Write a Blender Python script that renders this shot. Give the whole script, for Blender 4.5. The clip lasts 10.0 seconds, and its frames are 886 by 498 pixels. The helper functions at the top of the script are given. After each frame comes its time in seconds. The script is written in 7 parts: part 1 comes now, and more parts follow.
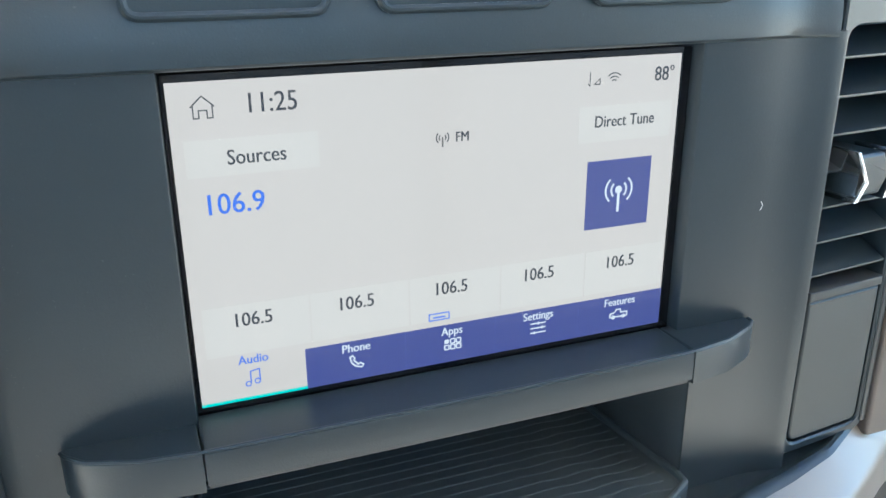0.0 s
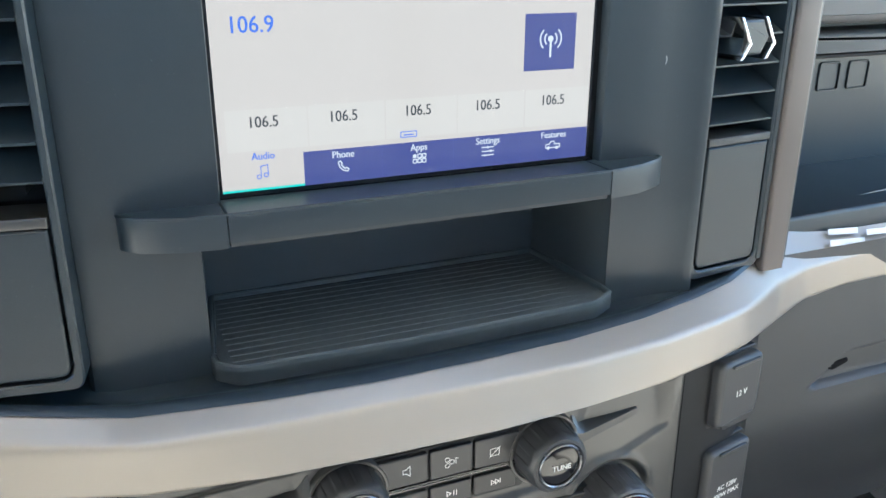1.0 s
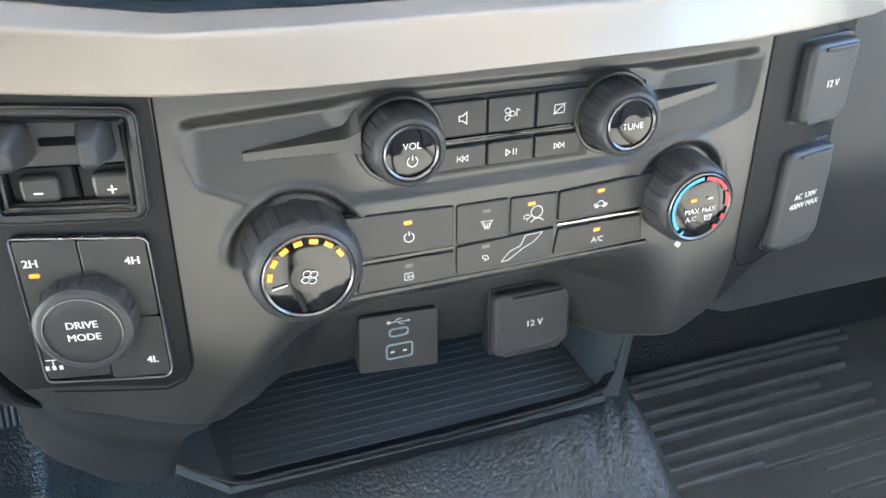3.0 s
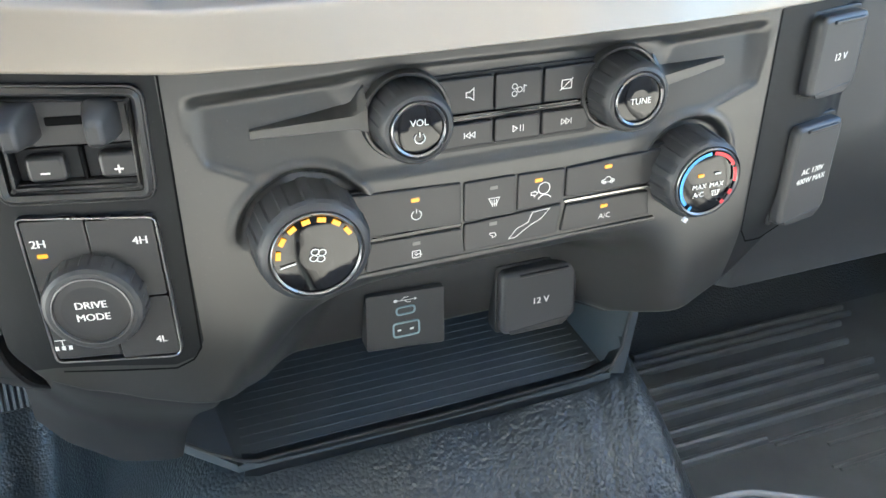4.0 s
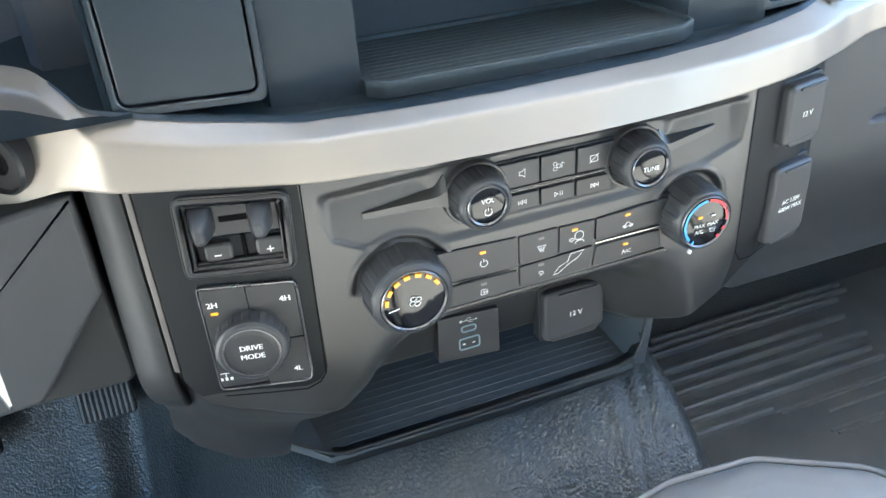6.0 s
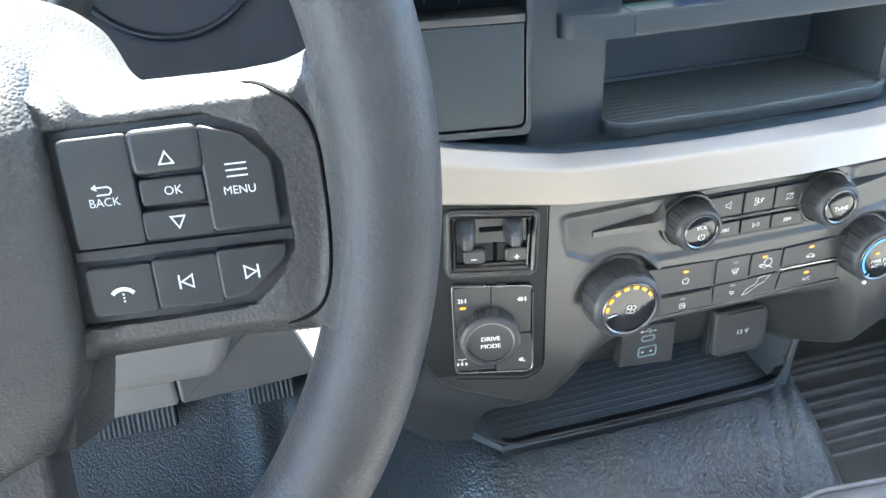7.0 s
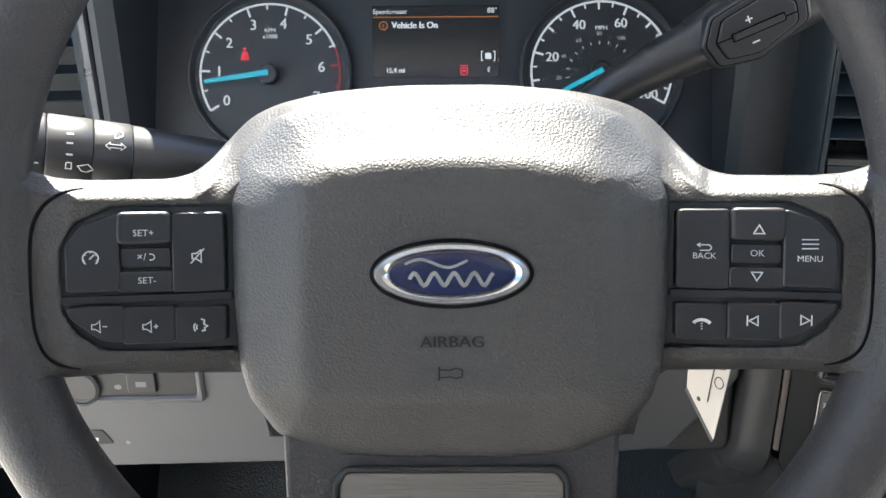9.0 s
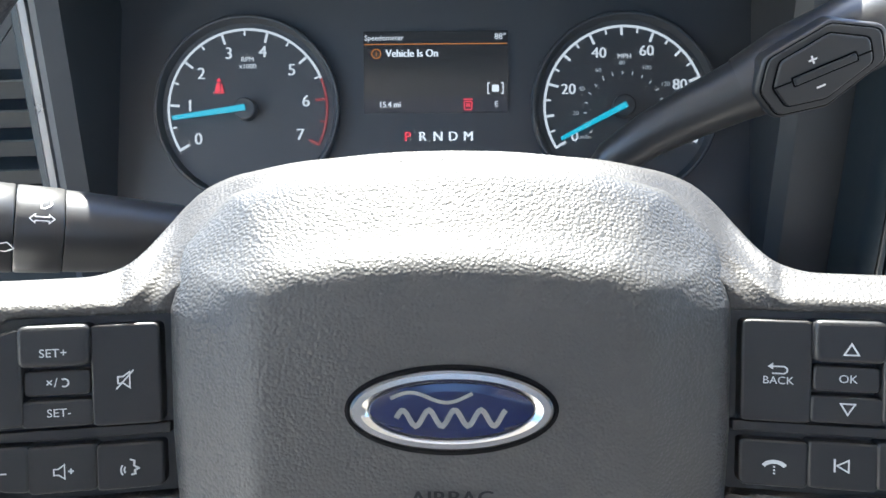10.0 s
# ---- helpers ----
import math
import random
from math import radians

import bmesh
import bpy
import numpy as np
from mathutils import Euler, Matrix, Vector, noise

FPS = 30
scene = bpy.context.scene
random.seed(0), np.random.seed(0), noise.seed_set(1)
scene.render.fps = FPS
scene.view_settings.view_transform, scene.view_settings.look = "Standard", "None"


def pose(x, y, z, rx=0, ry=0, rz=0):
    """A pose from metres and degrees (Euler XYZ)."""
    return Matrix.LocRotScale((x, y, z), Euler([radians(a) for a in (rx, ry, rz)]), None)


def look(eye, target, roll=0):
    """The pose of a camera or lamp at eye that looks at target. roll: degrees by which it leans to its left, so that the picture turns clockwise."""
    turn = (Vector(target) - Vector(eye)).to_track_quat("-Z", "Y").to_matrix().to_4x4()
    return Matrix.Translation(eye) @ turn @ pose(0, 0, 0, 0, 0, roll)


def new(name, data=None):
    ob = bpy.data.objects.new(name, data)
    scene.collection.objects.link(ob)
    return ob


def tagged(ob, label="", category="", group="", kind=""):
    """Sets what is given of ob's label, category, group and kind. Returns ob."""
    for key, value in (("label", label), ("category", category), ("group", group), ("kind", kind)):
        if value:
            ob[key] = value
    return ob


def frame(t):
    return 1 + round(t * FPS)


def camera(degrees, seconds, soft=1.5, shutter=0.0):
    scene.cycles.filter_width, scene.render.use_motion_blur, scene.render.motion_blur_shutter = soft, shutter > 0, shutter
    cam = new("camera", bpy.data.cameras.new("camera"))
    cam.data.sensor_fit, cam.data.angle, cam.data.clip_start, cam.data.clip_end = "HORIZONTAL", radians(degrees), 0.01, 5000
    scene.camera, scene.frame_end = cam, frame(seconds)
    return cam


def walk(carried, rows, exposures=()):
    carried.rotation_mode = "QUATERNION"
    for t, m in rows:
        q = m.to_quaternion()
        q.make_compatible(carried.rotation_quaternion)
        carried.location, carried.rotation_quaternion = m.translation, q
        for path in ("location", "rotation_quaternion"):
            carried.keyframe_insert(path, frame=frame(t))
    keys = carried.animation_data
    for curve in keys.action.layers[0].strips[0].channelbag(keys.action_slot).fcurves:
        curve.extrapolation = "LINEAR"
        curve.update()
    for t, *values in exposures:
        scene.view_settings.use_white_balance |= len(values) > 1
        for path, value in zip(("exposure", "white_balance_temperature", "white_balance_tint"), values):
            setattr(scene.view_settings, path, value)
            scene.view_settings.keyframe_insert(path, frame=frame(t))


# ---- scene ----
cam = camera(56.3, 10.0)
PATH = [
    (0, (0.036, 0.023, 0.882), (0.715, 1.776, 0.2), -0.4),
    (0.2, (0.034, 0.019, 0.884), (0.733, 1.753, 0.174), 0.2),
    (0.5, (0.02, -0.011, 0.881), (0.731, 1.718, 0.168), 0.3),
    (0.8, (0.012, -0.052, 0.865), (0.731, 1.681, 0.174), 0.3),
    (1, (0.001, -0.07, 0.839), (0.741, 1.655, 0.149), 0.2),
    (1.2, (0.008, -0.088, 0.825), (0.668, 1.644, 0.073), 0.4),
    (1.5, (0.011, -0.087, 0.796), (0.645, 1.636, 0.004), 0.2),
    (1.8, (0.01, -0.084, 0.762), (0.635, 1.609, -0.1), 0.1),
    (2, (0.009, -0.075, 0.747), (0.631, 1.597, -0.157), 0.3),
    (2.5, (-0.001, -0.078, 0.732), (0.605, 1.579, -0.208), 0.2),
    (4, (-0.011, -0.077, 0.727), (0.574, 1.554, -0.272), -0.6),
    (4.5, (-0.003, -0.073, 0.73), (0.576, 1.546, -0.29), -1.0),
    (5, (-0.011, -0.091, 0.767), (0.571, 1.514, -0.275), -1.8),
    (5.2, (-0.025, -0.106, 0.779), (0.569, 1.491, -0.269), -2.3),
    (6.3, (-0.09, -0.161, 0.836), (0.436, 1.463, -0.207), -5.0),
    (6.5, (-0.114, -0.175, 0.848), (0.374, 1.461, -0.193), -4.8),
    (6.8, (-0.155, -0.181, 0.852), (0.299, 1.479, -0.167), -4.0),
    (7, (-0.181, -0.185, 0.863), (0.225, 1.5, -0.134), -3.2),
    (7.2, (-0.21, -0.186, 0.867), (0.141, 1.53, -0.097), -2.4),
    (7.5, (-0.255, -0.209, 0.875), (-0.033, 1.549, -0.054), -1.4),
    (7.7, (-0.293, -0.229, 0.874), (-0.114, 1.573, 0.026), -1.9),
    (8, (-0.331, -0.251, 0.888), (-0.222, 1.573, 0.077), -0.7),
    (8.5, (-0.344, -0.28, 0.891), (-0.341, 1.587, 0.174), -0.8),
    (9, (-0.339, -0.272, 0.883), (-0.351, 1.6, 0.181), -0.5),
    (9.5, (-0.336, -0.255, 0.883), (-0.352, 1.619, 0.183), -0.4),
    (10, (-0.337, -0.182, 0.893), (-0.359, 1.692, 0.193), -0.6),
]
EXPOSURE = [(0.0, 3.92, 5500, -1), (0.2, 4.0, 5550, 1), (0.5, 3.92, 5600, 1), (1.0, 4.0, 5600, 1), (1.5, 4.28, 5550, 1), (2.5, 4.56, 5600, 2), (4.0, 4.43, 5600, 0), (5.0, 4.53, 5350, -2), (6.5, 4.56, 5400, 1), (7.0, 4.68, 5350, 1), (7.5, 3.85, 5850, 5), (8.0, 3.68, 6200, 8), (9.0, 3.47, 5900, 6), (10.0, 3.68, 5600, 5)]
walk(cam, [(t, look(eye, target, roll)) for t, eye, target, roll in PATH], EXPOSURE)

# ---- daylight ----
SUN_UP, SUN_SIDE = 60.0, -12.0
world = bpy.data.worlds.new("sky")
scene.world = world
world.use_nodes = True
_n, _l = world.node_tree.nodes, world.node_tree.links
sky = _n.new("ShaderNodeTexSky")
sky.sky_type = "NISHITA"
sky.sun_disc = False
sky.sun_elevation, sky.sun_rotation = radians(SUN_UP), radians(SUN_SIDE)
_n["Background"].inputs["Strength"].default_value = 0.08
_l.new(sky.outputs["Color"], _n["Background"].inputs["Color"])
sun_data = bpy.data.lights.new("sun", "SUN")
sun_data.energy, sun_data.angle, sun_data.color = 5.0, radians(0.6), (1.0, 0.88, 0.72)
sun = new("sun", sun_data)
sun.matrix_world = look((math.cos(radians(SUN_UP)) * math.sin(radians(SUN_SIDE)), math.cos(radians(SUN_UP)) * math.cos(radians(SUN_SIDE)), math.sin(radians(SUN_UP))), (0, 0, 0)) 


# ---- materials ----
def material(name, colour, rough=0.5, metal=0.0, vary=0.12, vary_scale=14.0, grain=0.0, grain_scale=900.0, cells=False, spec=0.5, speckle=0.0, coat=0.0, squash=(1, 1, 1)):
    """A principled surface with blotches, a fine relief and uneven gloss."""
    m = bpy.data.materials.new(name)
    m.use_nodes = True
    n, l = m.node_tree.nodes, m.node_tree.links
    b = n["Principled BSDF"]
    b.inputs["Metallic"].default_value = metal
    b.inputs["Specular IOR Level"].default_value = spec
    b.inputs["Coat Weight"].default_value = coat
    b.inputs["Coat Roughness"].default_value = 0.08
    co = n.new("ShaderNodeTexCoord")
    mp = n.new("ShaderNodeMapping")
    mp.inputs["Scale"].default_value = squash
    l.new(co.outputs["Object"], mp.inputs["Vector"])
    blot = n.new("ShaderNodeTexNoise")
    blot.inputs["Scale"].default_value, blot.inputs["Detail"].default_value = vary_scale, 5.0
    l.new(mp.outputs["Vector"], blot.inputs["Vector"])
    fine = n.new("ShaderNodeTexNoise")
    fine.inputs["Scale"].default_value, fine.inputs["Detail"].default_value = grain_scale * 0.6, 2.0
    l.new(mp.outputs["Vector"], fine.inputs["Vector"])
    ramp = n.new("ShaderNodeMapRange")
    ramp.inputs["From Min"].default_value, ramp.inputs["From Max"].default_value = 0.3, 0.7
    ramp.inputs["To Min"].default_value, ramp.inputs["To Max"].default_value = 1.0 - vary, 1.0 + vary
    l.new(blot.outputs["Fac"], ramp.inputs["Value"])
    mul = n.new("ShaderNodeVectorMath")
    mul.operation = "SCALE"
    mul.inputs[0].default_value = colour[:3]
    l.new(ramp.outputs["Result"], mul.inputs["Scale"])
    last = mul.outputs["Vector"]
    if speckle:
        dust = n.new("ShaderNodeMapRange")
        dust.inputs["From Min"].default_value, dust.inputs["From Max"].default_value = 0.70, 0.78
        dust.inputs["To Max"].default_value = speckle
        l.new(fine.outputs["Fac"], dust.inputs["Value"])
        mix = n.new("ShaderNodeMix")
        mix.data_type = "RGBA"
        mix.inputs["B"].default_value = (0.45, 0.43, 0.40, 1)
        l.new(dust.outputs["Result"], mix.inputs["Factor"])
        l.new(last, mix.inputs["A"])
        last = mix.outputs["Result"]
    l.new(last, b.inputs["Base Color"])
    gloss = n.new("ShaderNodeMapRange")
    gloss.inputs["From Min"].default_value, gloss.inputs["From Max"].default_value = 0.3, 0.7
    gloss.inputs["To Min"].default_value, gloss.inputs["To Max"].default_value = max(0.02, rough - 0.018), min(1.0, rough + 0.02)
    l.new(blot.outputs["Fac"], gloss.inputs["Value"])
    l.new(gloss.outputs["Result"], b.inputs["Roughness"])
    if grain:
        bump = n.new("ShaderNodeBump")
        bump.inputs["Strength"].default_value = grain
        bump.inputs["Distance"].default_value = 0.35 / grain_scale
        if cells:
            v = n.new("ShaderNodeTexVoronoi")
            v.feature = "SMOOTH_F1"
            v.inputs["Scale"].default_value = grain_scale
            v.inputs["Smoothness"].default_value = 0.35
            warp = n.new("ShaderNodeTexNoise")
            warp.inputs["Scale"].default_value = grain_scale * 0.35
            l.new(mp.outputs["Vector"], warp.inputs["Vector"])
            mixv = n.new("ShaderNodeVectorMath")
            mixv.operation = "MULTIPLY_ADD"
            mixv.inputs[1].default_value = (0.9 / grain_scale,) * 3
            l.new(warp.outputs["Color"], mixv.inputs[0])
            l.new(mp.outputs["Vector"], mixv.inputs[2])
            l.new(mixv.outputs["Vector"], v.inputs["Vector"])
            inv = n.new("ShaderNodeMath")
            inv.operation = "SUBTRACT"
            inv.inputs[0].default_value = 1.0
            l.new(v.outputs["Distance"], inv.inputs[1])
            l.new(inv.outputs["Value"], bump.inputs["Height"])
            bump.inputs["Distance"].default_value = 0.5 / grain_scale
        else:
            nz = n.new("ShaderNodeTexNoise")
            nz.inputs["Scale"].default_value, nz.inputs["Detail"].default_value = grain_scale, 3.0
            l.new(mp.outputs["Vector"], nz.inputs["Vector"])
            l.new(nz.outputs["Fac"], bump.inputs["Height"])
        l.new(bump.outputs["Normal"], b.inputs["Normal"])
    return m


GLOW = 0.074     # displays beside daylight


def glowing(name, colour, strength, rough=0.25):
    """A lit display or diode behind a smooth cover."""
    m = bpy.data.materials.new(name)
    m.use_nodes = True
    b = m.node_tree.nodes["Principled BSDF"]
    b.inputs["Base Color"].default_value = (0.02, 0.02, 0.02, 1)
    b.inputs["Roughness"].default_value = rough
    b.inputs["Emission Color"].default_value = (*colour, 1)
    b.inputs["Emission Strength"].default_value = strength * GLOW
    return m


SLATE = material("slate_plastic", (0.0168, 0.0250, 0.0312), 0.35, grain=0.25, grain_scale=1500, vary=0.08, speckle=0.05)
PANEL = material("charcoal_plastic", (0.0255, 0.0250, 0.0232), 0.36, spec=0.85, grain=0.15, grain_scale=1800, vary=0.08, speckle=0.10)
BUTTON = material("button_plastic", (0.027, 0.027, 0.0275), 0.36, grain=0.12, grain_scale=2200, vary=0.06)
KNOB = material("knob_rubber", (0.036, 0.037, 0.039), 0.44, grain=0.15, grain_scale=2200, vary=0.08)
# Near-black for gaps, slots and seams: their shade is put into the colour.
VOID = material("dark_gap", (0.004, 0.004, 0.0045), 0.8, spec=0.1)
PLATE = material("dark_plate", (0.012, 0.013, 0.014), 0.45, grain=0.1, grain_scale=1800, vary=0.08, spec=0.22, speckle=0.04)
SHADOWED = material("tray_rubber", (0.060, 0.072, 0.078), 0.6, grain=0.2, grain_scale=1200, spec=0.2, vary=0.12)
BINRUBBER = material("bin_rubber", (0.080, 0.089, 0.093), 0.55, grain=0.2, grain_scale=1200, spec=0.3, vary=0.10)
TRAYBACK = material("tray_plastic", (0.050, 0.061, 0.068), 0.42, grain=0.2, grain_scale=1500, vary=0.06)
BLACK = material("black_plastic", (0.012, 0.013, 0.014), 0.45, grain=0.1, grain_scale=1500)
GLOSS = material("gloss_black", (0.006, 0.006, 0.007), 0.06, vary=0.05)
SILVER = material("silver_paint", (0.315, 0.280, 0.240), 0.40, metal=0.4, vary=0.02, vary_scale=3)
CHROME = material("chrome", (0.82, 0.82, 0.82), 0.10, metal=1.0, vary=0.03)
BADGE = material("badge_metal", (0.44, 0.43, 0.42), 0.20, metal=1.0, vary=0.04)
SATIN = material("satin_metal", (0.20, 0.20, 0.205), 0.28, metal=0.9, vary=0.06)
BRUSHED = material("brushed_metal", (0.13, 0.128, 0.125), 0.34, metal=0.9, vary=0.10, grain=0.35, grain_scale=300, squash=(0.1, 14, 1))
LEATHER = material("wheel_grain", (0.0395, 0.0395, 0.0392), 0.46, spec=0.42, grain=0.52, grain_scale=820, cells=True, vary=0.10)
RIM = material("rim_grain", (0.0315, 0.0310, 0.0328), 0.48, spec=0.32, grain=0.32, grain_scale=720, cells=True, vary=0.10)
SHOULDER = material("spoke_grain", (0.038, 0.0370, 0.0362), 0.48, grain=0.42, grain_scale=820, cells=True, vary=0.08, spec=0.25)
POST = material("post_brown", (0.085, 0.070, 0.063), 0.42, grain=0.15, grain_scale=1500, vary=0.05)
POD = material("pod_plastic", (0.013, 0.0135, 0.015), 0.36, grain=0.15, grain_scale=2000, vary=0.06, spec=0.35)
CORNER = material("corner_plastic", (0.025, 0.0255, 0.026), 0.5, grain=0.3, grain_scale=1200, vary=0.06, spec=0.35)
INK = material("white_ink", (0.72, 0.72, 0.70), 0.5, vary=0.04)
PODINK = material("grey_white_ink", (0.42, 0.44, 0.46), 0.5, vary=0.04)
DIM = material("grey_ink", (0.12, 0.12, 0.12), 0.5, vary=0.04)
BLUE_INK = material("blue_ink", (0.06, 0.30, 0.70), 0.4, vary=0.03)
RED_INK = material("red_ink", (0.65, 0.03, 0.04), 0.4, vary=0.03)
KNEE = material("grey_plastic", (0.095, 0.092, 0.09), 0.55, grain=0.35, grain_scale=1200, vary=0.06)
LOWER = material("lower_dash_plastic", (0.037, 0.039, 0.041), 0.5, grain=0.35, grain_scale=1200, vary=0.06)
VINYL = material("floor_vinyl", (0.040, 0.046, 0.048), 0.30, spec=0.6, grain=0.65, cells=True, grain_scale=330, vary=0.10, vary_scale=7, speckle=0.03)
MAT = material("rubber_mat", (0.115, 0.122, 0.122), 0.42, grain=0.3, grain_scale=900, vary=0.15, speckle=0.03)
CLOTH = material("seat_cloth", (0.22, 0.21, 0.20), 0.85, grain=0.6, grain_scale=1100, vary=0.07)
LINER = material("cab_liner", (0.66, 0.63, 0.59), 0.9, vary=0.05, grain=0.3, grain_scale=800)
PAPER = material("paper", (0.60, 0.56, 0.50), 0.7, vary=0.05)
CONCRETE = material("concrete", (0.40, 0.37, 0.33), 0.9, vary=0.15, vary_scale=1.5, grain=0.4, grain_scale=60)
ENAMEL = material("blue_enamel", (0.004, 0.008, 0.040), 0.12, vary=0.05, coat=0.15)
LIT_EDGE = material("lit_edge_plastic", (0.045, 0.037, 0.033), 0.45, grain=0.2, grain_scale=1500, vary=0.06)
AMBER = glowing("amber_diode", (1.0, 0.36, 0.0), 1.25)
OFFLED = material("unlit_diode", (0.15, 0.15, 0.14), 0.4)
PAGE = glowing("screen_page", (0.85, 0.735, 0.655), 0.74, 0.12)
CARD = glowing("screen_card", (0.88, 0.78, 0.695), 0.75, 0.12)
TAB = glowing("screen_tab", (0.072, 0.085, 0.29), 0.85, 0.12)
TABLINE = glowing("screen_tab_line", (0.14, 0.16, 0.42), 0.85, 0.12)
DARKTEXT = glowing("screen_dark_text", (0.06, 0.06, 0.07), 0.8, 0.12)
BLUETEXT = glowing("screen_blue_text", (0.06, 0.20, 0.85), 0.80, 0.12)
WHITETEXT = glowing("screen_white_text", (0.9, 0.9, 0.92), 0.80, 0.12)
TEAL = glowing("screen_teal", (0.05, 0.75, 0.62), 0.80, 0.12)
DIAL = material("dial_black", (0.030, 0.034, 0.040), 0.55, vary=0.08)
MARK = glowing("dial_mark", (0.66, 0.67, 0.68), 0.95, 0.5)
REDMARK = glowing("dial_red", (0.75, 0.05, 0.05), 0.40, 0.5)
NEEDLE = glowing("needle_blue", (0.04, 0.62, 0.80), 0.75, 0.4)
WARN = glowing("warning_red", (0.95, 0.03, 0.06), 1.0, 0.4)
LCD = glowing("lcd_dark", (0.018, 0.020, 0.024), 0.6, 0.2)
LCDBAR = glowing("lcd_bar", (0.016, 0.018, 0.030), 0.8, 0.2)
LCDTEXT = glowing("lcd_text", (0.80, 0.82, 0.84), 1.1, 0.2)
ORANGE = glowing("lcd_orange", (0.85, 0.30, 0.06), 0.6, 0.2)


# ---- building tools ----
D = pose(0, 0, 0, 90, 0, 0)          # drawing board: x, height, towards the driver
BASE = {}


def thing(name, label, category, origin=None, group="", kind=""):
    """An Empty that carries the parts of one thing."""
    ob = new(name)
    ob.empty_display_size = 0.02
    ob.matrix_world = origin or Matrix.Identity(4)
    BASE[ob] = (origin or Matrix.Identity(4)).copy()
    return tagged(ob, label, category, group, kind)


def part(name, bm, mat, parent=None, label="", space=None, angle=32.0):
    """Links a bmesh as one mesh object under a thing or a part; space: the frame it was drawn in, where that is not its thing's own."""
    if space is not None:
        inv = BASE[parent].inverted() if parent is not None else Matrix.Identity(4)
        bm.transform(inv @ space)
    bmesh.ops.recalc_face_normals(bm, faces=bm.faces[:])
    for f in bm.faces:
        f.smooth = True
    lim = radians(angle)
    for e in bm.edges:
        if len(e.link_faces) == 2 and e.calc_face_angle(0) > lim:
            e.smooth = False
    for f in bm.faces:
        if len(f.verts) > 4:
            for e in f.edges:
                e.smooth = False
    me = bpy.data.meshes.new(name)
    bm.to_mesh(me)
    bm.free()
    me.materials.append(mat)
    ob = new(name, me)
    if parent is not None:
        ob.parent = parent
        BASE[ob] = BASE[parent]
    if label:
        tagged(ob, label)
    return ob


def rpoly(pts, r, n=5):
    """A polygon with rounded corners; r: one radius, or one for each corner."""
    out = []
    k = len(pts)
    rs = r if isinstance(r, (list, tuple)) else [r] * k
    for i in range(k):
        p, a, b = Vector(pts[i]), Vector(pts[i - 1]), Vector(pts[(i + 1) % k])
        da, db = (a - p), (b - p)
        la, lb = da.length, db.length
        da.normalize(), db.normalize()
        ang = da.angle(db)
        if rs[i] <= 1e-6 or ang > 3.1:
            out.append((p.x, p.y))
            continue
        d = min(rs[i] / math.tan(ang / 2), la * 0.48, lb * 0.48)
        p0, p2 = p + da * d, p + db * d
        for j in range(n + 1):
            t = j / n
            q = p0 * (1 - t) ** 2 + p * 2 * t * (1 - t) + p2 * t ** 2
            out.append((q.x, q.y))
    return out


def rect(x0, z0, x1, z1, r=0.0, n=4):
    return rpoly([(x0, z0), (x1, z0), (x1, z1), (x0, z1)], r, n)


def oval(cx, cy, rx, ry=None, n=40):
    ry = ry or rx
    return [(cx + rx * math.cos(2 * math.pi * i / n), cy + ry * math.sin(2 * math.pi * i / n)) for i in range(n)]


def inset(pts, d):
    """Moves an outline inwards by d."""
    k = len(pts)
    area = sum(pts[i - 1][0] * pts[i][1] - pts[i][0] * pts[i - 1][1] for i in range(k))
    s = 1 if area > 0 else -1
    out = []
    for i in range(k):
        p, a, b = Vector(pts[i]), Vector(pts[i - 1]), Vector(pts[(i + 1) % k])
        e1, e2 = (p - a), (b - p)
        if e1.length < 1e-9:
            e1 = e2
        if e2.length < 1e-9:
            e2 = e1
        n1, n2 = Vector((-e1.y, e1.x)).normalized() * s, Vector((-e2.y, e2.x)).normalized() * s
        m = n1 + n2
        m = m / max(0.35, m.length_squared / 2) if m.length > 1e-6 else n1
        out.append((p.x + m.x * d, p.y + m.y * d))
    return out


def loops(bm, rings, cap0=True, cap1=True):
    """Bridges rings of equal length and caps the ends."""
    vs = [[bm.verts.new(p) for p in ring] for ring in rings]
    k = len(vs[0])
    for a, b in zip(vs, vs[1:]):
        for i in range(k):
            bm.faces.new((a[i - 1], a[i], b[i], b[i - 1]))
    if cap0:
        bm.faces.new(vs[0][::-1])
    if cap1:
        bm.faces.new(vs[-1])
    return bm


def slab(pts, w0, w1, r=0.0, seg=3, bm=None, back=False):
    """An outline drawn out from w0 to w1, its front edge rounded by r."""
    bm = bm or bmesh.new()
    rings = [[(x, y, w0) for x, y in pts]]
    if r > 0:
        s = 1 if w1 > w0 else -1
        for j in range(seg + 1):
            a = math.pi / 2 * j / seg
            rings.append([(x, y, w1 - s * r * (1 - math.sin(a))) for x, y in inset(pts, r * (1 - math.cos(a)))])
    else:
        rings.append([(x, y, w1) for x, y in pts])
    return loops(bm, rings)


def frame_slab(outer, inner, w0, w1, r=0.0, bm=None):
    """A frame between two outlines of equal point count."""
    bm = bm or bmesh.new()
    ro, ri = inset(outer, r), inset(inner, -r)
    rings = [[(x, y, w0) for x, y in outer], [(x, y, w1 - r) for x, y in outer], [(x, y, w1) for x, y in ro], [(x, y, w1) for x, y in ri], [(x, y, w1 - r) for x, y in inner], [(x, y, w0) for x, y in inner]]
    if r <= 0:
        rings = [rings[0], rings[1], rings[4], rings[5]]
    loops(bm, rings, False, False)
    return bm


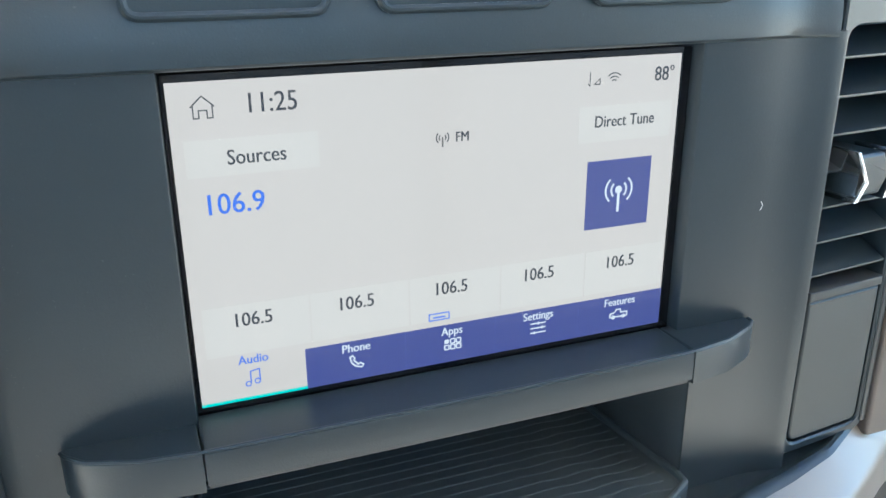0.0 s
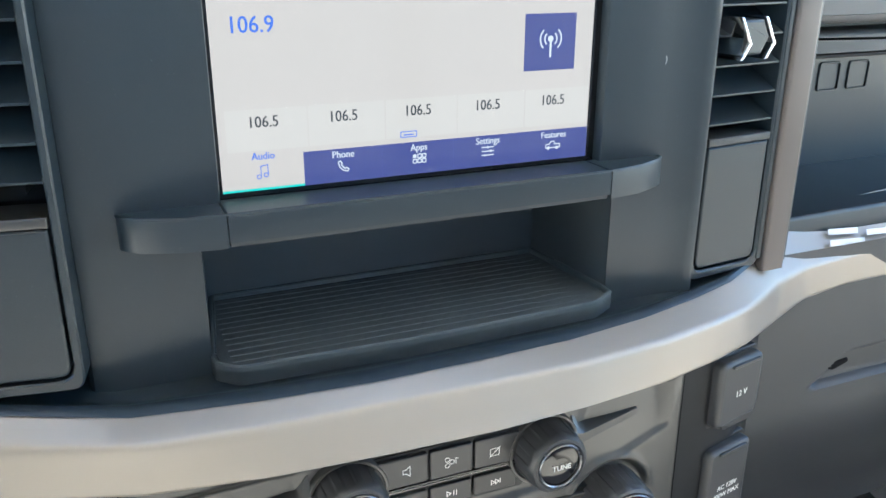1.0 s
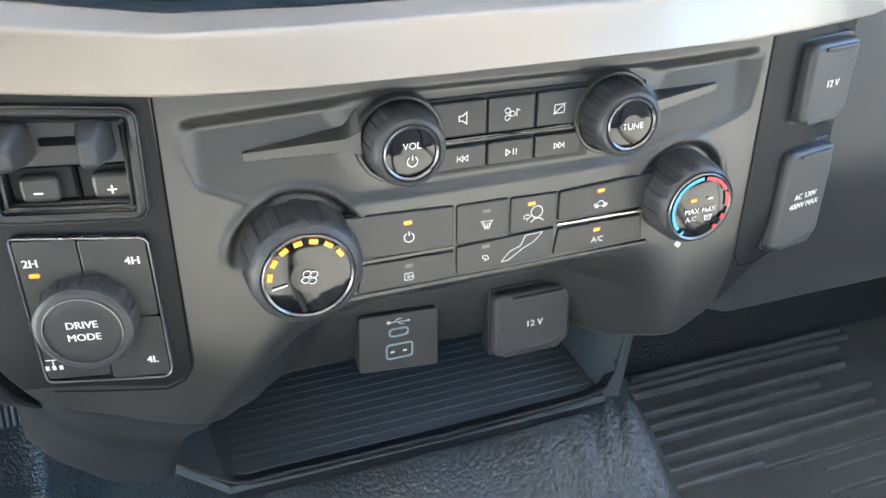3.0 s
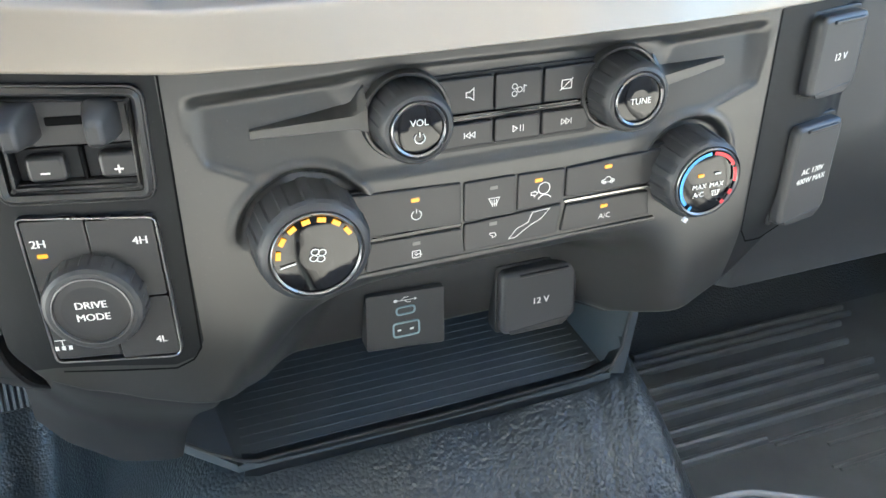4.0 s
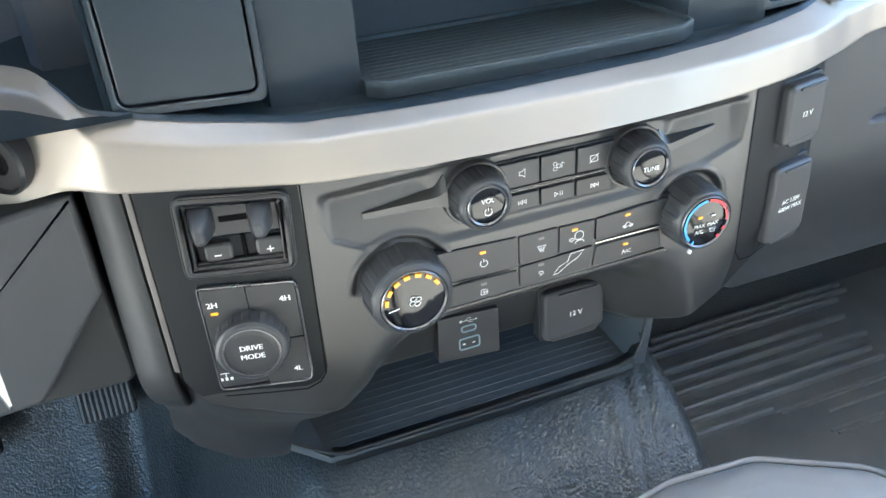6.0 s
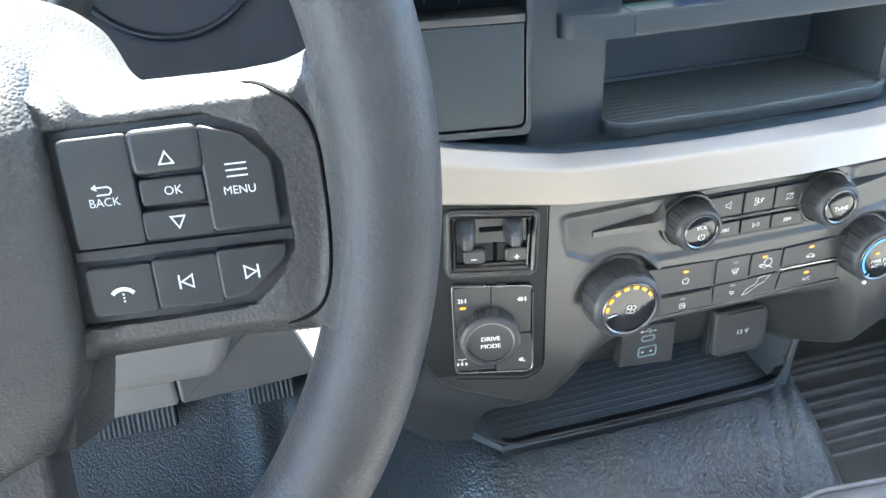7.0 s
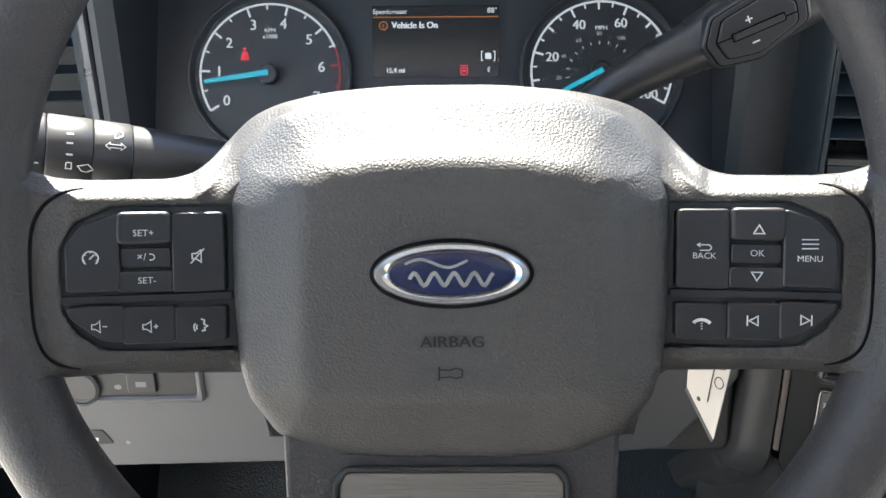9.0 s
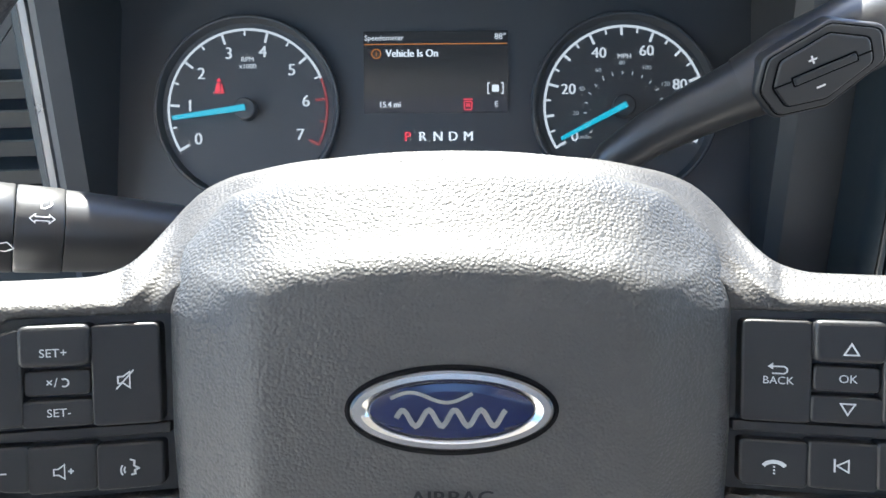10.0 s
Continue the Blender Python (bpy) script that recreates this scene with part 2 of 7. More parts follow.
def stroke(bm, pts, width, w, closed=False, rise=0.00012):
    """A drawn line of that width as thin relief at height w."""
    k = len(pts)
    v = [Vector(p) for p in pts]
    left, right = [], []
    for i in range(k):
        a = v[i - 1] if (i > 0 or closed) else v[i]
        b = v[(i + 1) % k] if (i < k - 1 or closed) else v[i]
        e1, e2 = (v[i] - a), (b - v[i])
        e1 = e1.normalized() if e1.length > 1e-9 else e2.normalized()
        e2 = e2.normalized() if e2.length > 1e-9 else e1
        n = Vector((-(e1 + e2).y, (e1 + e2).x))
        n = n.normalized() if n.length > 1e-6 else Vector((-e1.y, e1.x))
        c = max(0.5, n.dot(Vector((-e1.y, e1.x))))
        left.append(v[i] + n * width / 2 / c)
        right.append(v[i] - n * width / 2 / c)
    ring = lambda q, h: [bm.verts.new((p.x, p.y, w + h)) for p in q]
    la, ra = ring(left, rise), ring(right, rise)
    for i in range(k if closed else k - 1):
        j = (i + 1) % k
        bm.faces.new((ra[i], ra[j], la[j], la[i]))
    return bm


def arc(cx, cy, r, a0, a1, n=14, ry=None):
    return [(cx + r * math.cos(radians(a0 + (a1 - a0) * i / n)), cy + (ry or r) * math.sin(radians(a0 + (a1 - a0) * i / n))) for i in range(n + 1)]


def patch(bm, pts, w):
    bm.faces.new([bm.verts.new((x, y, w)) for x, y in pts])
    return bm


def lettering(text, size, x, y, w, bm=None, align="CENTER", squeeze=1.0, turn=0.0, bold=0.0):
    """Writing in the built-in font, flat at height w, its middle at x, y."""
    cu = bpy.data.curves.new("text", "FONT")
    cu.body, cu.size, cu.align_x, cu.align_y, cu.resolution_u = text, size, align, "CENTER", 3
    ob = bpy.data.objects.new("text", cu)
    me = bpy.data.meshes.new_from_object(ob)
    me.transform(pose(x, y, w, 0, 0, turn) @ Matrix.Diagonal((squeeze, 1, 1, 1)))
    bm = bm or bmesh.new()
    bm.from_mesh(me)
    if bold:
        me.transform(Matrix.Translation((bold, 0, 0.00002)))
        bm.from_mesh(me)
    bpy.data.objects.remove(ob)
    bpy.data.curves.remove(cu)
    bpy.data.meshes.remove(me)
    return bm


def grid(nu, nv, fn, bm=None):
    """A sheet of nu by nv cells; fn(i/nu, j/nv) gives the place."""
    bm = bm or bmesh.new()
    vs = [[bm.verts.new(fn(i / nu, j / nv)) for i in range(nu + 1)] for j in range(nv + 1)]
    for j in range(nv):
        for i in range(nu):
            bm.faces.new((vs[j][i], vs[j][i + 1], vs[j + 1][i + 1], vs[j + 1][i]))
    return bm


def box(x0, y0, z0, x1, y1, z1, r=0.0, bm=None):
    """A box in world axes with rounded upright and top edges."""
    return slab(rect(x0, y0, x1, y1, r * 1.2), z0, z1, r, 2, bm)


def tube(path, radii, n=24, bm=None, flat=1.0, ends=True):
    """A round bar along a path with a radius at each point."""
    bm = bm or bmesh.new()
    rings = []
    ps = [Vector(p) for p in path]
    up = Vector((0, 0, 1))
    for i, p in enumerate(ps):
        t = (ps[min(i + 1, len(ps) - 1)] - ps[max(i - 1, 0)]).normalized()
        a = t.cross(up)
        a = a.normalized() if a.length > 1e-4 else Vector((1, 0, 0))
        b = a.cross(t)
        rings.append([tuple(p + (a * math.cos(2 * math.pi * k / n) + b * math.sin(2 * math.pi * k / n) * flat) * radii[i]) for k in range(n)])
    return loops(bm, rings, ends, ends)


def lathe(profile, cx, cy, n=48, bm=None, cap=True, wave=None):
    """Turns a profile of (radius, height) about an upright axis at cx, cy; wave(angle, index) scales a radius."""
    bm = bm or bmesh.new()
    rings = []
    for i, (r, w) in enumerate(profile):
        rings.append([(cx + r * (wave(2 * math.pi * k / n, i) if wave else 1) * math.cos(2 * math.pi * k / n), cy + r * (wave(2 * math.pi * k / n, i) if wave else 1) * math.sin(2 * math.pi * k / n), w) for k in range(n)])
    return loops(bm, rings, cap, cap)


def smooth(a, b, x):
    t = min(1.0, max(0.0, (x - a) / (b - a)))
    return t * t * (3 - 2 * t)


def lerp(xs, ys, x):
    return float(np.interp(x, xs, ys))


def soft(xs, ys, x, h=0.009):
    """Like lerp, with its corners rounded."""
    return sum(lerp(xs, ys, x + h * k / 3) for k in (-3, -2, -1, 0, 1, 2, 3)) / 7


# ---- the setting: cab, floor, ground ----
def wall(name, bm, mat, label, category="wall"):
    return tagged(part(name, bm, mat, None, "", Matrix.Identity(4), 75 if name == "floor" else 32), label, category, kind="structure")


wall("ground", box(-60, -60, -0.95, 60, 60, -0.85), CONCRETE, "sunlit pale concrete car park around the truck", "ground")


def cab_floor(s, t):
    """Footwells either side of a broad tunnel hump, rising to the toe board ahead."""
    x, y = -0.95 + 1.95 * s, -0.75 + 1.75 * t
    hump = smooth(-0.20, -0.01, x) * (1 - smooth(0.31, 0.43, x))
    ripple = 0.0035 * math.sin(x * 60) * hump * smooth(0.2, 0.5, y)
    fold = 0.020 * math.exp(-((x + 0.16) / 0.022) ** 2) + 0.016 * math.exp(-((x + 0.235) / 0.02) ** 2)
    z = 0.01 + 0.055 * smooth(0.40, 0.46, x) + hump * (0.11 + 0.185 * smooth(0.12, 0.40, y)) + ripple + fold * smooth(0.2, 0.5, y)
    for c, k, h in ((0.190, 0.20, 0.0035), (0.183, 0.29, 0.0040), (0.173, 0.37, 0.0055)):
        z += h * math.exp(-((x - c - k * y) / 0.0065) ** 2) * smooth(0.15, 0.25, y)
    z += (0.42 - z) * smooth(0.60, 1.0, y) * 0.9
    return (x, y, z)


wall("floor", grid(420, 170, cab_floor), VINYL, "glossy dark vinyl floor with a pebbled tunnel hump", "floor")
wall("floor_pan", box(-1.0, -0.85, -0.12, 1.05, 1.05, -0.06), BLACK, "dark underside of the cab floor", "floor")
wall("wall_front", box(-1.0, 1.0, -0.1, 1.05, 1.06, 0.80), BLACK, "dark firewall ahead of the footwells")
wall("ceiling", box(-1.0, -1.0, 1.36, 1.05, 0.16, 1.42), LINER, "pale grey cab roof lining", "ceiling")
wall("wall_back", box(-1.0, -1.06, -0.1, 1.05, -1.0, 1.02), LINER, "grey cab back wall below the rear window")
wall("wall_back_header", box(-1.0, -1.06, 1.26, 1.05, -1.0, 1.42), LINER, "grey rail above the rear window")
wall("wall_back_left", box(-1.0, -1.06, 1.02, -0.62, -1.0, 1.26), LINER, "grey cab wall beside the rear window")
wall("wall_back_right", box(0.68, -1.06, 1.02, 1.05, -1.0, 1.26), LINER, "grey cab wall beside the rear window")
wall("wall_right", box(1.0, -1.0, -0.1, 1.05, 1.06, 0.70), LINER, "grey door panel below the passenger window")
wall("wall_right_header", box(1.0, -1.0, 1.30, 1.05, 0.16, 1.42), LINER, "grey rail above the passenger window")
wall("wall_right_post", box(1.0, -1.0, -0.1, 1.05, -0.62, 1.30), LINER, "grey rear roof post")
wall("wall_left_kick", box(-0.80, 0.30, -0.1, -0.77, 1.0, 0.66), BLACK, "dark kick panel beside the driver footwell")
wall("wall_left_post", box(-1.0, -1.0, -0.1, -0.95, -0.62, 1.42), LINER, "grey rear roof post beside the open door")


# ---- dashboard ----
dash = thing("dashboard", "dark slate plastic dashboard of a pickup truck", "dashboard", pose(0.1, 0.6, 0.5))
W_ = Matrix.Identity(4)


def plan(profile, z0, z1, bm=None):
    """A profile in plan drawn up from z0 to z1."""
    return slab(profile, z0, z1, 0.0, bm=bm)


LEFT_EDGE = [(-0.0150, 0.300), (-0.0148, 0.285), (-0.0142, 0.2726), (-0.0125, 0.2706), (-0.0070, 0.2694), (0.0120, 0.2690)]
RIGHT_EDGE = [(0.2680, 0.2690), (0.2750, 0.2687), (0.2820, 0.2678), (0.2880, 0.2664), (0.2926, 0.2652), (0.2940, 0.2655), (0.2946, 0.2672), (0.2948, 0.300)]
part("side_pillar", plan(LEFT_EDGE + [(0.0446, 0.2690), (0.0455, 0.2693), (0.0460, 0.2702), (0.0460, 0.300)], 0.7184, 0.852), SLATE, dash, "", W_)
part("side_pillar", plan(LEFT_EDGE + [(0.0362, 0.2690), (0.0362, 0.300)], 0.655, 0.7184), SLATE, dash, "", W_)
part("side_pillar", plan([(0.2312, 0.300), (0.2312, 0.2702), (0.2317, 0.2693), (0.2326, 0.2690)] + RIGHT_EDGE, 0.7184, 0.852), SLATE, dash, "", W_)
part("side_pillar", plan([(0.2400, 0.300), (0.2400, 0.2690)] + RIGHT_EDGE, 0.655, 0.7184), SLATE, dash, "", W_)
part("screen_sill", plan([(0.0462, 0.270), (0.2310, 0.270), (0.2310, 0.300), (0.0462, 0.300)], 0.7190, 0.7366), SLATE, dash, "", W_)


def brow(s, t):
    """The band over the screen: a scooped lower edge that fades out at both ends, leaning back above."""
    x = -0.0148 + 0.3093 * s
    ends = smooth(-0.014, 0.030, x) * (1 - smooth(0.250, 0.294, x))
    back = 0.012 * (1 - smooth(-0.0148, -0.0100, x)) - 0.004 * smooth(0.268, 0.292, x) + 0.014 * smooth(0.2925, 0.2948, x)
    if t < 0.12:
        k = t / 0.12
        return (x, 0.2690 - 0.0045 * ends * k ** 0.5 + back, 0.8500 + 0.0012 * k)
    k = (t - 0.12) / 0.88
    return (x, 0.2690 - 0.0045 * ends + back + 0.03 * k * k, 0.8512 + 0.070 * k)


part("brow", grid(60, 24, brow), SLATE, dash, "", W_)
for x0, x1 in ((0.0385, 0.0955), (0.1095, 0.1675), (0.1815, 0.2395)):
    part("pocket_rim", frame_slab(rpoly([(x0, 0.8640), (x1, 0.8640), (x1 + 0.002, 0.90), (x0 - 0.002, 0.90)], 0.006, 5), inset(rpoly([(x0, 0.8640), (x1, 0.8640), (x1 + 0.002, 0.90), (x0 - 0.002, 0.90)], 0.006, 5), 0.0025), -0.275, -0.2632, 0.0009), SLATE, dash, "", D)
    part("pocket_floor", slab(inset(rpoly([(x0, 0.8640), (x1, 0.8640), (x1 + 0.002, 0.90), (x0 - 0.002, 0.90)], 0.006, 5), 0.002), -0.276, -0.2645), SLATE, dash, "", D)
part("top_pad", box(-0.80, 0.30, 0.90, 0.98, 1.0, 0.925, 0.02), BLACK, dash, "dark padded dash top", W_)
part("inner_body", box(-0.10, 0.352, 0.50, 0.36, 0.75, 0.905), BLACK, dash, "", W_)
part("back_body", box(-0.80, 0.52, 0.45, 0.98, 0.98, 0.905), BLACK, dash, "", W_)

# grab ledge under the screen: two wings and an insert
wing_left = [(0.0048, 0.2662), (0.0062, 0.2635), (0.0120, 0.2580), (0.0280, 0.2524), (0.0452, 0.2506)]
wing_right = [(0.2268, 0.2507), (0.2450, 0.2536), (0.2600, 0.2602), (0.2650, 0.2640), (0.2652, 0.2668)]
part("ledge_wing", slab(wing_left + [(0.0452, 0.2742), (0.0048, 0.2742)], 0.7240, 0.7378, 0.0007), SLATE, dash, "", W_)
part("ledge_insert", slab([(0.0458, 0.2506), (0.1090, 0.2500), (0.1700, 0.2500), (0.2262, 0.2507), (0.2262, 0.2746), (0.0458, 0.2746)], 0.7262, 0.7377, 0.0007), SLATE, dash, "", W_)
part("ledge_lip", slab([(0.0464, 0.2522), (0.1090, 0.2516), (0.1700, 0.2516), (0.2256, 0.2523), (0.2256, 0.2730), (0.0464, 0.2730)], 0.7240, 0.7261, 0.0), LOWER, dash, "paler lip under the ledge", W_)
part("ledge_wing", slab(wing_right + [(0.2652, 0.2742), (0.2268, 0.2742)], 0.7240, 0.7378, 0.0007), SLATE, dash, "", W_)

front = wing_left + [(0.0458, 0.2506), (0.1090, 0.2500), (0.1700, 0.2500), (0.2262, 0.2507)] + wing_right
part("ledge_rim", tube([(x, y + 0.0009, 0.7379) for x, y in front], [0.0007] * len(front), 8), SLATE, dash, "thin raised rim along the ledge", W_)

# open tray
tray = thing("storage_tray", "open dark storage tray with a ribbed rubber liner under the screen", "tray", pose(0.14, 0.30, 0.66))
lip = rpoly([(0.0445, 0.3380), (0.0355, 0.2700), (0.0362, 0.2620), (0.0450, 0.2535), (0.1300, 0.2505), (0.2250, 0.2535), (0.2400, 0.2620), (0.2408, 0.2700), (0.2335, 0.3380)], [0.004, 0.002, 0.004, 0.008, 0.02, 0.008, 0.004, 0.002, 0.004])
part("lip", slab(lip, 0.6600, 0.6666, 0.0004), SHADOWED, tray, "", W_)
part("rim", frame_slab(lip, inset(lip, 0.0026), 0.6602, 0.6694, 0.0007), SHADOWED, tray, "raised rubber rim", W_)
part("floor_plate", slab([(0.0362, 0.272), (0.2400, 0.272), (0.2345, 0.3400), (0.0430, 0.3400)], 0.650, 0.6655), SHADOWED, tray, "", W_)
part("back_plate", slab([(0.0425, 0.6600), (0.2350, 0.6600), (0.2350, 0.7250), (0.0425, 0.7250)], -0.346, -0.3385), TRAYBACK, tray, "", D)
part("side_plate", plan([(0.0362, 0.2990), (0.0362, 0.2700), (0.0440, 0.3400), (0.0400, 0.3400)], 0.660, 0.722), TRAYBACK, tray, "", W_)
part("side_plate", plan([(0.2400, 0.2700), (0.2400, 0.2990), (0.2360, 0.3400), (0.2335, 0.3400)], 0.660, 0.722), TRAYBACK, tray, "", W_)
part("roof_plate", slab([(0.0362, 0.274), (0.2400, 0.274), (0.2345, 0.3460), (0.0430, 0.3460)], 0.7186, 0.7239), TRAYBACK, tray, "", W_)
for i in range(13):
    y = 0.2575 + i * 0.0060
    wob = 0.0006
    bm = bmesh.new()
    xs = [0.0440 + (0.2320 - 0.0440) * k / 30 for k in range(31)]
    ring = [[(x, y - 0.0009 + wob * math.sin(x * 260 + i) * smooth(0.16, 0.20, x), 0.6664), (x, y + wob * math.sin(x * 260 + i) * smooth(0.16, 0.20, x), 0.6669), (x, y + 0.0009 + wob * math.sin(x * 260 + i) * smooth(0.16, 0.20, x), 0.6662)] for x in xs]
    loops(bm, ring)
    part("rib", bm, SHADOWED, tray, "", W_)

# sweeping silver trim, with the dark sill behind its upper edge
TX = [-0.200, -0.165, -0.135, -0.121, -0.112, -0.102, -0.090, -0.060, -0.020, 0.000, 0.050, 0.100, 0.150, 0.200, 0.250, 0.290, 0.320, 0.345, 0.370, 0.400, 0.440, 0.520, 0.960]
TTY = [0.345, 0.328, 0.310, 0.298, 0.287, 0.2735, 0.2690, 0.2620, 0.2520, 0.2470, 0.2400, 0.2360, 0.2360, 0.2400, 0.2480, 0.2560, 0.2640, 0.2760, 0.292, 0.305, 0.318, 0.325, 0.335]
TTZ = [0.692, 0.693, 0.694, 0.6925, 0.6850, 0.6755, 0.6730, 0.6672, 0.6622, 0.6600, 0.6600, 0.6605, 0.6608, 0.6595, 0.6590, 0.6605, 0.6620, 0.6640, 0.668, 0.673, 0.677, 0.679, 0.680]
TCY = [0.335, 0.315, 0.298, 0.284, 0.274, 0.2620, 0.2575, 0.2490, 0.2380, 0.2310, 0.2255, 0.2235, 0.2215, 0.2215, 0.2270, 0.2360, 0.2460, 0.2590, 0.273, 0.282, 0.286, 0.288, 0.295]
TCZ = [0.684, 0.685, 0.685, 0.684, 0.6755, 0.6645, 0.6625, 0.6578, 0.6548, 0.6545, 0.6545, 0.6548, 0.6552, 0.6550, 0.6545, 0.6535, 0.6515, 0.6500, 0.6495, 0.6510, 0.652, 0.652, 0.652]
TBY = [0.325, 0.303, 0.285, 0.274, 0.2665, 0.2590, 0.2540, 0.2460, 0.2350, 0.2290, 0.2200, 0.2150, 0.2120, 0.2150, 0.2230, 0.2330, 0.2440, 0.2580, 0.272, 0.282, 0.286, 0.288, 0.295]
TBZ = [0.615, 0.620, 0.630, 0.6360, 0.6370, 0.6365, 0.6360, 0.6345, 0.6325, 0.6320, 0.6330, 0.6342, 0.6352, 0.6345, 0.6325, 0.6315, 0.6300, 0.6270, 0.624, 0.628, 0.631, 0.631, 0.631]


def trim_ring(x):
    """Top facet, narrow rounded crease, front facet and a rolled lower edge."""
    ty, tz, cy, cz, by, bz = (soft(TX, a, x, 0.004) for a in (TTY, TTZ, TCY, TCZ, TBY, TBZ))
    mix = lambda k, y0, z0, y1, z1: (x, y0 + (y1 - y0) * k, z0 + (z1 - z0) * k)
    top = [mix(k, ty, tz, cy, cz) for k in (0.0, 0.04, 0.35, 0.70, 0.86)]
    front = [mix(k, cy, cz, by, bz) for k in (0.09, 0.16, 0.45, 0.80, 0.90)]
    crease = [(x, cy + (ty - cy) * 0.055 + (by - cy) * 0.004, cz + (tz - cz) * 0.055 - (cz - bz) * 0.006), (x, cy + (by - cy) * 0.035 + 0.0002, cz + (bz - cz) * 0.035)]
    low = [(x, by + 0.0003, bz + 0.0010), (x, by + 0.0012, bz + 0.0003), (x, by + 0.0040, bz), (x, by + 0.030, bz + 0.001)]
    return [(x, ty + 0.02, tz - 0.012), (x, ty + 0.0008, tz - 0.0012)] + top + crease + front + low


trim = thing("trim_strip", "long satin silver painted trim strip across the dashboard", "trim", pose(0.1, 0.25, 0.64))
xs_trim = [-0.200 + 1.16 * (i / 260) ** 1.35 for i in range(261)]
part("strip", loops(bmesh.new(), [trim_ring(x) for x in xs_trim]), SILVER, trim, "", W_, angle=60)
bars = bmesh.new()
for k, (dx, dz, ln) in enumerate(((0, 0, 0.030), (0.004, 0.0065, 0.026), (-0.001, 0.013, 0.030), (0.036, 0.004, 0.022), (0.066, 0.004, 0.022), (0.098, 0.004, 0.022))):
    patch(bars, [(0.424 + dx, 0.289 + dz), (0.424 + dx + ln, 0.2885 + dz), (0.424 + dx + ln + 0.003, 0.2920 + dz), (0.424 + dx + 0.003, 0.2925 + dz)], 0.0)
for v in bars.verts:
    x, y = v.co.x, v.co.y
    cy, cz, ty, tz = (lerp(TX, a, x) for a in (TCY, TCZ, TTY, TTZ))
    v.co.z = cz + (tz - cz) * min(1.0, max(0.0, (y - cy) / (ty - cy))) + 0.0036
part("emblem_bar", bars, INK, trim, "raised pale emblem bars", W_)


def sill(s, t):
    x = -0.115 + 0.472 * s
    ty, tz = lerp(TX, TTY, x), lerp(TX, TTZ, x)
    back = 0.300 if x < 0.33 else 0.300
    y = ty - 0.002 + (back - ty) * t
    lift = 0.0035 * math.exp(-((t - 0.10) / 0.10) ** 2) - 0.0015
    return (x, y, tz + lift + (0.6655 - tz) * smooth(0.1, 1, t) * 0.6)


part("sill", grid(120, 16, sill), SLATE, dash, "", W_)

# a stray hair and a few specks of dust on the facing beside the screen
lint = thing("lint_thread", "tiny pale thread of lint stuck on the dash facing", "lint", pose(0.2655, 0.2686, 0.786))
part("thread", stroke(bmesh.new(), arc(0.2640, 0.7860, 0.0022, 50, -58, 10), 0.00022, -0.2688), INK, lint, "", D)


# ---- touchscreen ----
screen = thing("touchscreen", "lit touchscreen in a black bezel showing a radio page", "screen", pose(0.138, 0.274, 0.79, 90, 0, 0))
part("bezel", slab(rect(0.0466, 0.7366, 0.2308, 0.8484, 0.001), -0.300, -0.2752), GLOSS, screen, "", D)
Z0, Z1, X0, X1 = 0.7400, 0.8462, 0.0480, 0.2262
SW = -0.2748
part("page", slab(rect(X0, Z0, X1, Z1), -0.2755, SW), PAGE, screen, "pale lit page", D)


def on_screen(name, bm, mat, label=""):
    return part(name, bm, mat, screen, label, D)


on_screen("source_key", slab(rect(0.0515, 0.8175, 0.0920, 0.8290), SW, SW + 0.0002), CARD)
on_screen("tune_key", slab(rect(0.1850, 0.8165, 0.2235, 0.8295), SW, SW + 0.0002), CARD)
for i in range(5):
    on_screen("preset_key", slab(rect(0.0512 + i * 0.0349, 0.7572, 0.0512 + i * 0.0349 + 0.0343, 0.7748), SW, SW + 0.0002), CARD)
    on_screen("preset_text", lettering("106.5", 0.0068, 0.0668 + i * 0.0347, 0.7692, SW + 0.0004, squeeze=0.88, bold=0.00018), DARKTEXT)
on_screen("radio_tile", slab(rect(0.1895, 0.7836, 0.2165, 0.8095), SW, SW + 0.0003), TAB)
bm = bmesh.new()
cx, cz, w = 0.2030, 0.7980, SW + 0.0005
stroke(bm, [(cx, cz), (cx, cz - 0.0085)], 0.0011, w)
patch(bm, oval(cx, cz, 0.0015, n=14), w)
for r in (0.0032, 0.0056):
    stroke(bm, arc(cx, cz, r, -48, 48, 10), 0.0008, w)
    stroke(bm, arc(cx, cz, r, 132, 228, 10), 0.0008, w)
on_screen("radio_sign", bm, WHITETEXT)
on_screen("clock_text", lettering("11:25", 0.0086, 0.0782, 0.8388, SW + 0.0003, squeeze=0.86, bold=0.0001), DARKTEXT)
bm = bmesh.new()
stroke(bm, [(0.0545, 0.8388), (0.0580, 0.8420), (0.0615, 0.8388)], 0.0004, SW + 0.0003)
stroke(bm, [(0.0552, 0.8392), (0.0552, 0.8355), (0.0568, 0.8355), (0.0568, 0.8378), (0.0592, 0.8378), (0.0592, 0.8355), (0.0608, 0.8355), (0.0608, 0.8392)], 0.0004, SW + 0.0003)
on_screen("status_sign", bm, DARKTEXT)
bm = bmesh.new()
for k in range(3):
    stroke(bm, arc(0.1983, 0.8372, 0.0012 + 0.0012 * k, 45, 135, 8), 0.0004, SW + 0.0003)
on_screen("status_sign", bm, DARKTEXT)
bm = bmesh.new()
stroke(bm, [(0.1885, 0.8415), (0.1885, 0.8368), (0.1878, 0.8376)], 0.0004, SW + 0.0003)
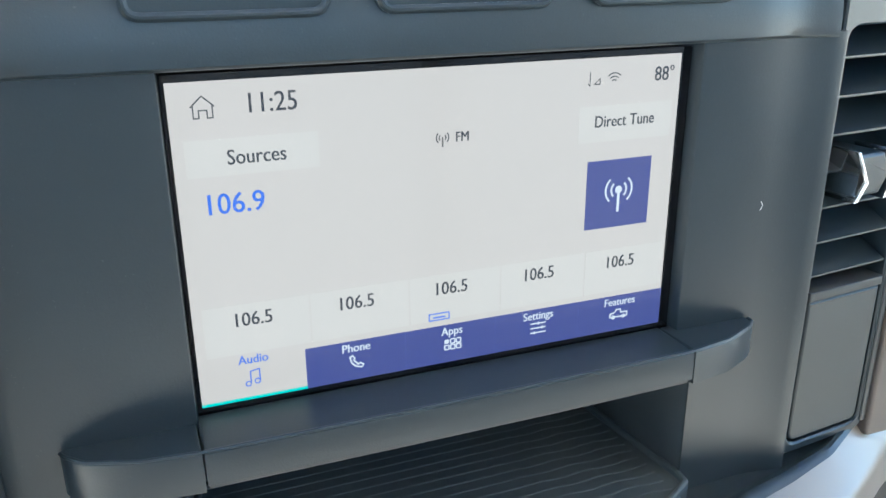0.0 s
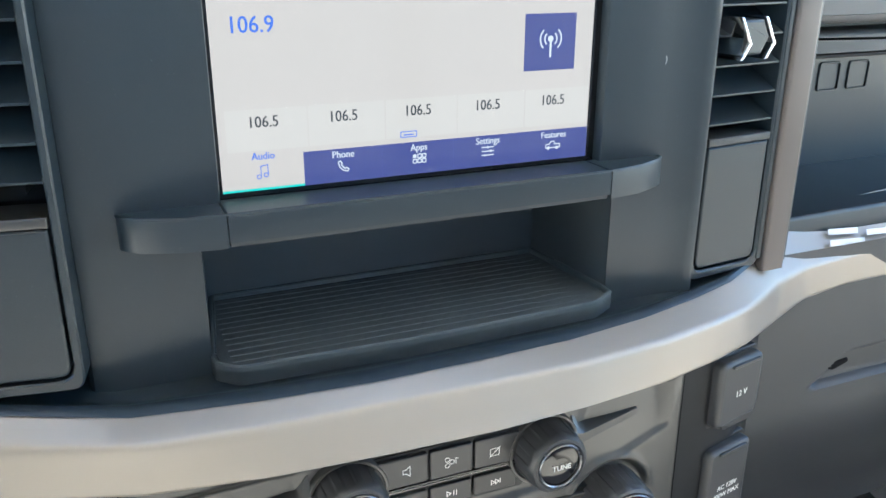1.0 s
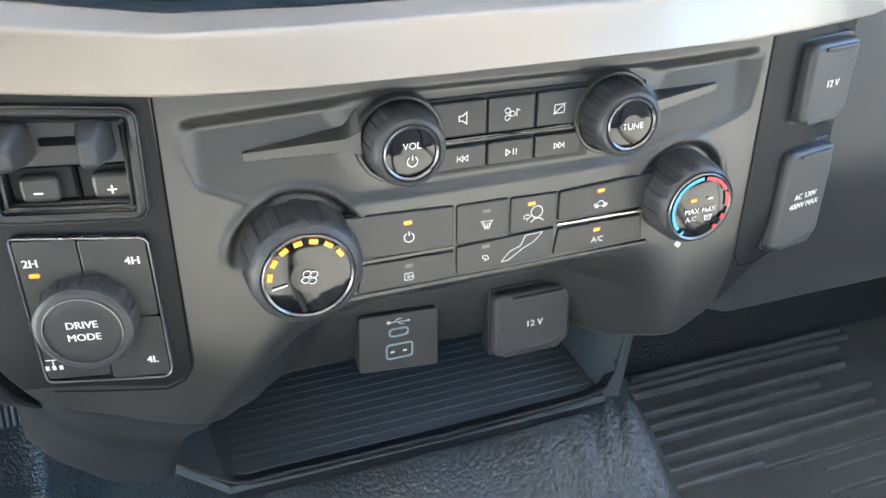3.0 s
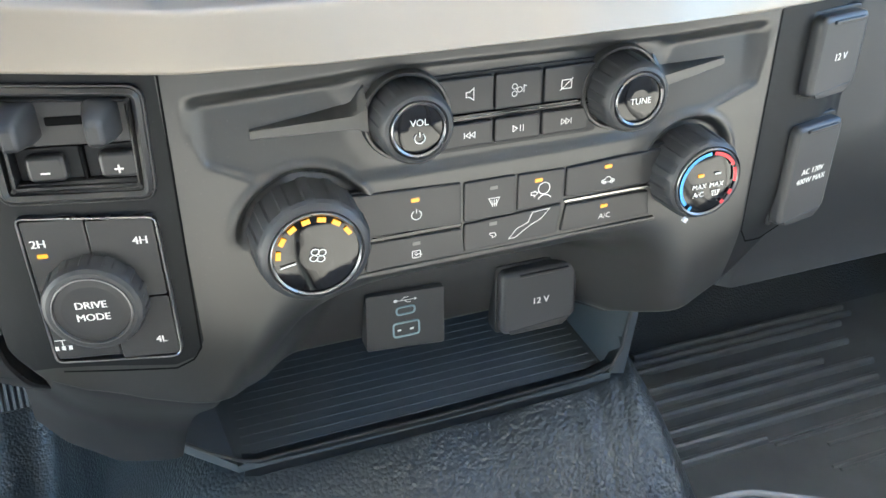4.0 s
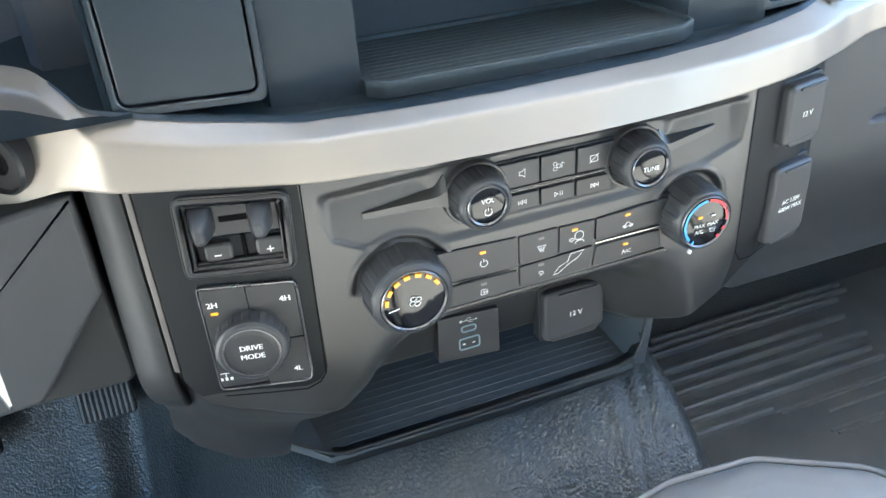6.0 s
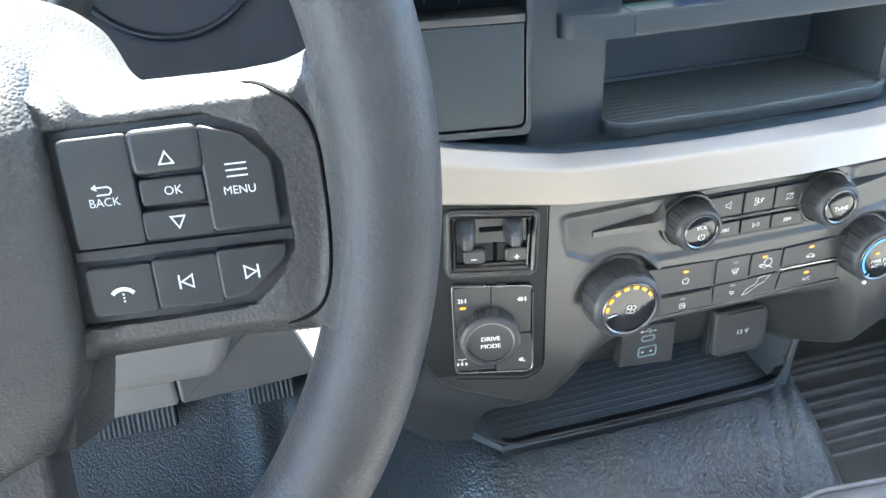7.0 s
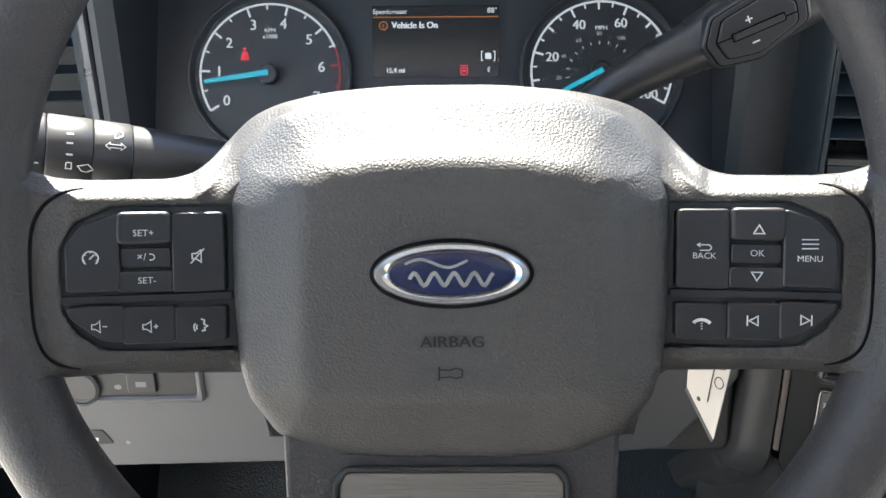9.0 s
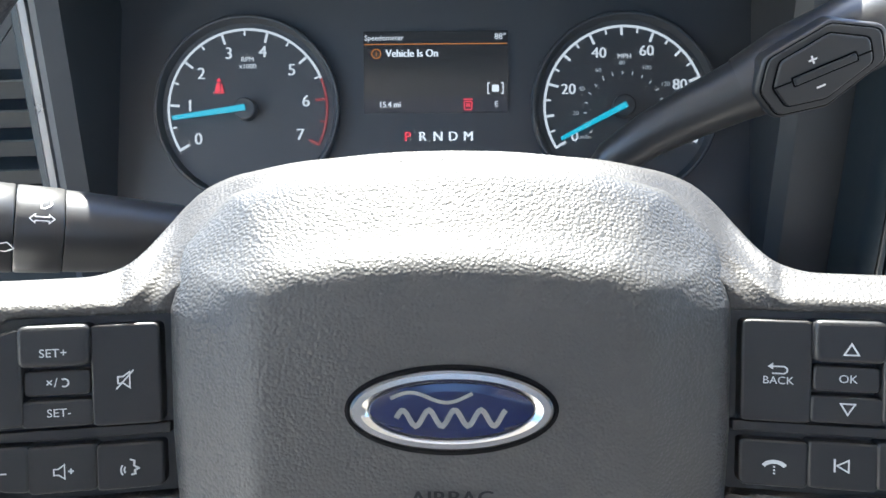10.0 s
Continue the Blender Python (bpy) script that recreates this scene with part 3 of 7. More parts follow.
stroke(bm, [(0.1902, 0.8372), (0.1925, 0.8372), (0.1925, 0.8392)], 0.0004, SW + 0.0003, True)
on_screen("status_sign", bm, DARKTEXT)
on_screen("heat_text", lettering("88\u00b0", 0.0072, 0.2192, 0.8392, SW + 0.0003, squeeze=0.86, bold=0.00018), DARKTEXT)
on_screen("source_text", lettering("Sources", 0.0066, 0.0726, 0.8229, SW + 0.0004, squeeze=0.86, bold=0.00018), DARKTEXT)
on_screen("tune_text", lettering("Direct Tune", 0.0060, 0.2036, 0.8237, SW + 0.0004, squeeze=0.84, bold=0.00018), DARKTEXT)
bm = lettering("FM", 0.0048, 0.1405, 0.8230, SW + 0.0004, squeeze=0.85, bold=0.00018)
for r in (0.0012, 0.0022):
    stroke(bm, arc(0.1335, 0.8233, r, -45, 45, 8), 0.0004, SW + 0.0003)
    stroke(bm, arc(0.1335, 0.8233, r, 135, 225, 8), 0.0004, SW + 0.0003)
stroke(bm, [(0.1335, 0.8235), (0.1335, 0.8202)], 0.0005, SW + 0.0003)
on_screen("band_text", bm, DARKTEXT)
on_screen("station_text", lettering("106.9", 0.0094, 0.0645, 0.8085, SW + 0.0004, squeeze=0.92, bold=0.00018), BLUETEXT)
bm = frame_slab(rect(0.1278, 0.7573, 0.1358, 0.7602, 0.0004), rect(0.1282, 0.7577, 0.1354, 0.7598, 0.0004), SW, SW + 0.0003)
stroke(bm, [(0.1295, 0.7586), (0.1341, 0.7586)], 0.0006, SW + 0.0003)
on_screen("page_mark", bm, BLUETEXT)
tabs = [0.0832, 0.1190, 0.1540, 0.1890, X1]
for a, b in zip(tabs, tabs[1:]):
    on_screen("menu_tab", slab(rect(a + 0.00012, Z0, b - 0.00012, 0.7549), SW, SW + 0.0002), TAB)
on_screen("menu_edge", slab(rect(0.0832, Z0, X1, 0.7549), SW - 0.0002, SW + 0.0001), TABLINE)
on_screen("menu_mark", slab(rect(X0, Z0, 0.0832, Z0 + 0.0009), SW, SW + 0.0003), TEAL)
on_screen("menu_text", lettering("Audio", 0.0045, 0.0658, 0.7548, SW + 0.0004, squeeze=0.9, bold=0.00015), BLUETEXT)
for txt, x in (("Phone", 0.1008), ("Apps", 0.1366), ("Settings", 0.1715), ("Features", 0.2070)):
    on_screen("menu_text", lettering(txt, 0.0045, x, 0.7523, SW + 0.0004, squeeze=0.9, bold=0.00018), WHITETEXT)
bm = bmesh.new()
stroke(bm, [(0.0645, 0.7462), (0.0645, 0.7505), (0.0675, 0.7510), (0.0675, 0.7468)], 0.0004, SW + 0.0003)
stroke(bm, oval(0.0636, 0.7460, 0.0009, n=10), 0.0004, SW + 0.0003, True)
stroke(bm, oval(0.0666, 0.7466, 0.0009, n=10), 0.0004, SW + 0.0003, True)
on_screen("menu_sign", bm, BLUETEXT)
bm = bmesh.new()
stroke(bm, [(0.0985, 0.7490), (0.0990, 0.7468), (0.1005, 0.7453), (0.1026, 0.7447), (0.1033, 0.7456), (0.1022, 0.7464), (0.1014, 0.7460), (0.0998, 0.7477), (0.1002, 0.7485), (0.0994, 0.7495)], 0.00055, SW + 0.0004, True)
on_screen("menu_sign", bm, WHITETEXT)
bm = bmesh.new()
for i in range(3):
    for j in range(2):
        q = rect(0.1337 + 0.0023 * i, 0.7452 + 0.0023 * j, 0.1354 + 0.0023 * i, 0.7469 + 0.0023 * j, 0.0003)
        if j == 1 and i == 0:
            patch(bm, q, SW + 0.0004)
        else:
            stroke(bm, q, 0.0005, SW + 0.0004, True)
on_screen("menu_sign", bm, WHITETEXT)
bm = bmesh.new()
for k in range(3):
    stroke(bm, [(0.1683, 0.7455 + 0.0019 * k), (0.1748, 0.7455 + 0.0019 * k)], 0.00055, SW + 0.0004)
    stroke(bm, [(0.1700 + 0.0016 * ((k * 2) % 3), 0.7449 + 0.0019 * k), (0.1700 + 0.0016 * ((k * 2) % 3), 0.7461 + 0.0019 * k)], 0.0006, SW + 0.0004)
on_screen("menu_sign", bm, WHITETEXT)
bm = bmesh.new()
stroke(bm, [(0.2030, 0.7460), (0.2030, 0.7475), (0.2050, 0.7479), (0.2058, 0.7491), (0.2075, 0.7491), (0.2078, 0.7477), (0.2106, 0.7477), (0.2106, 0.7460)], 0.00055, SW + 0.0004, True)
stroke(bm, oval(0.2045, 0.7459, 0.0006, n=8), 0.00055, SW + 0.0004, True)
stroke(bm, oval(0.2091, 0.7459, 0.0006, n=8), 0.00055, SW + 0.0004, True)
on_screen("menu_sign", bm, WHITETEXT)


# ---- air vents beside the screen ----
def vent(x0, x1, mirror, y, slope, label, foot=0.0):
    """Slats in a frame over a plain closing panel; slope: how far the plane turns away sideways."""
    m = pose((x0 + x1) / 2, y, 0.80, 90, 0, math.degrees(math.atan(-slope)))
    v = thing("air_vent", label, "air vent", m, group="vents beside the screen")
    h = (x1 - x0) / 2
    loc = lambda z: z - 0.80
    part("duct", slab(rect(-h - 0.003, loc(0.738), h + 0.003, loc(0.900)), -0.055, -0.045), BLACK, v)
    outer = rpoly([(-h - 0.0035, loc(0.6635 + foot)), (h + 0.0035, loc(0.6635 + foot)), (h + 0.0035, loc(0.905)), (-h - 0.0035, loc(0.905))], 0.006)
    inner = rpoly([(-h, loc(0.6680 + foot)), (h, loc(0.6680 + foot)), (h, loc(0.8535)), (-h, loc(0.8535))], 0.007)
    part("frame", frame_slab(outer, inner, -0.055, -0.0002, 0.0008), SLATE, v)
    part("panel", slab(rpoly([(-h + 0.0012, loc(0.6695 + foot)), (h - 0.0012, loc(0.6695 + foot)), (h - 0.0012, loc(0.7385)), (-h + 0.0012, loc(0.7385))], [0.005, 0.005, 0.001, 0.001]), -0.02, -0.0005, 0.0012), SLATE, v, "smooth dark panel")
    part("sill", slab(rect(-h + 0.0008, loc(0.7388), h - 0.0008, loc(0.7432)), -0.02, 0.0002, 0.0008), LOWER if mirror else PANEL, v)
    for i in range(7):
        z = (0.7500 + i * 0.0152) if mirror else (0.7560 + i * 0.0145)
        bm = bmesh.new()
        prof = [(-0.0020, -0.0004), (-0.0012, 0.0000), (-0.0012, 0.0008), (-0.0022, 0.0013), (-0.010, 0.0052), (-0.026, 0.0150), (-0.0265, 0.0134), (-0.011, 0.0036)]
        loops(bm, [[(x, loc(z) + dz, w) for w, dz in prof] for x in (-h + 0.0005, h - 0.0005)])
        part("slat", bm, SLATE, v)
    for k in range(3):
        x = -h * 0.6 + k * h * 0.6
        part("vane", slab(rect(x - 0.0008, loc(0.745), x + 0.0008, loc(0.856)), -0.045, -0.028), BLACK, v)
    if mirror:
        kx, kz = -0.0150, loc(0.7955)
        k = part("knob", slab(rpoly([(kx - 0.004, kz + 0.009), (kx + 0.012, kz + 0.009), (kx + 0.017, kz), (kx + 0.012, kz - 0.0085), (kx - 0.004, kz - 0.0085), (kx + 0.0005, kz)], 0.0012), -0.012, 0.0088, 0.0015), SLATE, v, "vane knob with chrome blades")
        for dx in (-0.0055, 0.0115):
            pts = [(kx + dx, kz + 0.0105), (kx + dx + 0.0018, kz + 0.0105), (kx + dx + 0.0098, kz - 0.0030), (kx + dx + 0.0048, kz - 0.0108), (kx + dx + 0.0028, kz - 0.0108), (kx + dx + 0.0074, kz - 0.0030)]
            part("blade", slab(pts, -0.006, 0.0095, 0.0007), CHROME, k, "chrome blade")
    return v


vent(0.2975, 0.3450, True, 0.2705, -0.10, "dark slatted air vent with a chrome-edged vane knob")
vent(-0.0860, -0.0180, False, 0.2625, 0.16, "dark slatted air vent over a smooth charcoal panel", 0.0065)
part("vent_post", slab(rect(0.3500, 0.2705, 0.3665, 0.300, 0.002), 0.660, 0.905), POST, dash, "brown-grey upright trim post", W_)
part("post_edge", slab(rect(0.3667, 0.2730, 0.3695, 0.310, 0.001), 0.664, 0.905), SLATE, dash, "", W_)
part("post_edge", slab(rect(0.3462, 0.2725, 0.3496, 0.300, 0.0008), 0.668, 0.905), SLATE, dash, "", W_)
# left flank of the stack, towards the instruments
part("flank", plan([(-0.0895, 0.2700), (-0.0925, 0.2750), (-0.0930, 0.290), (-0.0850, 0.360), (-0.0700, 0.360), (-0.0860, 0.290)], 0.664, 0.905), SLATE, dash, "", W_)

# passenger side: open shelf above the trim and the lower dash below it
part("shelf_floor", slab([(0.368, 0.300), (0.960, 0.310), (0.960, 0.430), (0.368, 0.430)], 0.640, 0.678, 0.003), SLATE, dash, "", W_)
part("shelf_back", slab(rect(0.368, 0.660, 0.960, 0.905), -0.440, -0.400), SLATE, dash, "", D)
part("shelf_rail", slab(rect(0.368, 0.7630, 0.960, 0.7830, 0.002), -0.402, -0.376, 0.004), LOWER, dash, "grey rail across the passenger shelf", D)
part("shelf_hood", slab(rect(0.368, 0.7900, 0.960, 0.905, 0.004), -0.402, -0.350, 0.006), KNEE, dash, "", D)
for k in range(4):
    part("switch_blank", frame_slab(rect(0.450 + k * 0.03, 0.735, 0.472 + k * 0.03, 0.757, 0.003), rect(0.4515 + k * 0.03, 0.7365, 0.4705 + k * 0.03, 0.7555, 0.002), -0.401, -0.3985, 0.0004), SLATE, dash, "", D)


def glove(s, t):
    x = 0.352 + 0.62 * s
    z = 0.660 - 0.27 * t
    y = 0.286 + 0.004 * math.sin(t * 3.1) + 0.055 * smooth(0.45, 1.0, t) + 0.012 * (1 - smooth(0.352, 0.37, x))
    top = 0.5560 + 0.020 * smooth(0.428, 0.462, x)
    dip = smooth(0.424, 0.440, x) * (1 - smooth(0.60, 0.63, x)) * smooth(0.5525, 0.5565, z) * (1 - smooth(top - 0.002, top + 0.002, z))
    return (x, y + 0.007 * dip, z)


glovebox = thing("glove_box", "grey plastic lower dash panel with a recessed pull", "glove box", pose(0.65, 0.30, 0.5))
part("panel", grid(260, 150, glove), LOWER, glovebox, "", W_)
part("pull", slab(rpoly([(0.4480, 0.5620), (0.4560, 0.5600), (0.4700, 0.5640), (0.4680, 0.5680), (0.4560, 0.5670)], 0.003), -0.305, -0.2960, 0.001), VOID, glovebox, "dark recessed pull", D)


# ---- console panel with radio and climate controls ----
PX = [-0.100, -0.080, -0.050, -0.020, 0.000, 0.050, 0.150, 0.230, 0.275, 0.300, 0.335, 0.356]
PY = [0.2610, 0.2545, 0.2480, 0.2425, 0.2405, 0.2385, 0.2385, 0.2395, 0.2430, 0.2490, 0.2575, 0.2730]
BX = [-0.100, -0.092, -0.088, -0.080, -0.064, -0.042, -0.020, -0.006, 0.006, 0.018, 0.228, 0.242, 0.267, 0.289, 0.310, 0.332, 0.356]
BZ = [0.530, 0.512, 0.502, 0.4890, 0.4770, 0.4665, 0.4595, 0.4572, 0.4530, 0.4330, 0.4330, 0.4430, 0.4560, 0.4660, 0.4780, 0.4915, 0.504]


def seg(px, pz, a, b):
    """The distance of a point from a segment, and how far along it lies."""
    ax, az, bx, bz = *a, *b
    t = max(0.0, min(1.0, ((px - ax) * (bx - ax) + (pz - az) * (bz - az)) / ((bx - ax) ** 2 + (bz - az) ** 2)))
    return math.hypot(px - ax - t * (bx - ax), pz - az - t * (bz - az)), t


def wing_top_at(x):
    return soft([0.0, 0.07, 0.2, 0.272], [0.6205, 0.6240, 0.6230, 0.6240], x)


def panel_depth(x, z):
    """How far the console face lies from the driver's side at x, z."""
    y = soft(PX, PY, x)
    # dished wings either side of the upper knobs, flush between them
    wing_top = wing_top_at(x)
    wing_low = lerp([-0.002, 0.003, 0.022, 0.062, 0.20, 0.235, 0.270, 0.273], [0.6040, 0.5900, 0.5800, 0.5735, 0.5740, 0.5800, 0.5910, 0.6080], x)
    rise = min(1.0, max(0.0, (z - wing_low) / (wing_top - wing_low)))
    wing = smooth(-0.005, 0.006, x) * (1 - smooth(0.260, 0.277, x)) * (1 - smooth(wing_top - 0.0075, wing_top + 0.0004, z))
    dish = wing * (0.0046 * rise + 0.0016 * smooth(0.0, 0.10, rise))
    near = min(math.hypot(x - 0.0862, z - 0.6018), math.hypot(x - 0.1885, z - 0.6012))
    between = smooth(0.0862, 0.0950, x) * (1 - smooth(0.1800, 0.1885, x))
    keep = smooth(0.0192, 0.0285 + 0.012 * smooth(0.606, 0.622, z), near) * (1 - between)
    y += dish * keep + min(dish, 0.0020) * (1 - keep)
    # the opening for the trailer brake module
    y += 0.024 * smooth(-0.0738, -0.0728, x) * (1 - smooth(-0.0192, -0.0182, x)) * smooth(0.5848, 0.5858, z) * (1 - smooth(0.6248, 0.6258, z))
    # moats and lips round the lower knobs
    for cx, cz, r in ((0.0402, 0.5532, 0.0260), (0.2322, 0.5537, 0.0225)):
        d = math.hypot(x - cx, z - cz)
        up = smooth(cz - 0.004, cz + 0.012, z)
        y += up * (0.0040 * (1 - smooth(r + 0.0015, r + 0.0045, d)) - 0.0012 * math.exp(-((d - r - 0.0060) / 0.0016) ** 2))
    # the alcove under the lower row
    left = lerp([0.44, 0.53], [-0.004, 0.048], z)
    right = lerp([0.44, 0.53], [0.240, 0.212], z)
    alcove = smooth(left - 0.022, left + 0.046, x) * (1 - smooth(right - 0.042, right + 0.022, x)) * (1 - smooth(0.486, 0.5285, z))
    y += 0.062 * alcove
    return y


def panel_face(s, t, x0=-0.100, x1=0.356):
    x = x0 + (x1 - x0) * s
    zb = lerp(BX, BZ, x)
    zt = wing_top_at(x) + 0.0008
    z = zb + (zt - zb) * t / 0.9 if t < 0.9 else zt + (0.640 - zt) * (t - 0.9) / 0.1
    y = panel_depth(x, z)
    roll, sag = 1 - smooth(0.0, 0.05, t), 1 - smooth(-0.10, 0.38, t)
    return (x, y + 0.009 * roll ** 2 + 0.014 * sag ** 1.6 * smooth(-0.095, -0.045, x), z)


console = thing("console_panel", "charcoal plastic console panel with sculpted wings", "console", pose(0.13, 0.26, 0.50))
part("face", grid(290, 200, lambda s, t: panel_face(s, t, -0.0105, 0.2790)), PANEL, console, "", W_, angle=60)


def plate_foot(s):
    """Where on the left of the face the dark switch plate ends and the rim under it begins."""
    x = -0.0905 + 0.080 * s
    zb, zs = lerp(BX, BZ, x), lerp([-0.075, -0.024, -0.016, -0.0120, -0.0105], [0.5000, 0.4955, 0.4990, 0.5050, 0.5080], x)
    return max(0.02, 0.9 * (zs - zb) / (wing_top_at(x) + 0.0008 - zb))


part("switch_plate", grid(100, 110, lambda s, t: panel_face(s, plate_foot(s) + (1 - plate_foot(s)) * t, -0.0905, -0.0105)), PLATE, console, "dark plate round the drive switches", W_, angle=60)
part("lower_rim", grid(100, 30, lambda s, t: panel_face(s, plate_foot(s) * t, -0.0905, -0.0105)), PANEL, console, "charcoal rim under the switch plate", W_, angle=60)
part("outlet_plate", grid(36, 60, lambda s, t: panel_face(s, t, 0.2790, 0.356)), PLATE, console, "dark plate round the outlets", W_, angle=60)
part("under", loops(bmesh.new(), [[(x, panel_depth(x, lerp(BX, BZ, x)) + 0.0210, lerp(BX, BZ, x)), (x, 0.345, lerp(BX, BZ, x) + 0.004), (x, 0.350, lerp(BX, BZ, x) + 0.05)] for x in [-0.100 + 0.456 * i / 120 for i in range(121)]], True, True), BINRUBBER, console, "", W_)
for pts in ([(-0.0095, 0.6300), (-0.0120, 0.5050), (-0.0160, 0.4990), (-0.0240, 0.4955), (-0.075, 0.5000)], [(0.2785, 0.6280), (0.2790, 0.5060), (0.2840, 0.4980), (0.2960, 0.4960), (0.3400, 0.5060)]):
    pts = [(a[0] + (b[0] - a[0]) * k / 12, a[1] + (b[1] - a[1]) * k / 12) for a, b in zip(pts, pts[1:]) for k in range(12)]
    bm = stroke(bmesh.new(), pts, 0.0009, 0.0)
    for v in bm.verts:
        v.co = Vector((v.co.x, v.co.y, -panel_depth(v.co.x, v.co.y) + 0.0003))
    part("seam", bm, VOID, console, "", D)


def flank_ring(z):
    xb = lerp([0.24, 0.36, 0.45, 0.62], [-0.124, -0.120, -0.118, -0.114], z)
    k = soft([0.34, 0.42, 0.465, 0.505, 0.64], [0.170, 0.090, 0.034, 0.0, 0.0], z, 0.012)
    return [(-0.0950, 0.2640 + k, z), (-0.0962, 0.2622 + k, z), (-0.0990, 0.2625 + k, z), (-0.1060, 0.2665 + k, z), (xb + 0.0030, 0.2735 + k, z), (xb, 0.2800 + k, z), (xb, 0.3120 + k, z), (-0.0945, 0.3120 + k, z)]


part("flank", loops(bmesh.new(), [flank_ring(0.638 - 0.158 * k / 22) for k in range(23)]), CORNER, console, "dark side post of the console", W_)
part("flank_foot", loops(bmesh.new(), [flank_ring(0.4798 - 0.095 * k / 16) for k in range(17)]), CORNER, console, "dark foot of the console", W_)
# Browner, paler strip than the flank: the post's lit edge as colour.
part("edge", loops(bmesh.new(), [[(-0.0946, 0.2635, z), (-0.0946, 0.2608, z), (-0.0938, 0.2598, z), (-0.0915, 0.2588, z), (-0.0908, 0.2594, z), (-0.0908, 0.2640, z)] for z in [0.638 - 0.118 * k / 12 for k in range(13)]]), LIT_EDGE, console, "thin brown edge strip, its lit look put into the colour", W_)


# Dark sheet behind the side post; its near-black stands in for the shade there.
part("gap_shade", loops(bmesh.new(), [[(-0.150, 0.325, z), (-0.094, 0.318, z), (-0.094, 0.350, z), (-0.150, 0.350, z)] for z in (0.640, 0.505)]), VOID, console, "", W_)


def foot(s, t):
    """The moulded base below the switch plate, beside the bin."""
    zt = lerp(BX, BZ, -0.110 + 0.10 * s)
    x0, xr = -0.1130, lerp([0.352, 0.455], [-0.044, -0.006], zt + (0.354 - zt) * t)
    x = x0 + (xr - x0) * s
    zb = lerp([-0.119, -0.10, -0.073, -0.047], [0.403, 0.376, 0.356, 0.352], x)
    k = min(1.0, t / 0.8)
    z = zt + 0.004 + (zb - zt - 0.004) * k
    y = panel_depth(-0.09 + 0.08 * s, zt) + 0.020 + 0.084 * smooth(0.0, 0.9, k) ** 0.8
    if t > 0.8:
        y, z = y + 0.25 * (t - 0.8), z - 0.01 * (t - 0.8) / 0.2
    return (x, y, z)


part("foot_cover", grid(24, 30, foot), CORNER, console, "", W_, angle=60)


def fin(a, b, low, high):
    """A blade from an upper knob's collar out to a point on the wing: flat front, sloping back."""
    rings = []
    tip, root = 0.0012 - panel_depth(*a), 0.0030 - lerp(PX, PY, b[0])
    for i in range(25):
        t = i / 24
        x, z = a[0] + (b[0] - a[0]) * t, a[1] + (b[1] - a[1]) * t
        top = tip + (root - tip) * t
        wd = min(-panel_depth(x, z), top - 0.001)
        flare = 0.0045 * smooth(0.80, 1.0, t) ** 2
        hw, up = 0.0015 + low * 0.75 * t ** 0.7 + flare * 0.5, 0.0004 + high * t ** 1.3 + flare
        rings.append([(x, z - hw - 0.0012, wd - 0.003), (x, z - hw - 0.0003, top - 0.0005), (x, z - hw, top), (x, z + hw, top), (x, z + hw + 0.0004, top - 0.0004), (x, z + hw + up, wd + 0.0004), (x, z + hw + up + 0.0010, wd - 0.003)])
    return loops(bmesh.new(), rings)


part("fin", fin((0.0215, 0.6008), (0.0690, 0.6030), 0.0016, 0.0036), PANEL, console, "blade beside the volume knob", D, angle=30)
part("fin", fin((0.2490, 0.6052), (0.2060, 0.6012), 0.0016, 0.0032), PANEL, console, "blade beside the tuning knob", D, angle=30)
for x, z, r in ((0.0862, 0.6018, 0.0179), (0.1885, 0.6012, 0.0182)):
    w = -lerp(PX, PY, x) + 0.0022
    part("collar", lathe([(r + 0.0022, w - 0.012), (r + 0.0018, w - 0.0010), (r + 0.0012, w), (r + 0.0002, w), (r - 0.0004, w - 0.0008), (r - 0.0008, w - 0.006)], x, z, 64, cap=False), PANEL, console, "raised collar round an upper knob", D)

KY = -0.2205      # height of the knob faces on the drawing board


def knob(name, label, cx, cz, r, face_r, ridges, deep=0.026):
    """A ridged control knob with a glossy face in a thin bright ring, on the console."""
    ridge = lambda a: smooth(0.40, 0.50, abs(((a * ridges / (2 * math.pi)) % 1) - 0.5) * 2)
    deepness = {1: 0.028, 2: 0.028, 3: 0.026, 4: 0.006}
    k = part(name, lathe([(r * 1.04, KY - deep), (r * 1.04, KY - deep + 0.004), (r * 1.01, KY - 0.0105), (r, KY - 0.0062), (r * 0.975, KY - 0.0040), (r * 0.93, KY - 0.0020), (r * 0.87, KY - 0.0008), (face_r + 0.0016, KY - 0.0002), (face_r + 0.0008, KY - 0.0012)], cx, cz, 168,
              wave=lambda a, i: 1 - deepness.get(i, 0.0) * ridge(a)), KNOB, console, label, D, angle=22)
    part("ring", lathe([(face_r + 0.0007, KY - 0.0022), (face_r + 0.0006, KY - 0.0003), (face_r + 0.0002, KY + 0.0002), (face_r - 0.0006, KY - 0.0004)], cx, cz, 64, cap=False), SATIN, k, "thin bright ring", D)
    part("cap", lathe([(face_r - 0.0002, KY - 0.0024), (face_r - 0.0005, KY - 0.0011), (face_r * 0.8, KY - 0.0006), (face_r * 0.4, KY - 0.0004)], cx, cz, 64), GLOSS, k, "glossy black face", D)
    return k


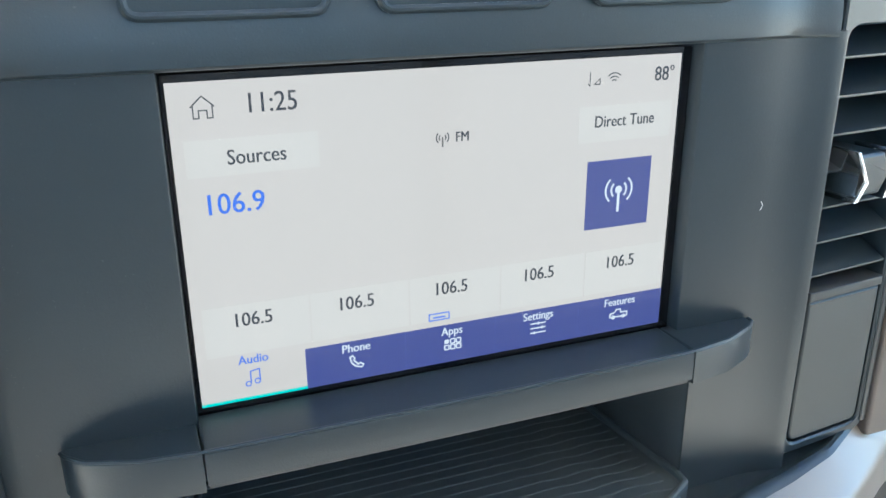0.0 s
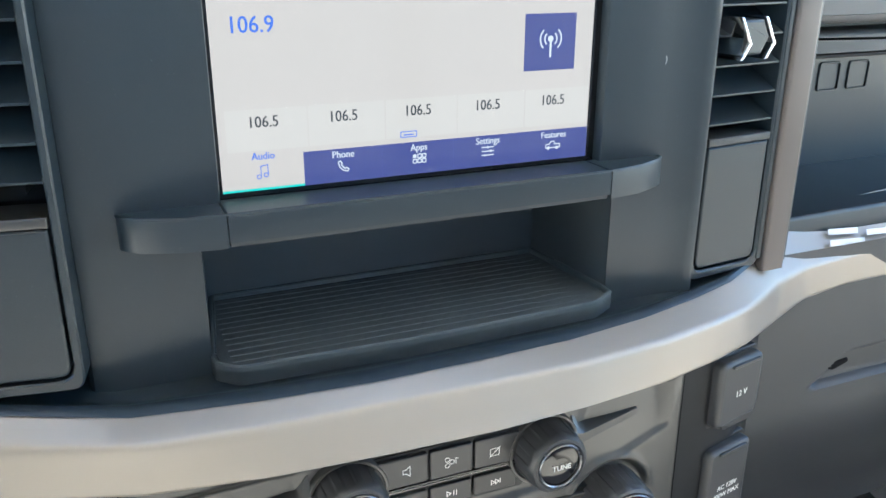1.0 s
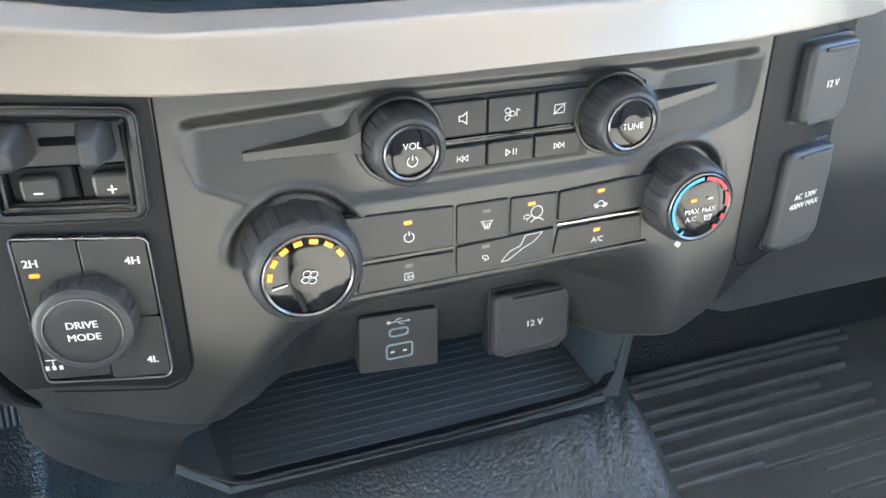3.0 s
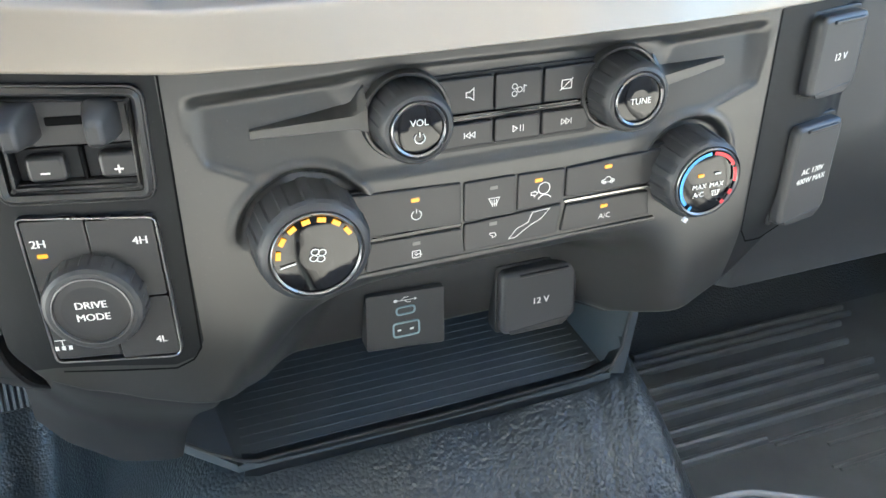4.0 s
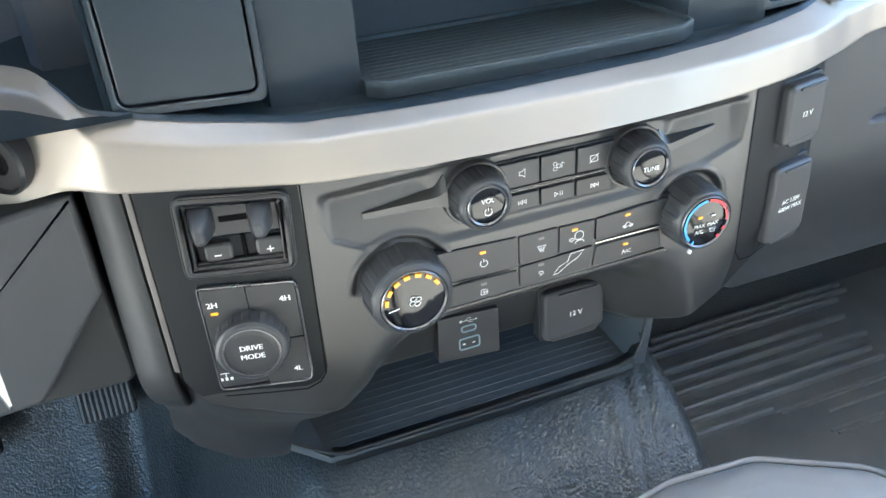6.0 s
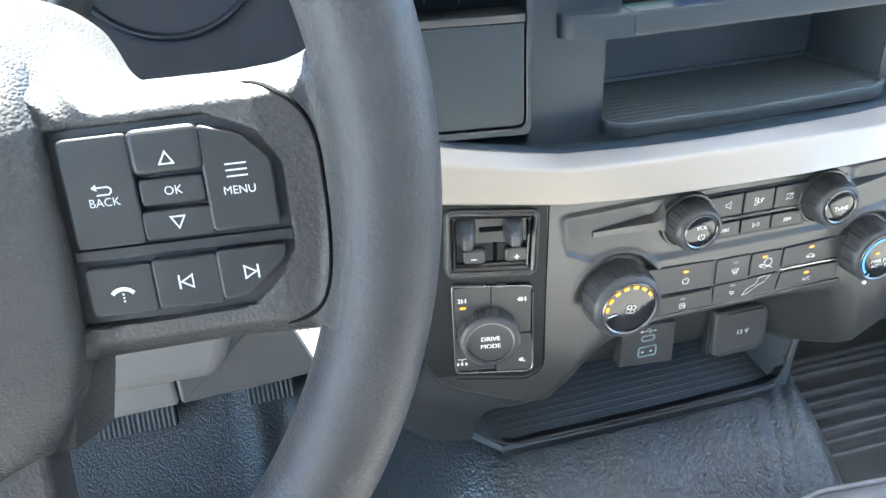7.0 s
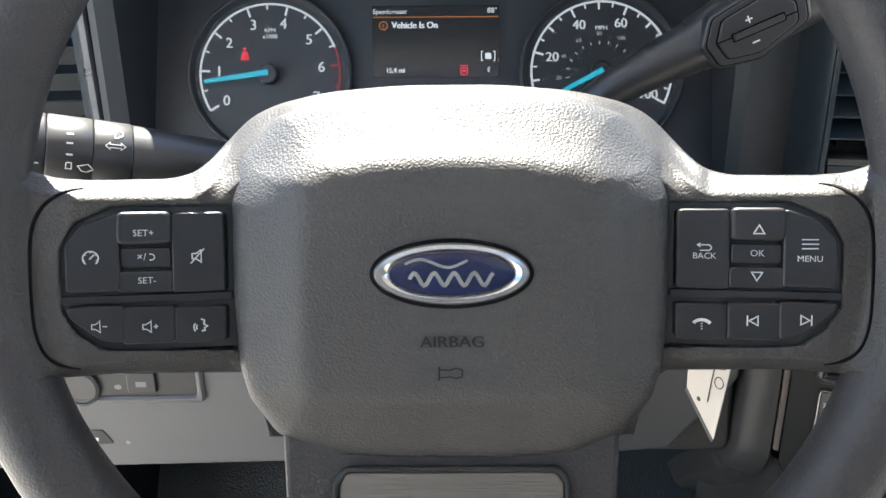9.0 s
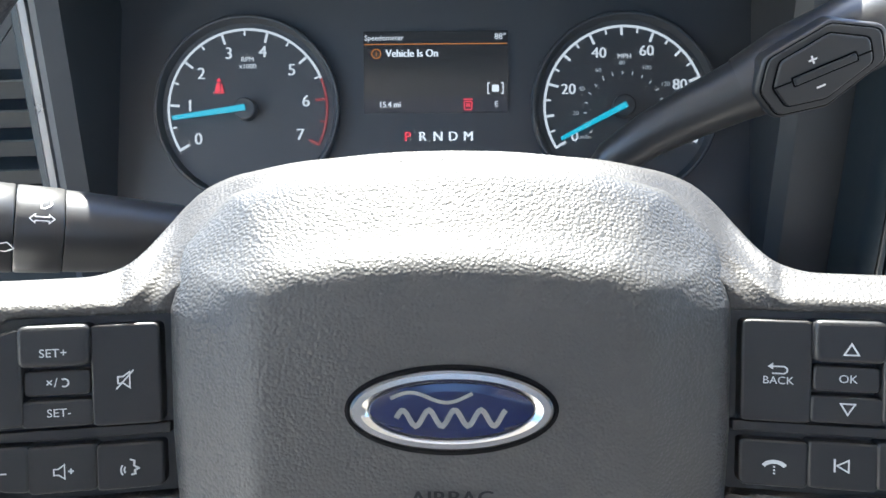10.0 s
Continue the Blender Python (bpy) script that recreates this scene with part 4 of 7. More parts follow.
TOPW = KY + 0.0002
k = knob("volume_knob", "ribbed black volume knob with a glossy face", 0.0862, 0.6018, 0.0164, 0.0112, 11)
bm = lettering("VOL", 0.0041, 0.0862, 0.6050, TOPW)
stroke(bm, arc(0.0862, 0.5985, 0.0022, 125, 415, 20), 0.0004, TOPW)
stroke(bm, [(0.0862, 0.5990), (0.0862, 0.6012)], 0.0004, TOPW)
part("lettering", bm, INK, k, "white lettering", D)
k = knob("tune_knob", "ribbed black tuning knob with a glossy face", 0.1885, 0.6012, 0.0166, 0.0114, 11)
part("lettering", lettering("TUNE", 0.0041, 0.1888, 0.6006, TOPW), INK, k, "white lettering", D)
k = knob("fan_knob", "large ribbed black fan knob with amber level marks", 0.0402, 0.5532, 0.0248, 0.0188, 14)
for i in range(7):
    a = radians(171 - i * 23.0)
    cx, cz = 0.0402 + 0.0163 * math.cos(a), 0.5532 + 0.0163 * math.sin(a)
    d, e = Vector((math.cos(a), math.sin(a))) * 0.0010, Vector((-math.sin(a), math.cos(a))) * 0.0018
    c = Vector((cx, cz))
    part("level_mark", slab([tuple(c - d - e), tuple(c - d + e), tuple(c + d + e), tuple(c + d - e)], TOPW - 0.0008, TOPW), AMBER, k, "lit amber mark", D)
bm = bmesh.new()
for i in range(4):
    a = i * 90 + 30
    cx, cz = 0.0404 + 0.0021 * math.cos(radians(a)), 0.5532 + 0.0021 * math.sin(radians(a))
    stroke(bm, [(cx + 0.0017 * math.cos(radians(b)) * (1 if i % 2 else 1), cz + 0.0014 * math.sin(radians(b))) for b in range(0, 360, 30)], 0.00042, TOPW, True)
stroke(bm, [(0.0245, 0.5500), (0.0310, 0.5512)], 0.0007, TOPW)
part("fan_sign", bm, INK, k, "white fan sign", D)
k = knob("heat_knob", "ribbed black temperature knob with blue and red arcs", 0.2322, 0.5537, 0.0212, 0.0170, 14)
for a0, a1, mat in ((92, 222, BLUE_INK), (86, 30, RED_INK), (24, -6, RED_INK), (-22, -32, RED_INK), (-46, -54, RED_INK), (232, 238, BLUE_INK)):
    part("heat_arc", stroke(bmesh.new(), arc(0.2322, 0.5537, 0.0152, a0, a1, 20), 0.0018 if abs(a1 - a0) > 12 else 0.0022, TOPW), mat, k, "", D)
bm = lettering("MAX", 0.0038, 0.2275, 0.5520, TOPW)
lettering("A/C", 0.0038, 0.2275, 0.5478, TOPW, bm)
lettering("MAX", 0.0038, 0.2372, 0.5520, TOPW, bm)
for q in range(3):
    stroke(bm, [(0.2360 + 0.0012 * q, 0.5472), (0.2362 + 0.0012 * q, 0.5488)], 0.0003, TOPW)
stroke(bm, [(0.2350, 0.5490), (0.2394, 0.5490), (0.2386, 0.5464), (0.2358, 0.5464)], 0.0003, TOPW, True)
stroke(bm, [(0.2355, 0.5580), (0.2385, 0.5580)], 0.0010, TOPW)
part("lettering", bm, INK, k, "white lettering", D)
part("level_mark", slab(rect(0.2262, 0.5572, 0.2292, 0.5586), TOPW - 0.0008, TOPW), AMBER, k, "lit amber mark", D)
part("pointer", slab(rpoly([(0.2205, 0.5348), (0.2222, 0.5336), (0.2236, 0.5358), (0.2222, 0.5366)], 0.0004), KY - 0.001, KY + 0.0007), INK, k, "white pointer", D)


def key(name, pts, label, y=0.2372, r=0.0008, deep=0.010):
    return part(name, slab(pts, -y - deep, -y, r, 2), BUTTON, console, label, D)


BW = -0.2372 + 0.0001
# backing behind the keys
part("key_well", slab(rpoly([(0.100, 0.5815), (0.178, 0.5815), (0.184, 0.6165), (0.096, 0.6165)], 0.002), -0.262, -0.2395), BLACK, console, "", D)
part("key_well", slab(rect(0.055, 0.5275, 0.218, 0.5695), -0.262, -0.2395), BLACK, console, "", D)
part("dark_line", slab(rpoly([(0.1010, 0.5958), (0.1760, 0.5958), (0.1765, 0.5986), (0.1010, 0.5986)], 0.0005), -0.245, -0.2380, 0.0004), GLOSS, console, "", D)
part("chrome_line", slab(rpoly([(0.1010, 0.5968), (0.1760, 0.5968), (0.1765, 0.5976), (0.1010, 0.5976)], 0.0002), -0.245, -0.2376, 0.0003), SATIN, console, "thin chrome line between the keys", D)
part("chrome_line", slab(rpoly([(0.1640, 0.5470), (0.2120, 0.5470), (0.2120, 0.5485), (0.1640, 0.5485)], 0.0005), -0.245, -0.2376, 0.0004), BADGE, console, "thin chrome line between the keys", D)
part("dark_line", slab(rpoly([(0.0640, 0.5440), (0.1115, 0.5440), (0.1115, 0.5462), (0.0640, 0.5462)], 0.0005), -0.245, -0.2382, 0.0004), GLOSS, console, "", D)


def speaker(bm, x, z, s, w):
    stroke(bm, [(x - 1.0 * s, z - 0.5 * s), (x - 1.0 * s, z + 0.5 * s), (x - 0.3 * s, z + 0.5 * s), (x + 0.6 * s, z + 1.2 * s), (x + 0.6 * s, z - 1.2 * s), (x - 0.3 * s, z - 0.5 * s)], 0.22 * s, w, True)


def tri_mark(bm, x, z, s, w, d=1):
    stroke(bm, [(x - d * s * 0.7, z - s), (x - d * s * 0.7, z + s), (x + d * s * 0.8, z)], 0.32 * s, w, True)


def icon(bm, parent, mat=None, label=""):
    return part("sign", bm, mat or INK, parent, label, D)


k = key("radio_key", rpoly([(0.1000, 0.5995), (0.1256, 0.5993), (0.1256, 0.6152), (0.0985, 0.6152)], 0.0014), "sound key")
bm = bmesh.new()
speaker(bm, 0.1150, 0.6078, 0.0022, BW)
icon(bm, k)
k = key("radio_key", rect(0.1266, 0.5992, 0.1489, 0.6151, 0.0014), "source key")
bm = bmesh.new()
for dx, dz in ((-0.0022, 0.0016), (-0.0022, -0.0016), (0.0002, 0)):
    stroke(bm, oval(0.1376 + dx, 0.6072 + dz, 0.0012, n=12), 0.00035, BW, True)
stroke(bm, [(0.1398, 0.6058), (0.1398, 0.6090), (0.1412, 0.6084)], 0.0004, BW)
icon(bm, k)
k = key("radio_key", rpoly([(0.1499, 0.5992), (0.1735, 0.5988), (0.1770, 0.6151), (0.1499, 0.6151)], 0.0014), "screen-off key")
bm = bmesh.new()
stroke(bm, rect(0.1582, 0.6048, 0.1630, 0.6088, 0.0005), 0.00042, BW, True)
stroke(bm, [(0.1576, 0.6042), (0.1636, 0.6094)], 0.00042, BW)
icon(bm, k)
for x0, x1, what in ((0.1010, 0.1256, "prev"), (0.1266, 0.1487, "play"), (0.1497, 0.1730, "next")):
    k = key("radio_key", rect(x0, 0.5838, x1, 0.5948, 0.0014), "track key")
    bm = bmesh.new()
    cx = (x0 + x1) / 2 + (0.0015 if what == "prev" else 0)
    if what == "play":
        tri_mark(bm, cx - 0.0014, 0.5893, 0.0014, BW)
        stroke(bm, [(cx + 0.0012, 0.5878), (cx + 0.0012, 0.5908)], 0.0004, BW)
        stroke(bm, [(cx + 0.0026, 0.5878), (cx + 0.0026, 0.5908)], 0.0004, BW)
    else:
        d = 1 if what == "next" else -1
        tri_mark(bm, cx - 0.0013 * d, 0.5893, 0.0013, BW, d)
        tri_mark(bm, cx + 0.0010 * d, 0.5893, 0.0013, BW, d)
        stroke(bm, [(cx + 0.0027 * d, 0.5879), (cx + 0.0027 * d, 0.5907)], 0.0004, BW)
    icon(bm, k)


def led(parent, x, z, on):
    part("diode", slab(rect(x - 0.0019, z - 0.0009, x + 0.0019, z + 0.0009, 0.0003), BW - 0.001, BW + 0.0001), AMBER if on else OFFLED, parent, "lit amber diode" if on else "unlit diode", D)


k = key("climate_key", rpoly([(0.0655, 0.5470), (0.1110, 0.5458), (0.1110, 0.5668), (0.0580, 0.5690)], 0.0014), "power key")
led(k, 0.0888, 0.5622, True)
bm = bmesh.new()
stroke(bm, arc(0.0892, 0.5548, 0.0023, 120, 420, 20), 0.0005, BW)
stroke(bm, [(0.0892, 0.5556), (0.0892, 0.5578)], 0.0005, BW)
icon(bm, k)
k = key("climate_key", rpoly([(0.0640, 0.5292), (0.1128, 0.5300), (0.1110, 0.5436), (0.0668, 0.5442)], 0.0014), "rear demist key")
led(k, 0.0888, 0.5402, False)
bm = bmesh.new()
stroke(bm, rect(0.0866, 0.5328, 0.0906, 0.5364, 0.0006), 0.0004, BW, True)
for q in range(3):
    stroke(bm, [(0.0876, 0.5338 + 0.0008 * q), (0.0890, 0.5338 + 0.0008 * q)], 0.0003, BW)
stroke(bm, arc(0.0898, 0.5330, 0.0016, 150, 20, 8), 0.0004, BW)
icon(bm, k)
k = key("climate_key", rect(0.1122, 0.5462, 0.1382, 0.5664, 0.0014), "windscreen demist key")
led(k, 0.1268, 0.5618, False)
bm = bmesh.new()
stroke(bm, [(0.1243, 0.5566), (0.1297, 0.5566), (0.1283, 0.5536), (0.1257, 0.5536)], 0.0004, BW, True)
for q in range(3):
    stroke(bm, [(0.1258 + 0.0012 * q, 0.5558), (0.1262 + 0.0010 * q, 0.5522)], 0.0004, BW)
icon(bm, k)
k = key("climate_key", rpoly([(0.1390, 0.5470), (0.1628, 0.5478), (0.1636, 0.5654), (0.1390, 0.5661)], 0.0014), "face vent key")
led(k, 0.1495, 0.5617, True)
bm = bmesh.new()
stroke(bm, oval(0.1524, 0.5572, 0.0030, n=18), 0.0005, BW, True)
stroke(bm, [(0.1458, 0.5560), (0.1458, 0.5545), (0.1474, 0.5545), (0.1474, 0.5534), (0.1492, 0.5552), (0.1474, 0.5566), (0.1474, 0.5560)], 0.0004, BW, True)
stroke(bm, arc(0.1528, 0.5500, 0.0038, 30, 150, 10), 0.0005, BW)
icon(bm, k)
k = key("climate_key", rpoly([(0.1122, 0.5304), (0.1608, 0.5312), (0.1628, 0.5470), (0.1388, 0.5462), (0.1122, 0.5452)], 0.0014), "foot vent key")
led(k, 0.1268, 0.5432, False)
bm = bmesh.new()
stroke(bm, [(0.1252, 0.5384), (0.1252, 0.5372), (0.1266, 0.5368), (0.1264, 0.5356), (0.1284, 0.5366), (0.1276, 0.5382)], 0.0004, BW, True)
stroke(bm, [(0.1350, 0.5334), (0.1390, 0.5382), (0.1448, 0.5404), (0.1470, 0.5455), (0.1560, 0.5460), (0.1515, 0.5412), (0.1460, 0.5388), (0.1384, 0.5336)], 0.0004, BW, True)
icon(bm, k)
k = key("climate_key", rpoly([(0.1640, 0.5500), (0.2105, 0.5500), (0.2160, 0.5676), (0.1642, 0.5654)], 0.0014), "recirculation key")
led(k, 0.1862, 0.5628, True)
bm = bmesh.new()
stroke(bm, [(0.1832, 0.5548), (0.1832, 0.5558), (0.1850, 0.5562), (0.1858, 0.5574), (0.1872, 0.5574), (0.1884, 0.5560), (0.1900, 0.5556), (0.1900, 0.5546)], 0.0004, BW, True)
stroke(bm, oval(0.1846, 0.5546, 0.0008, n=8), 0.0004, BW, True)
stroke(bm, oval(0.1886, 0.5546, 0.0008, n=8), 0.0004, BW, True)
icon(bm, k)
k = key("climate_key", rpoly([(0.1625, 0.5314), (0.2125, 0.5318), (0.2105, 0.5458), (0.1648, 0.5458)], 0.0014), "cooling key")
led(k, 0.1858, 0.5418, True)
icon(lettering("A/C", 0.0041, 0.1866, 0.5362, BW), k)
part("key_sill", slab(rpoly([(0.056, 0.5260), (0.218, 0.5275), (0.216, 0.5300), (0.062, 0.5288)], 0.0005), -0.250, -0.2380, 0.0006), PANEL, console, "", D)

# ---- sockets in the alcove ----
UY = 0.2738
DEEP = Matrix.Translation((0.1033 * 1.073 - 0.1033 - 0.0035, 0.0254, -0.0193)) @ Matrix.Translation((0.097, 0.2738, 0.472)) @ Matrix.Scale(1.073, 4) @ Matrix.Translation((-0.097, -0.2738, -0.472)) @ D
usb = thing("usb_socket", "charcoal USB socket plate with two blue-ringed ports", "socket", pose(0.1035, 0.2992, 0.4527, 90, 0, 0))
part("plate", slab(rpoly([(0.0745, 0.4575), (0.1188, 0.4535), (0.1190, 0.4900), (0.0755, 0.4925)], 0.0018), -UY - 0.010, -UY, 0.0006), PANEL, usb, "", DEEP)
RINGBLUE = material("port_ring", (0.24, 0.33, 0.36), 0.5)
UW = -UY + 0.0002
for z0, z1, x0, x1 in ((0.4630, 0.4728, 0.0892, 0.1046), (0.4772, 0.4828, 0.0912, 0.1024)):
    r = (z1 - z0) * (0.25 if z1 - z0 > 0.008 else 0.5)
    p = part("port", frame_slab(rect(x0, z0, x1, z1, r), inset(rect(x0, z0, x1, z1, r), 0.0010), UW - 0.002, UW + 0.0005, 0.0002), RINGBLUE, usb, "pale blue port ring", DEEP)
    part("slot", slab(inset(rect(x0, z0, x1, z1, r), 0.0010), UW - 0.002, UW - 0.0004), LOWER, p, "", DEEP)
bm = bmesh.new()
patch(bm, rect(0.0918, 0.4672, 0.0940, 0.4684), UW + 0.0002)
patch(bm, rect(0.0988, 0.4670, 0.1010, 0.4682), UW + 0.0002)
part("contact", bm, INK, usb, "", DEEP)
bm = bmesh.new()
stroke(bm, [(0.0912, 0.4868), (0.1020, 0.4862)], 0.0004, UW)
patch(bm, [(0.1018, 0.4855), (0.1018, 0.4871), (0.1034, 0.4862)], UW + 0.0001)
patch(bm, oval(0.0914, 0.4868, 0.0011, n=10), UW + 0.0001)
stroke(bm, [(0.0945, 0.4867), (0.0962, 0.4883), (0.0988, 0.4882)], 0.0004, UW)
stroke(bm, [(0.0962, 0.4866), (0.0978, 0.4850), (0.0998, 0.4849)], 0.0004, UW)
part("usb_sign", bm, INK, usb, "", DEEP)


def outlet(name, label, m, w, h, lines, size, turn=0.0):
    """A hinged square cover over a power socket: body, hinge lip and writing."""
    o = thing(name, label, "power outlet", m, group="power outlets")
    part("base", slab(rect(-w / 2 - 0.0015, -h / 2 - 0.001, w / 2 + 0.001, h / 2 + 0.002, 0.003), -0.012, -0.0020, 0.0008), BLACK, o)
    part("cover", slab(rpoly([(-w / 2, -h / 2 + 0.002), (-w / 2 + 0.006, -h / 2), (w / 2 - 0.008, -h / 2), (w / 2, -h / 2 + 0.006), (w / 2, h / 2), (-w / 2, h / 2)], [0.005, 0.006, 0.006, 0.006, 0.005, 0.005], 6), -0.003, 0.0048, 0.0030, 3), KNOB, o)
    part("hinge", slab(rect(-w * 0.28, h / 2 - 0.0042, w * 0.36, h / 2 - 0.0022, 0.0006), 0.0040, 0.0060, 0.0005), BUTTON, o)
    part("chin", slab(rpoly([(-w / 2 + 0.006, -h / 2 + 0.0004), (w / 2 - 0.009, -h / 2 + 0.0004), (w / 2 - 0.003, -h / 2 + 0.006), (-w / 2 + 0.004, -h / 2 + 0.003)], 0.001), 0.0030, 0.0050, 0.0004), BUTTON, o)
    bm = bmesh.new()
    for i, t in enumerate(lines):
        lettering(t, size, 0.0, -0.0005 + (len(lines) / 2 - 0.5 - i) * size * 1.15, 0.0051, bm, bold=0.00035)
    part("lettering", bm, INK, o, "white lettering")
    return o


outlet("power_outlet", "grey square power outlet cover marked 12V", pose(0.1838, 0.2990, 0.4520, 88, 0, 0), 0.0498, 0.0434, ["12 V"], 0.0060)
outlet("power_outlet", "grey square power outlet cover marked 12V", pose(0.3225, 0.2515, 0.5985, 90, 0, 11), 0.0370, 0.0430, ["12 V"], 0.0054)
outlet("inverter_outlet", "tall grey household outlet cover marked AC 120V", pose(0.3235, 0.2535, 0.5310, 90, 0, 11), 0.0385, 0.0600, ["AC 120V", "400W MAX"], 0.0048)

# ---- trailer brake switch and drive mode dial ----
LM = pose(-0.0450, 0.2462, 0.5650, 90, 0, -11.3)
L_ = lambda x: (x + 0.045) * 1.02
lz = lambda z: z - 0.565
brake = thing("trailer_switch", "black trailer brake module with two sliding levers", "switch", LM)
out = rpoly([(-0.0300, lz(0.5830)), (0.0270, lz(0.5815)), (0.0290, lz(0.6265)), (-0.0285, lz(0.6300))], 0.0055)
part("seam", frame_slab(inset(out, -0.0011), inset(out, -0.0001), -0.006, 0.0009, 0.0003), BUTTON, brake)
part("frame", frame_slab(out, inset(out, 0.0032), -0.010, 0.0024, 0.0014), BUTTON, brake)
part("ledge", frame_slab(inset(out, 0.0042), inset(out, 0.0058), -0.010, 0.0002, 0.0008), BUTTON, brake)
part("well", slab(inset(out, 0.003), -0.022, -0.010), PLATE, brake)
part("slot_plate", slab(rect(-0.0228, lz(0.6042), 0.0222, lz(0.6228), 0.001), -0.014, -0.0030, 0.0006), BUTTON, brake)
part("slot", slab(rect(-0.0080, lz(0.6125), 0.0120, lz(0.6160), 0.0008), -0.010, -0.0027), VOID, brake)
part("chin", loops(bmesh.new(), [[(x, lz(0.5845), 0.0002), (x, lz(0.5890), -0.0035), (x, lz(0.5890), -0.012), (x, lz(0.5845), -0.012)] for x in (-0.0255, 0.0235)]), BUTTON, brake)
part("divider", slab(rect(0.0016, lz(0.5895), 0.0026, lz(0.6030)), -0.013, -0.0040), VOID, brake)
for x, x0, x1, sign in ((-0.0165, -0.0190, -0.0040, "-"), (0.0132, 0.0080, 0.0238, "+")):
    part("rocker_base", slab(rect(-0.0228 if x < 0 else 0.0030, lz(0.5896), 0.0012 if x < 0 else 0.0228, lz(0.6032), 0.001), -0.013, -0.0052, 0.0006), PLATE, brake)
    p = part("rocker", slab(rect(x0, lz(0.5898), x1, lz(0.6010), 0.0032), -0.013, -0.0012, 0.0018), BUTTON, brake)
    bm = bmesh.new()
    mx = (x0 + x1) / 2 - 0.0004
    stroke(bm, [(mx - 0.0018, lz(0.5940)), (mx + 0.0018, lz(0.5940))], 0.0008, -0.0010)
    if sign == "+":
        stroke(bm, [(mx, lz(0.5922)), (mx, lz(0.5958))], 0.0008, -0.0010)
    part("sign", bm, INK, p)
    rings = []
    for w, hx, zlo, zhi, r in ((-0.0040, 0.0064, 0.6065, 0.6235, 0.0040), (0.0020, 0.0060, 0.6070, 0.6230, 0.0040), (0.0070, 0.0048, 0.6078, 0.6215, 0.0034), (0.0120, 0.0036, 0.6085, 0.6200, 0.0030), (0.0140, 0.0030, 0.6092, 0.6190, 0.0026), (0.0148, 0.0018, 0.6110, 0.6172, 0.0014)):
        rings.append([(q[0], q[1], w) for q in rpoly([(x - hx, lz(zlo)), (x + hx, lz(zlo)), (x + hx, lz(zhi)), (x - hx, lz(zhi))], r, 5)])
    part("lever", loops(bmesh.new(), rings), KNOB, brake, "black lever", angle=50)
drive = thing("drive_mode_dial", "black drive mode dial in a bright-edged square of four keys", "dial", LM)
out = rpoly([(-0.0275, lz(0.5060)), (0.0260, lz(0.5035)), (0.0258, lz(0.5735)), (-0.0275, lz(0.5770))], [0.004, 0.006, 0.004, 0.003])
part("edge", frame_slab(out, inset(out, 0.0009), -0.004, 0.0022, 0.0004), SATIN, drive, "bright square edge")
part("well", slab(inset(out, 0.0008), -0.010, -0.0012), BLACK, drive)
cx, cz = -0.0040, lz(0.5375)
for x0, z0, x1, z1 in ((-0.0262, lz(0.5375), -0.0022, lz(0.5752)), (-0.0016, lz(0.5365), 0.0244, lz(0.5738)), (-0.0262, lz(0.5078), 0.0000, lz(0.5368)), (0.0006, lz(0.5055), 0.0246, lz(0.5358))):
    part("quarter_key", slab(rect(x0, z0, x1, z1, 0.0015), -0.003, 0.0016, 0.0005), BUTTON, drive)
ridge = lambda q: smooth(0.40, 0.50, abs(((q * 14 / (2 * math.pi)) % 1) - 0.5) * 2)
part("dial", lathe([(0.0214, -0.002), (0.0212, 0.001), (0.0208, 0.0060), (0.0204, 0.0085), (0.0194, 0.0106), (0.0178, 0.0116), (0.0161, 0.0118), (0.0158, 0.0110)], cx, cz, 168, wave=lambda q, i: 1 - {1: 0.028, 2: 0.028, 3: 0.015}.get(i, 0.0) * ridge(q)), KNOB, drive, "ribbed black dial", angle=22)
part("dial_ring", lathe([(0.0160, 0.0103), (0.0159, 0.0123), (0.0153, 0.0124), (0.0150, 0.0114)], cx, cz, 64, cap=False), SATIN, drive)
part("dial_cap", lathe([(0.0152, 0.0090), (0.0149, 0.0115), (0.0120, 0.0118)], cx, cz, 48), BUTTON, drive)
bm = lettering("DRIVE", 0.0047, cx, cz + 0.0032, 0.0121, bold=0.00025)
lettering("MODE", 0.0047, cx, cz - 0.0027, 0.0121, bm, bold=0.00025)
part("lettering", bm, INK, drive, "white lettering")
bm = bmesh.new()
part("lettering", lettering("2H", 0.0050, -0.0212, lz(0.5648), 0.0018, bold=0.0003), INK, drive, "white lettering")
part("lettering", lettering("4H", 0.0050, 0.0180, lz(0.5632), 0.0018, bold=0.0003), INK, drive, "white lettering")
part("lettering", lettering("4L", 0.0047, 0.0180, lz(0.5140), 0.0018, bold=0.0003), INK, drive, "white lettering")
for q in (-0.0028, 0, 0.0028):
    patch(bm, rect(-0.0226 + q - 0.0008, lz(0.5128), -0.0226 + q + 0.0008, lz(0.5150), 0.0002), 0.0018)
stroke(bm, [(-0.0226, lz(0.5128)), (-0.0226, lz(0.5180))], 0.0005, 0.0017)
stroke(bm, [(-0.0256, lz(0.5180)), (-0.0196, lz(0.5180))], 0.0005, 0.0017)
part("axle_sign", bm, INK, drive, "white sign")
part("diode", slab(rect(-0.0226, lz(0.5584), -0.0186, lz(0.5602), 0.0004), 0.0, 0.0018), AMBER, drive, "lit amber diode")

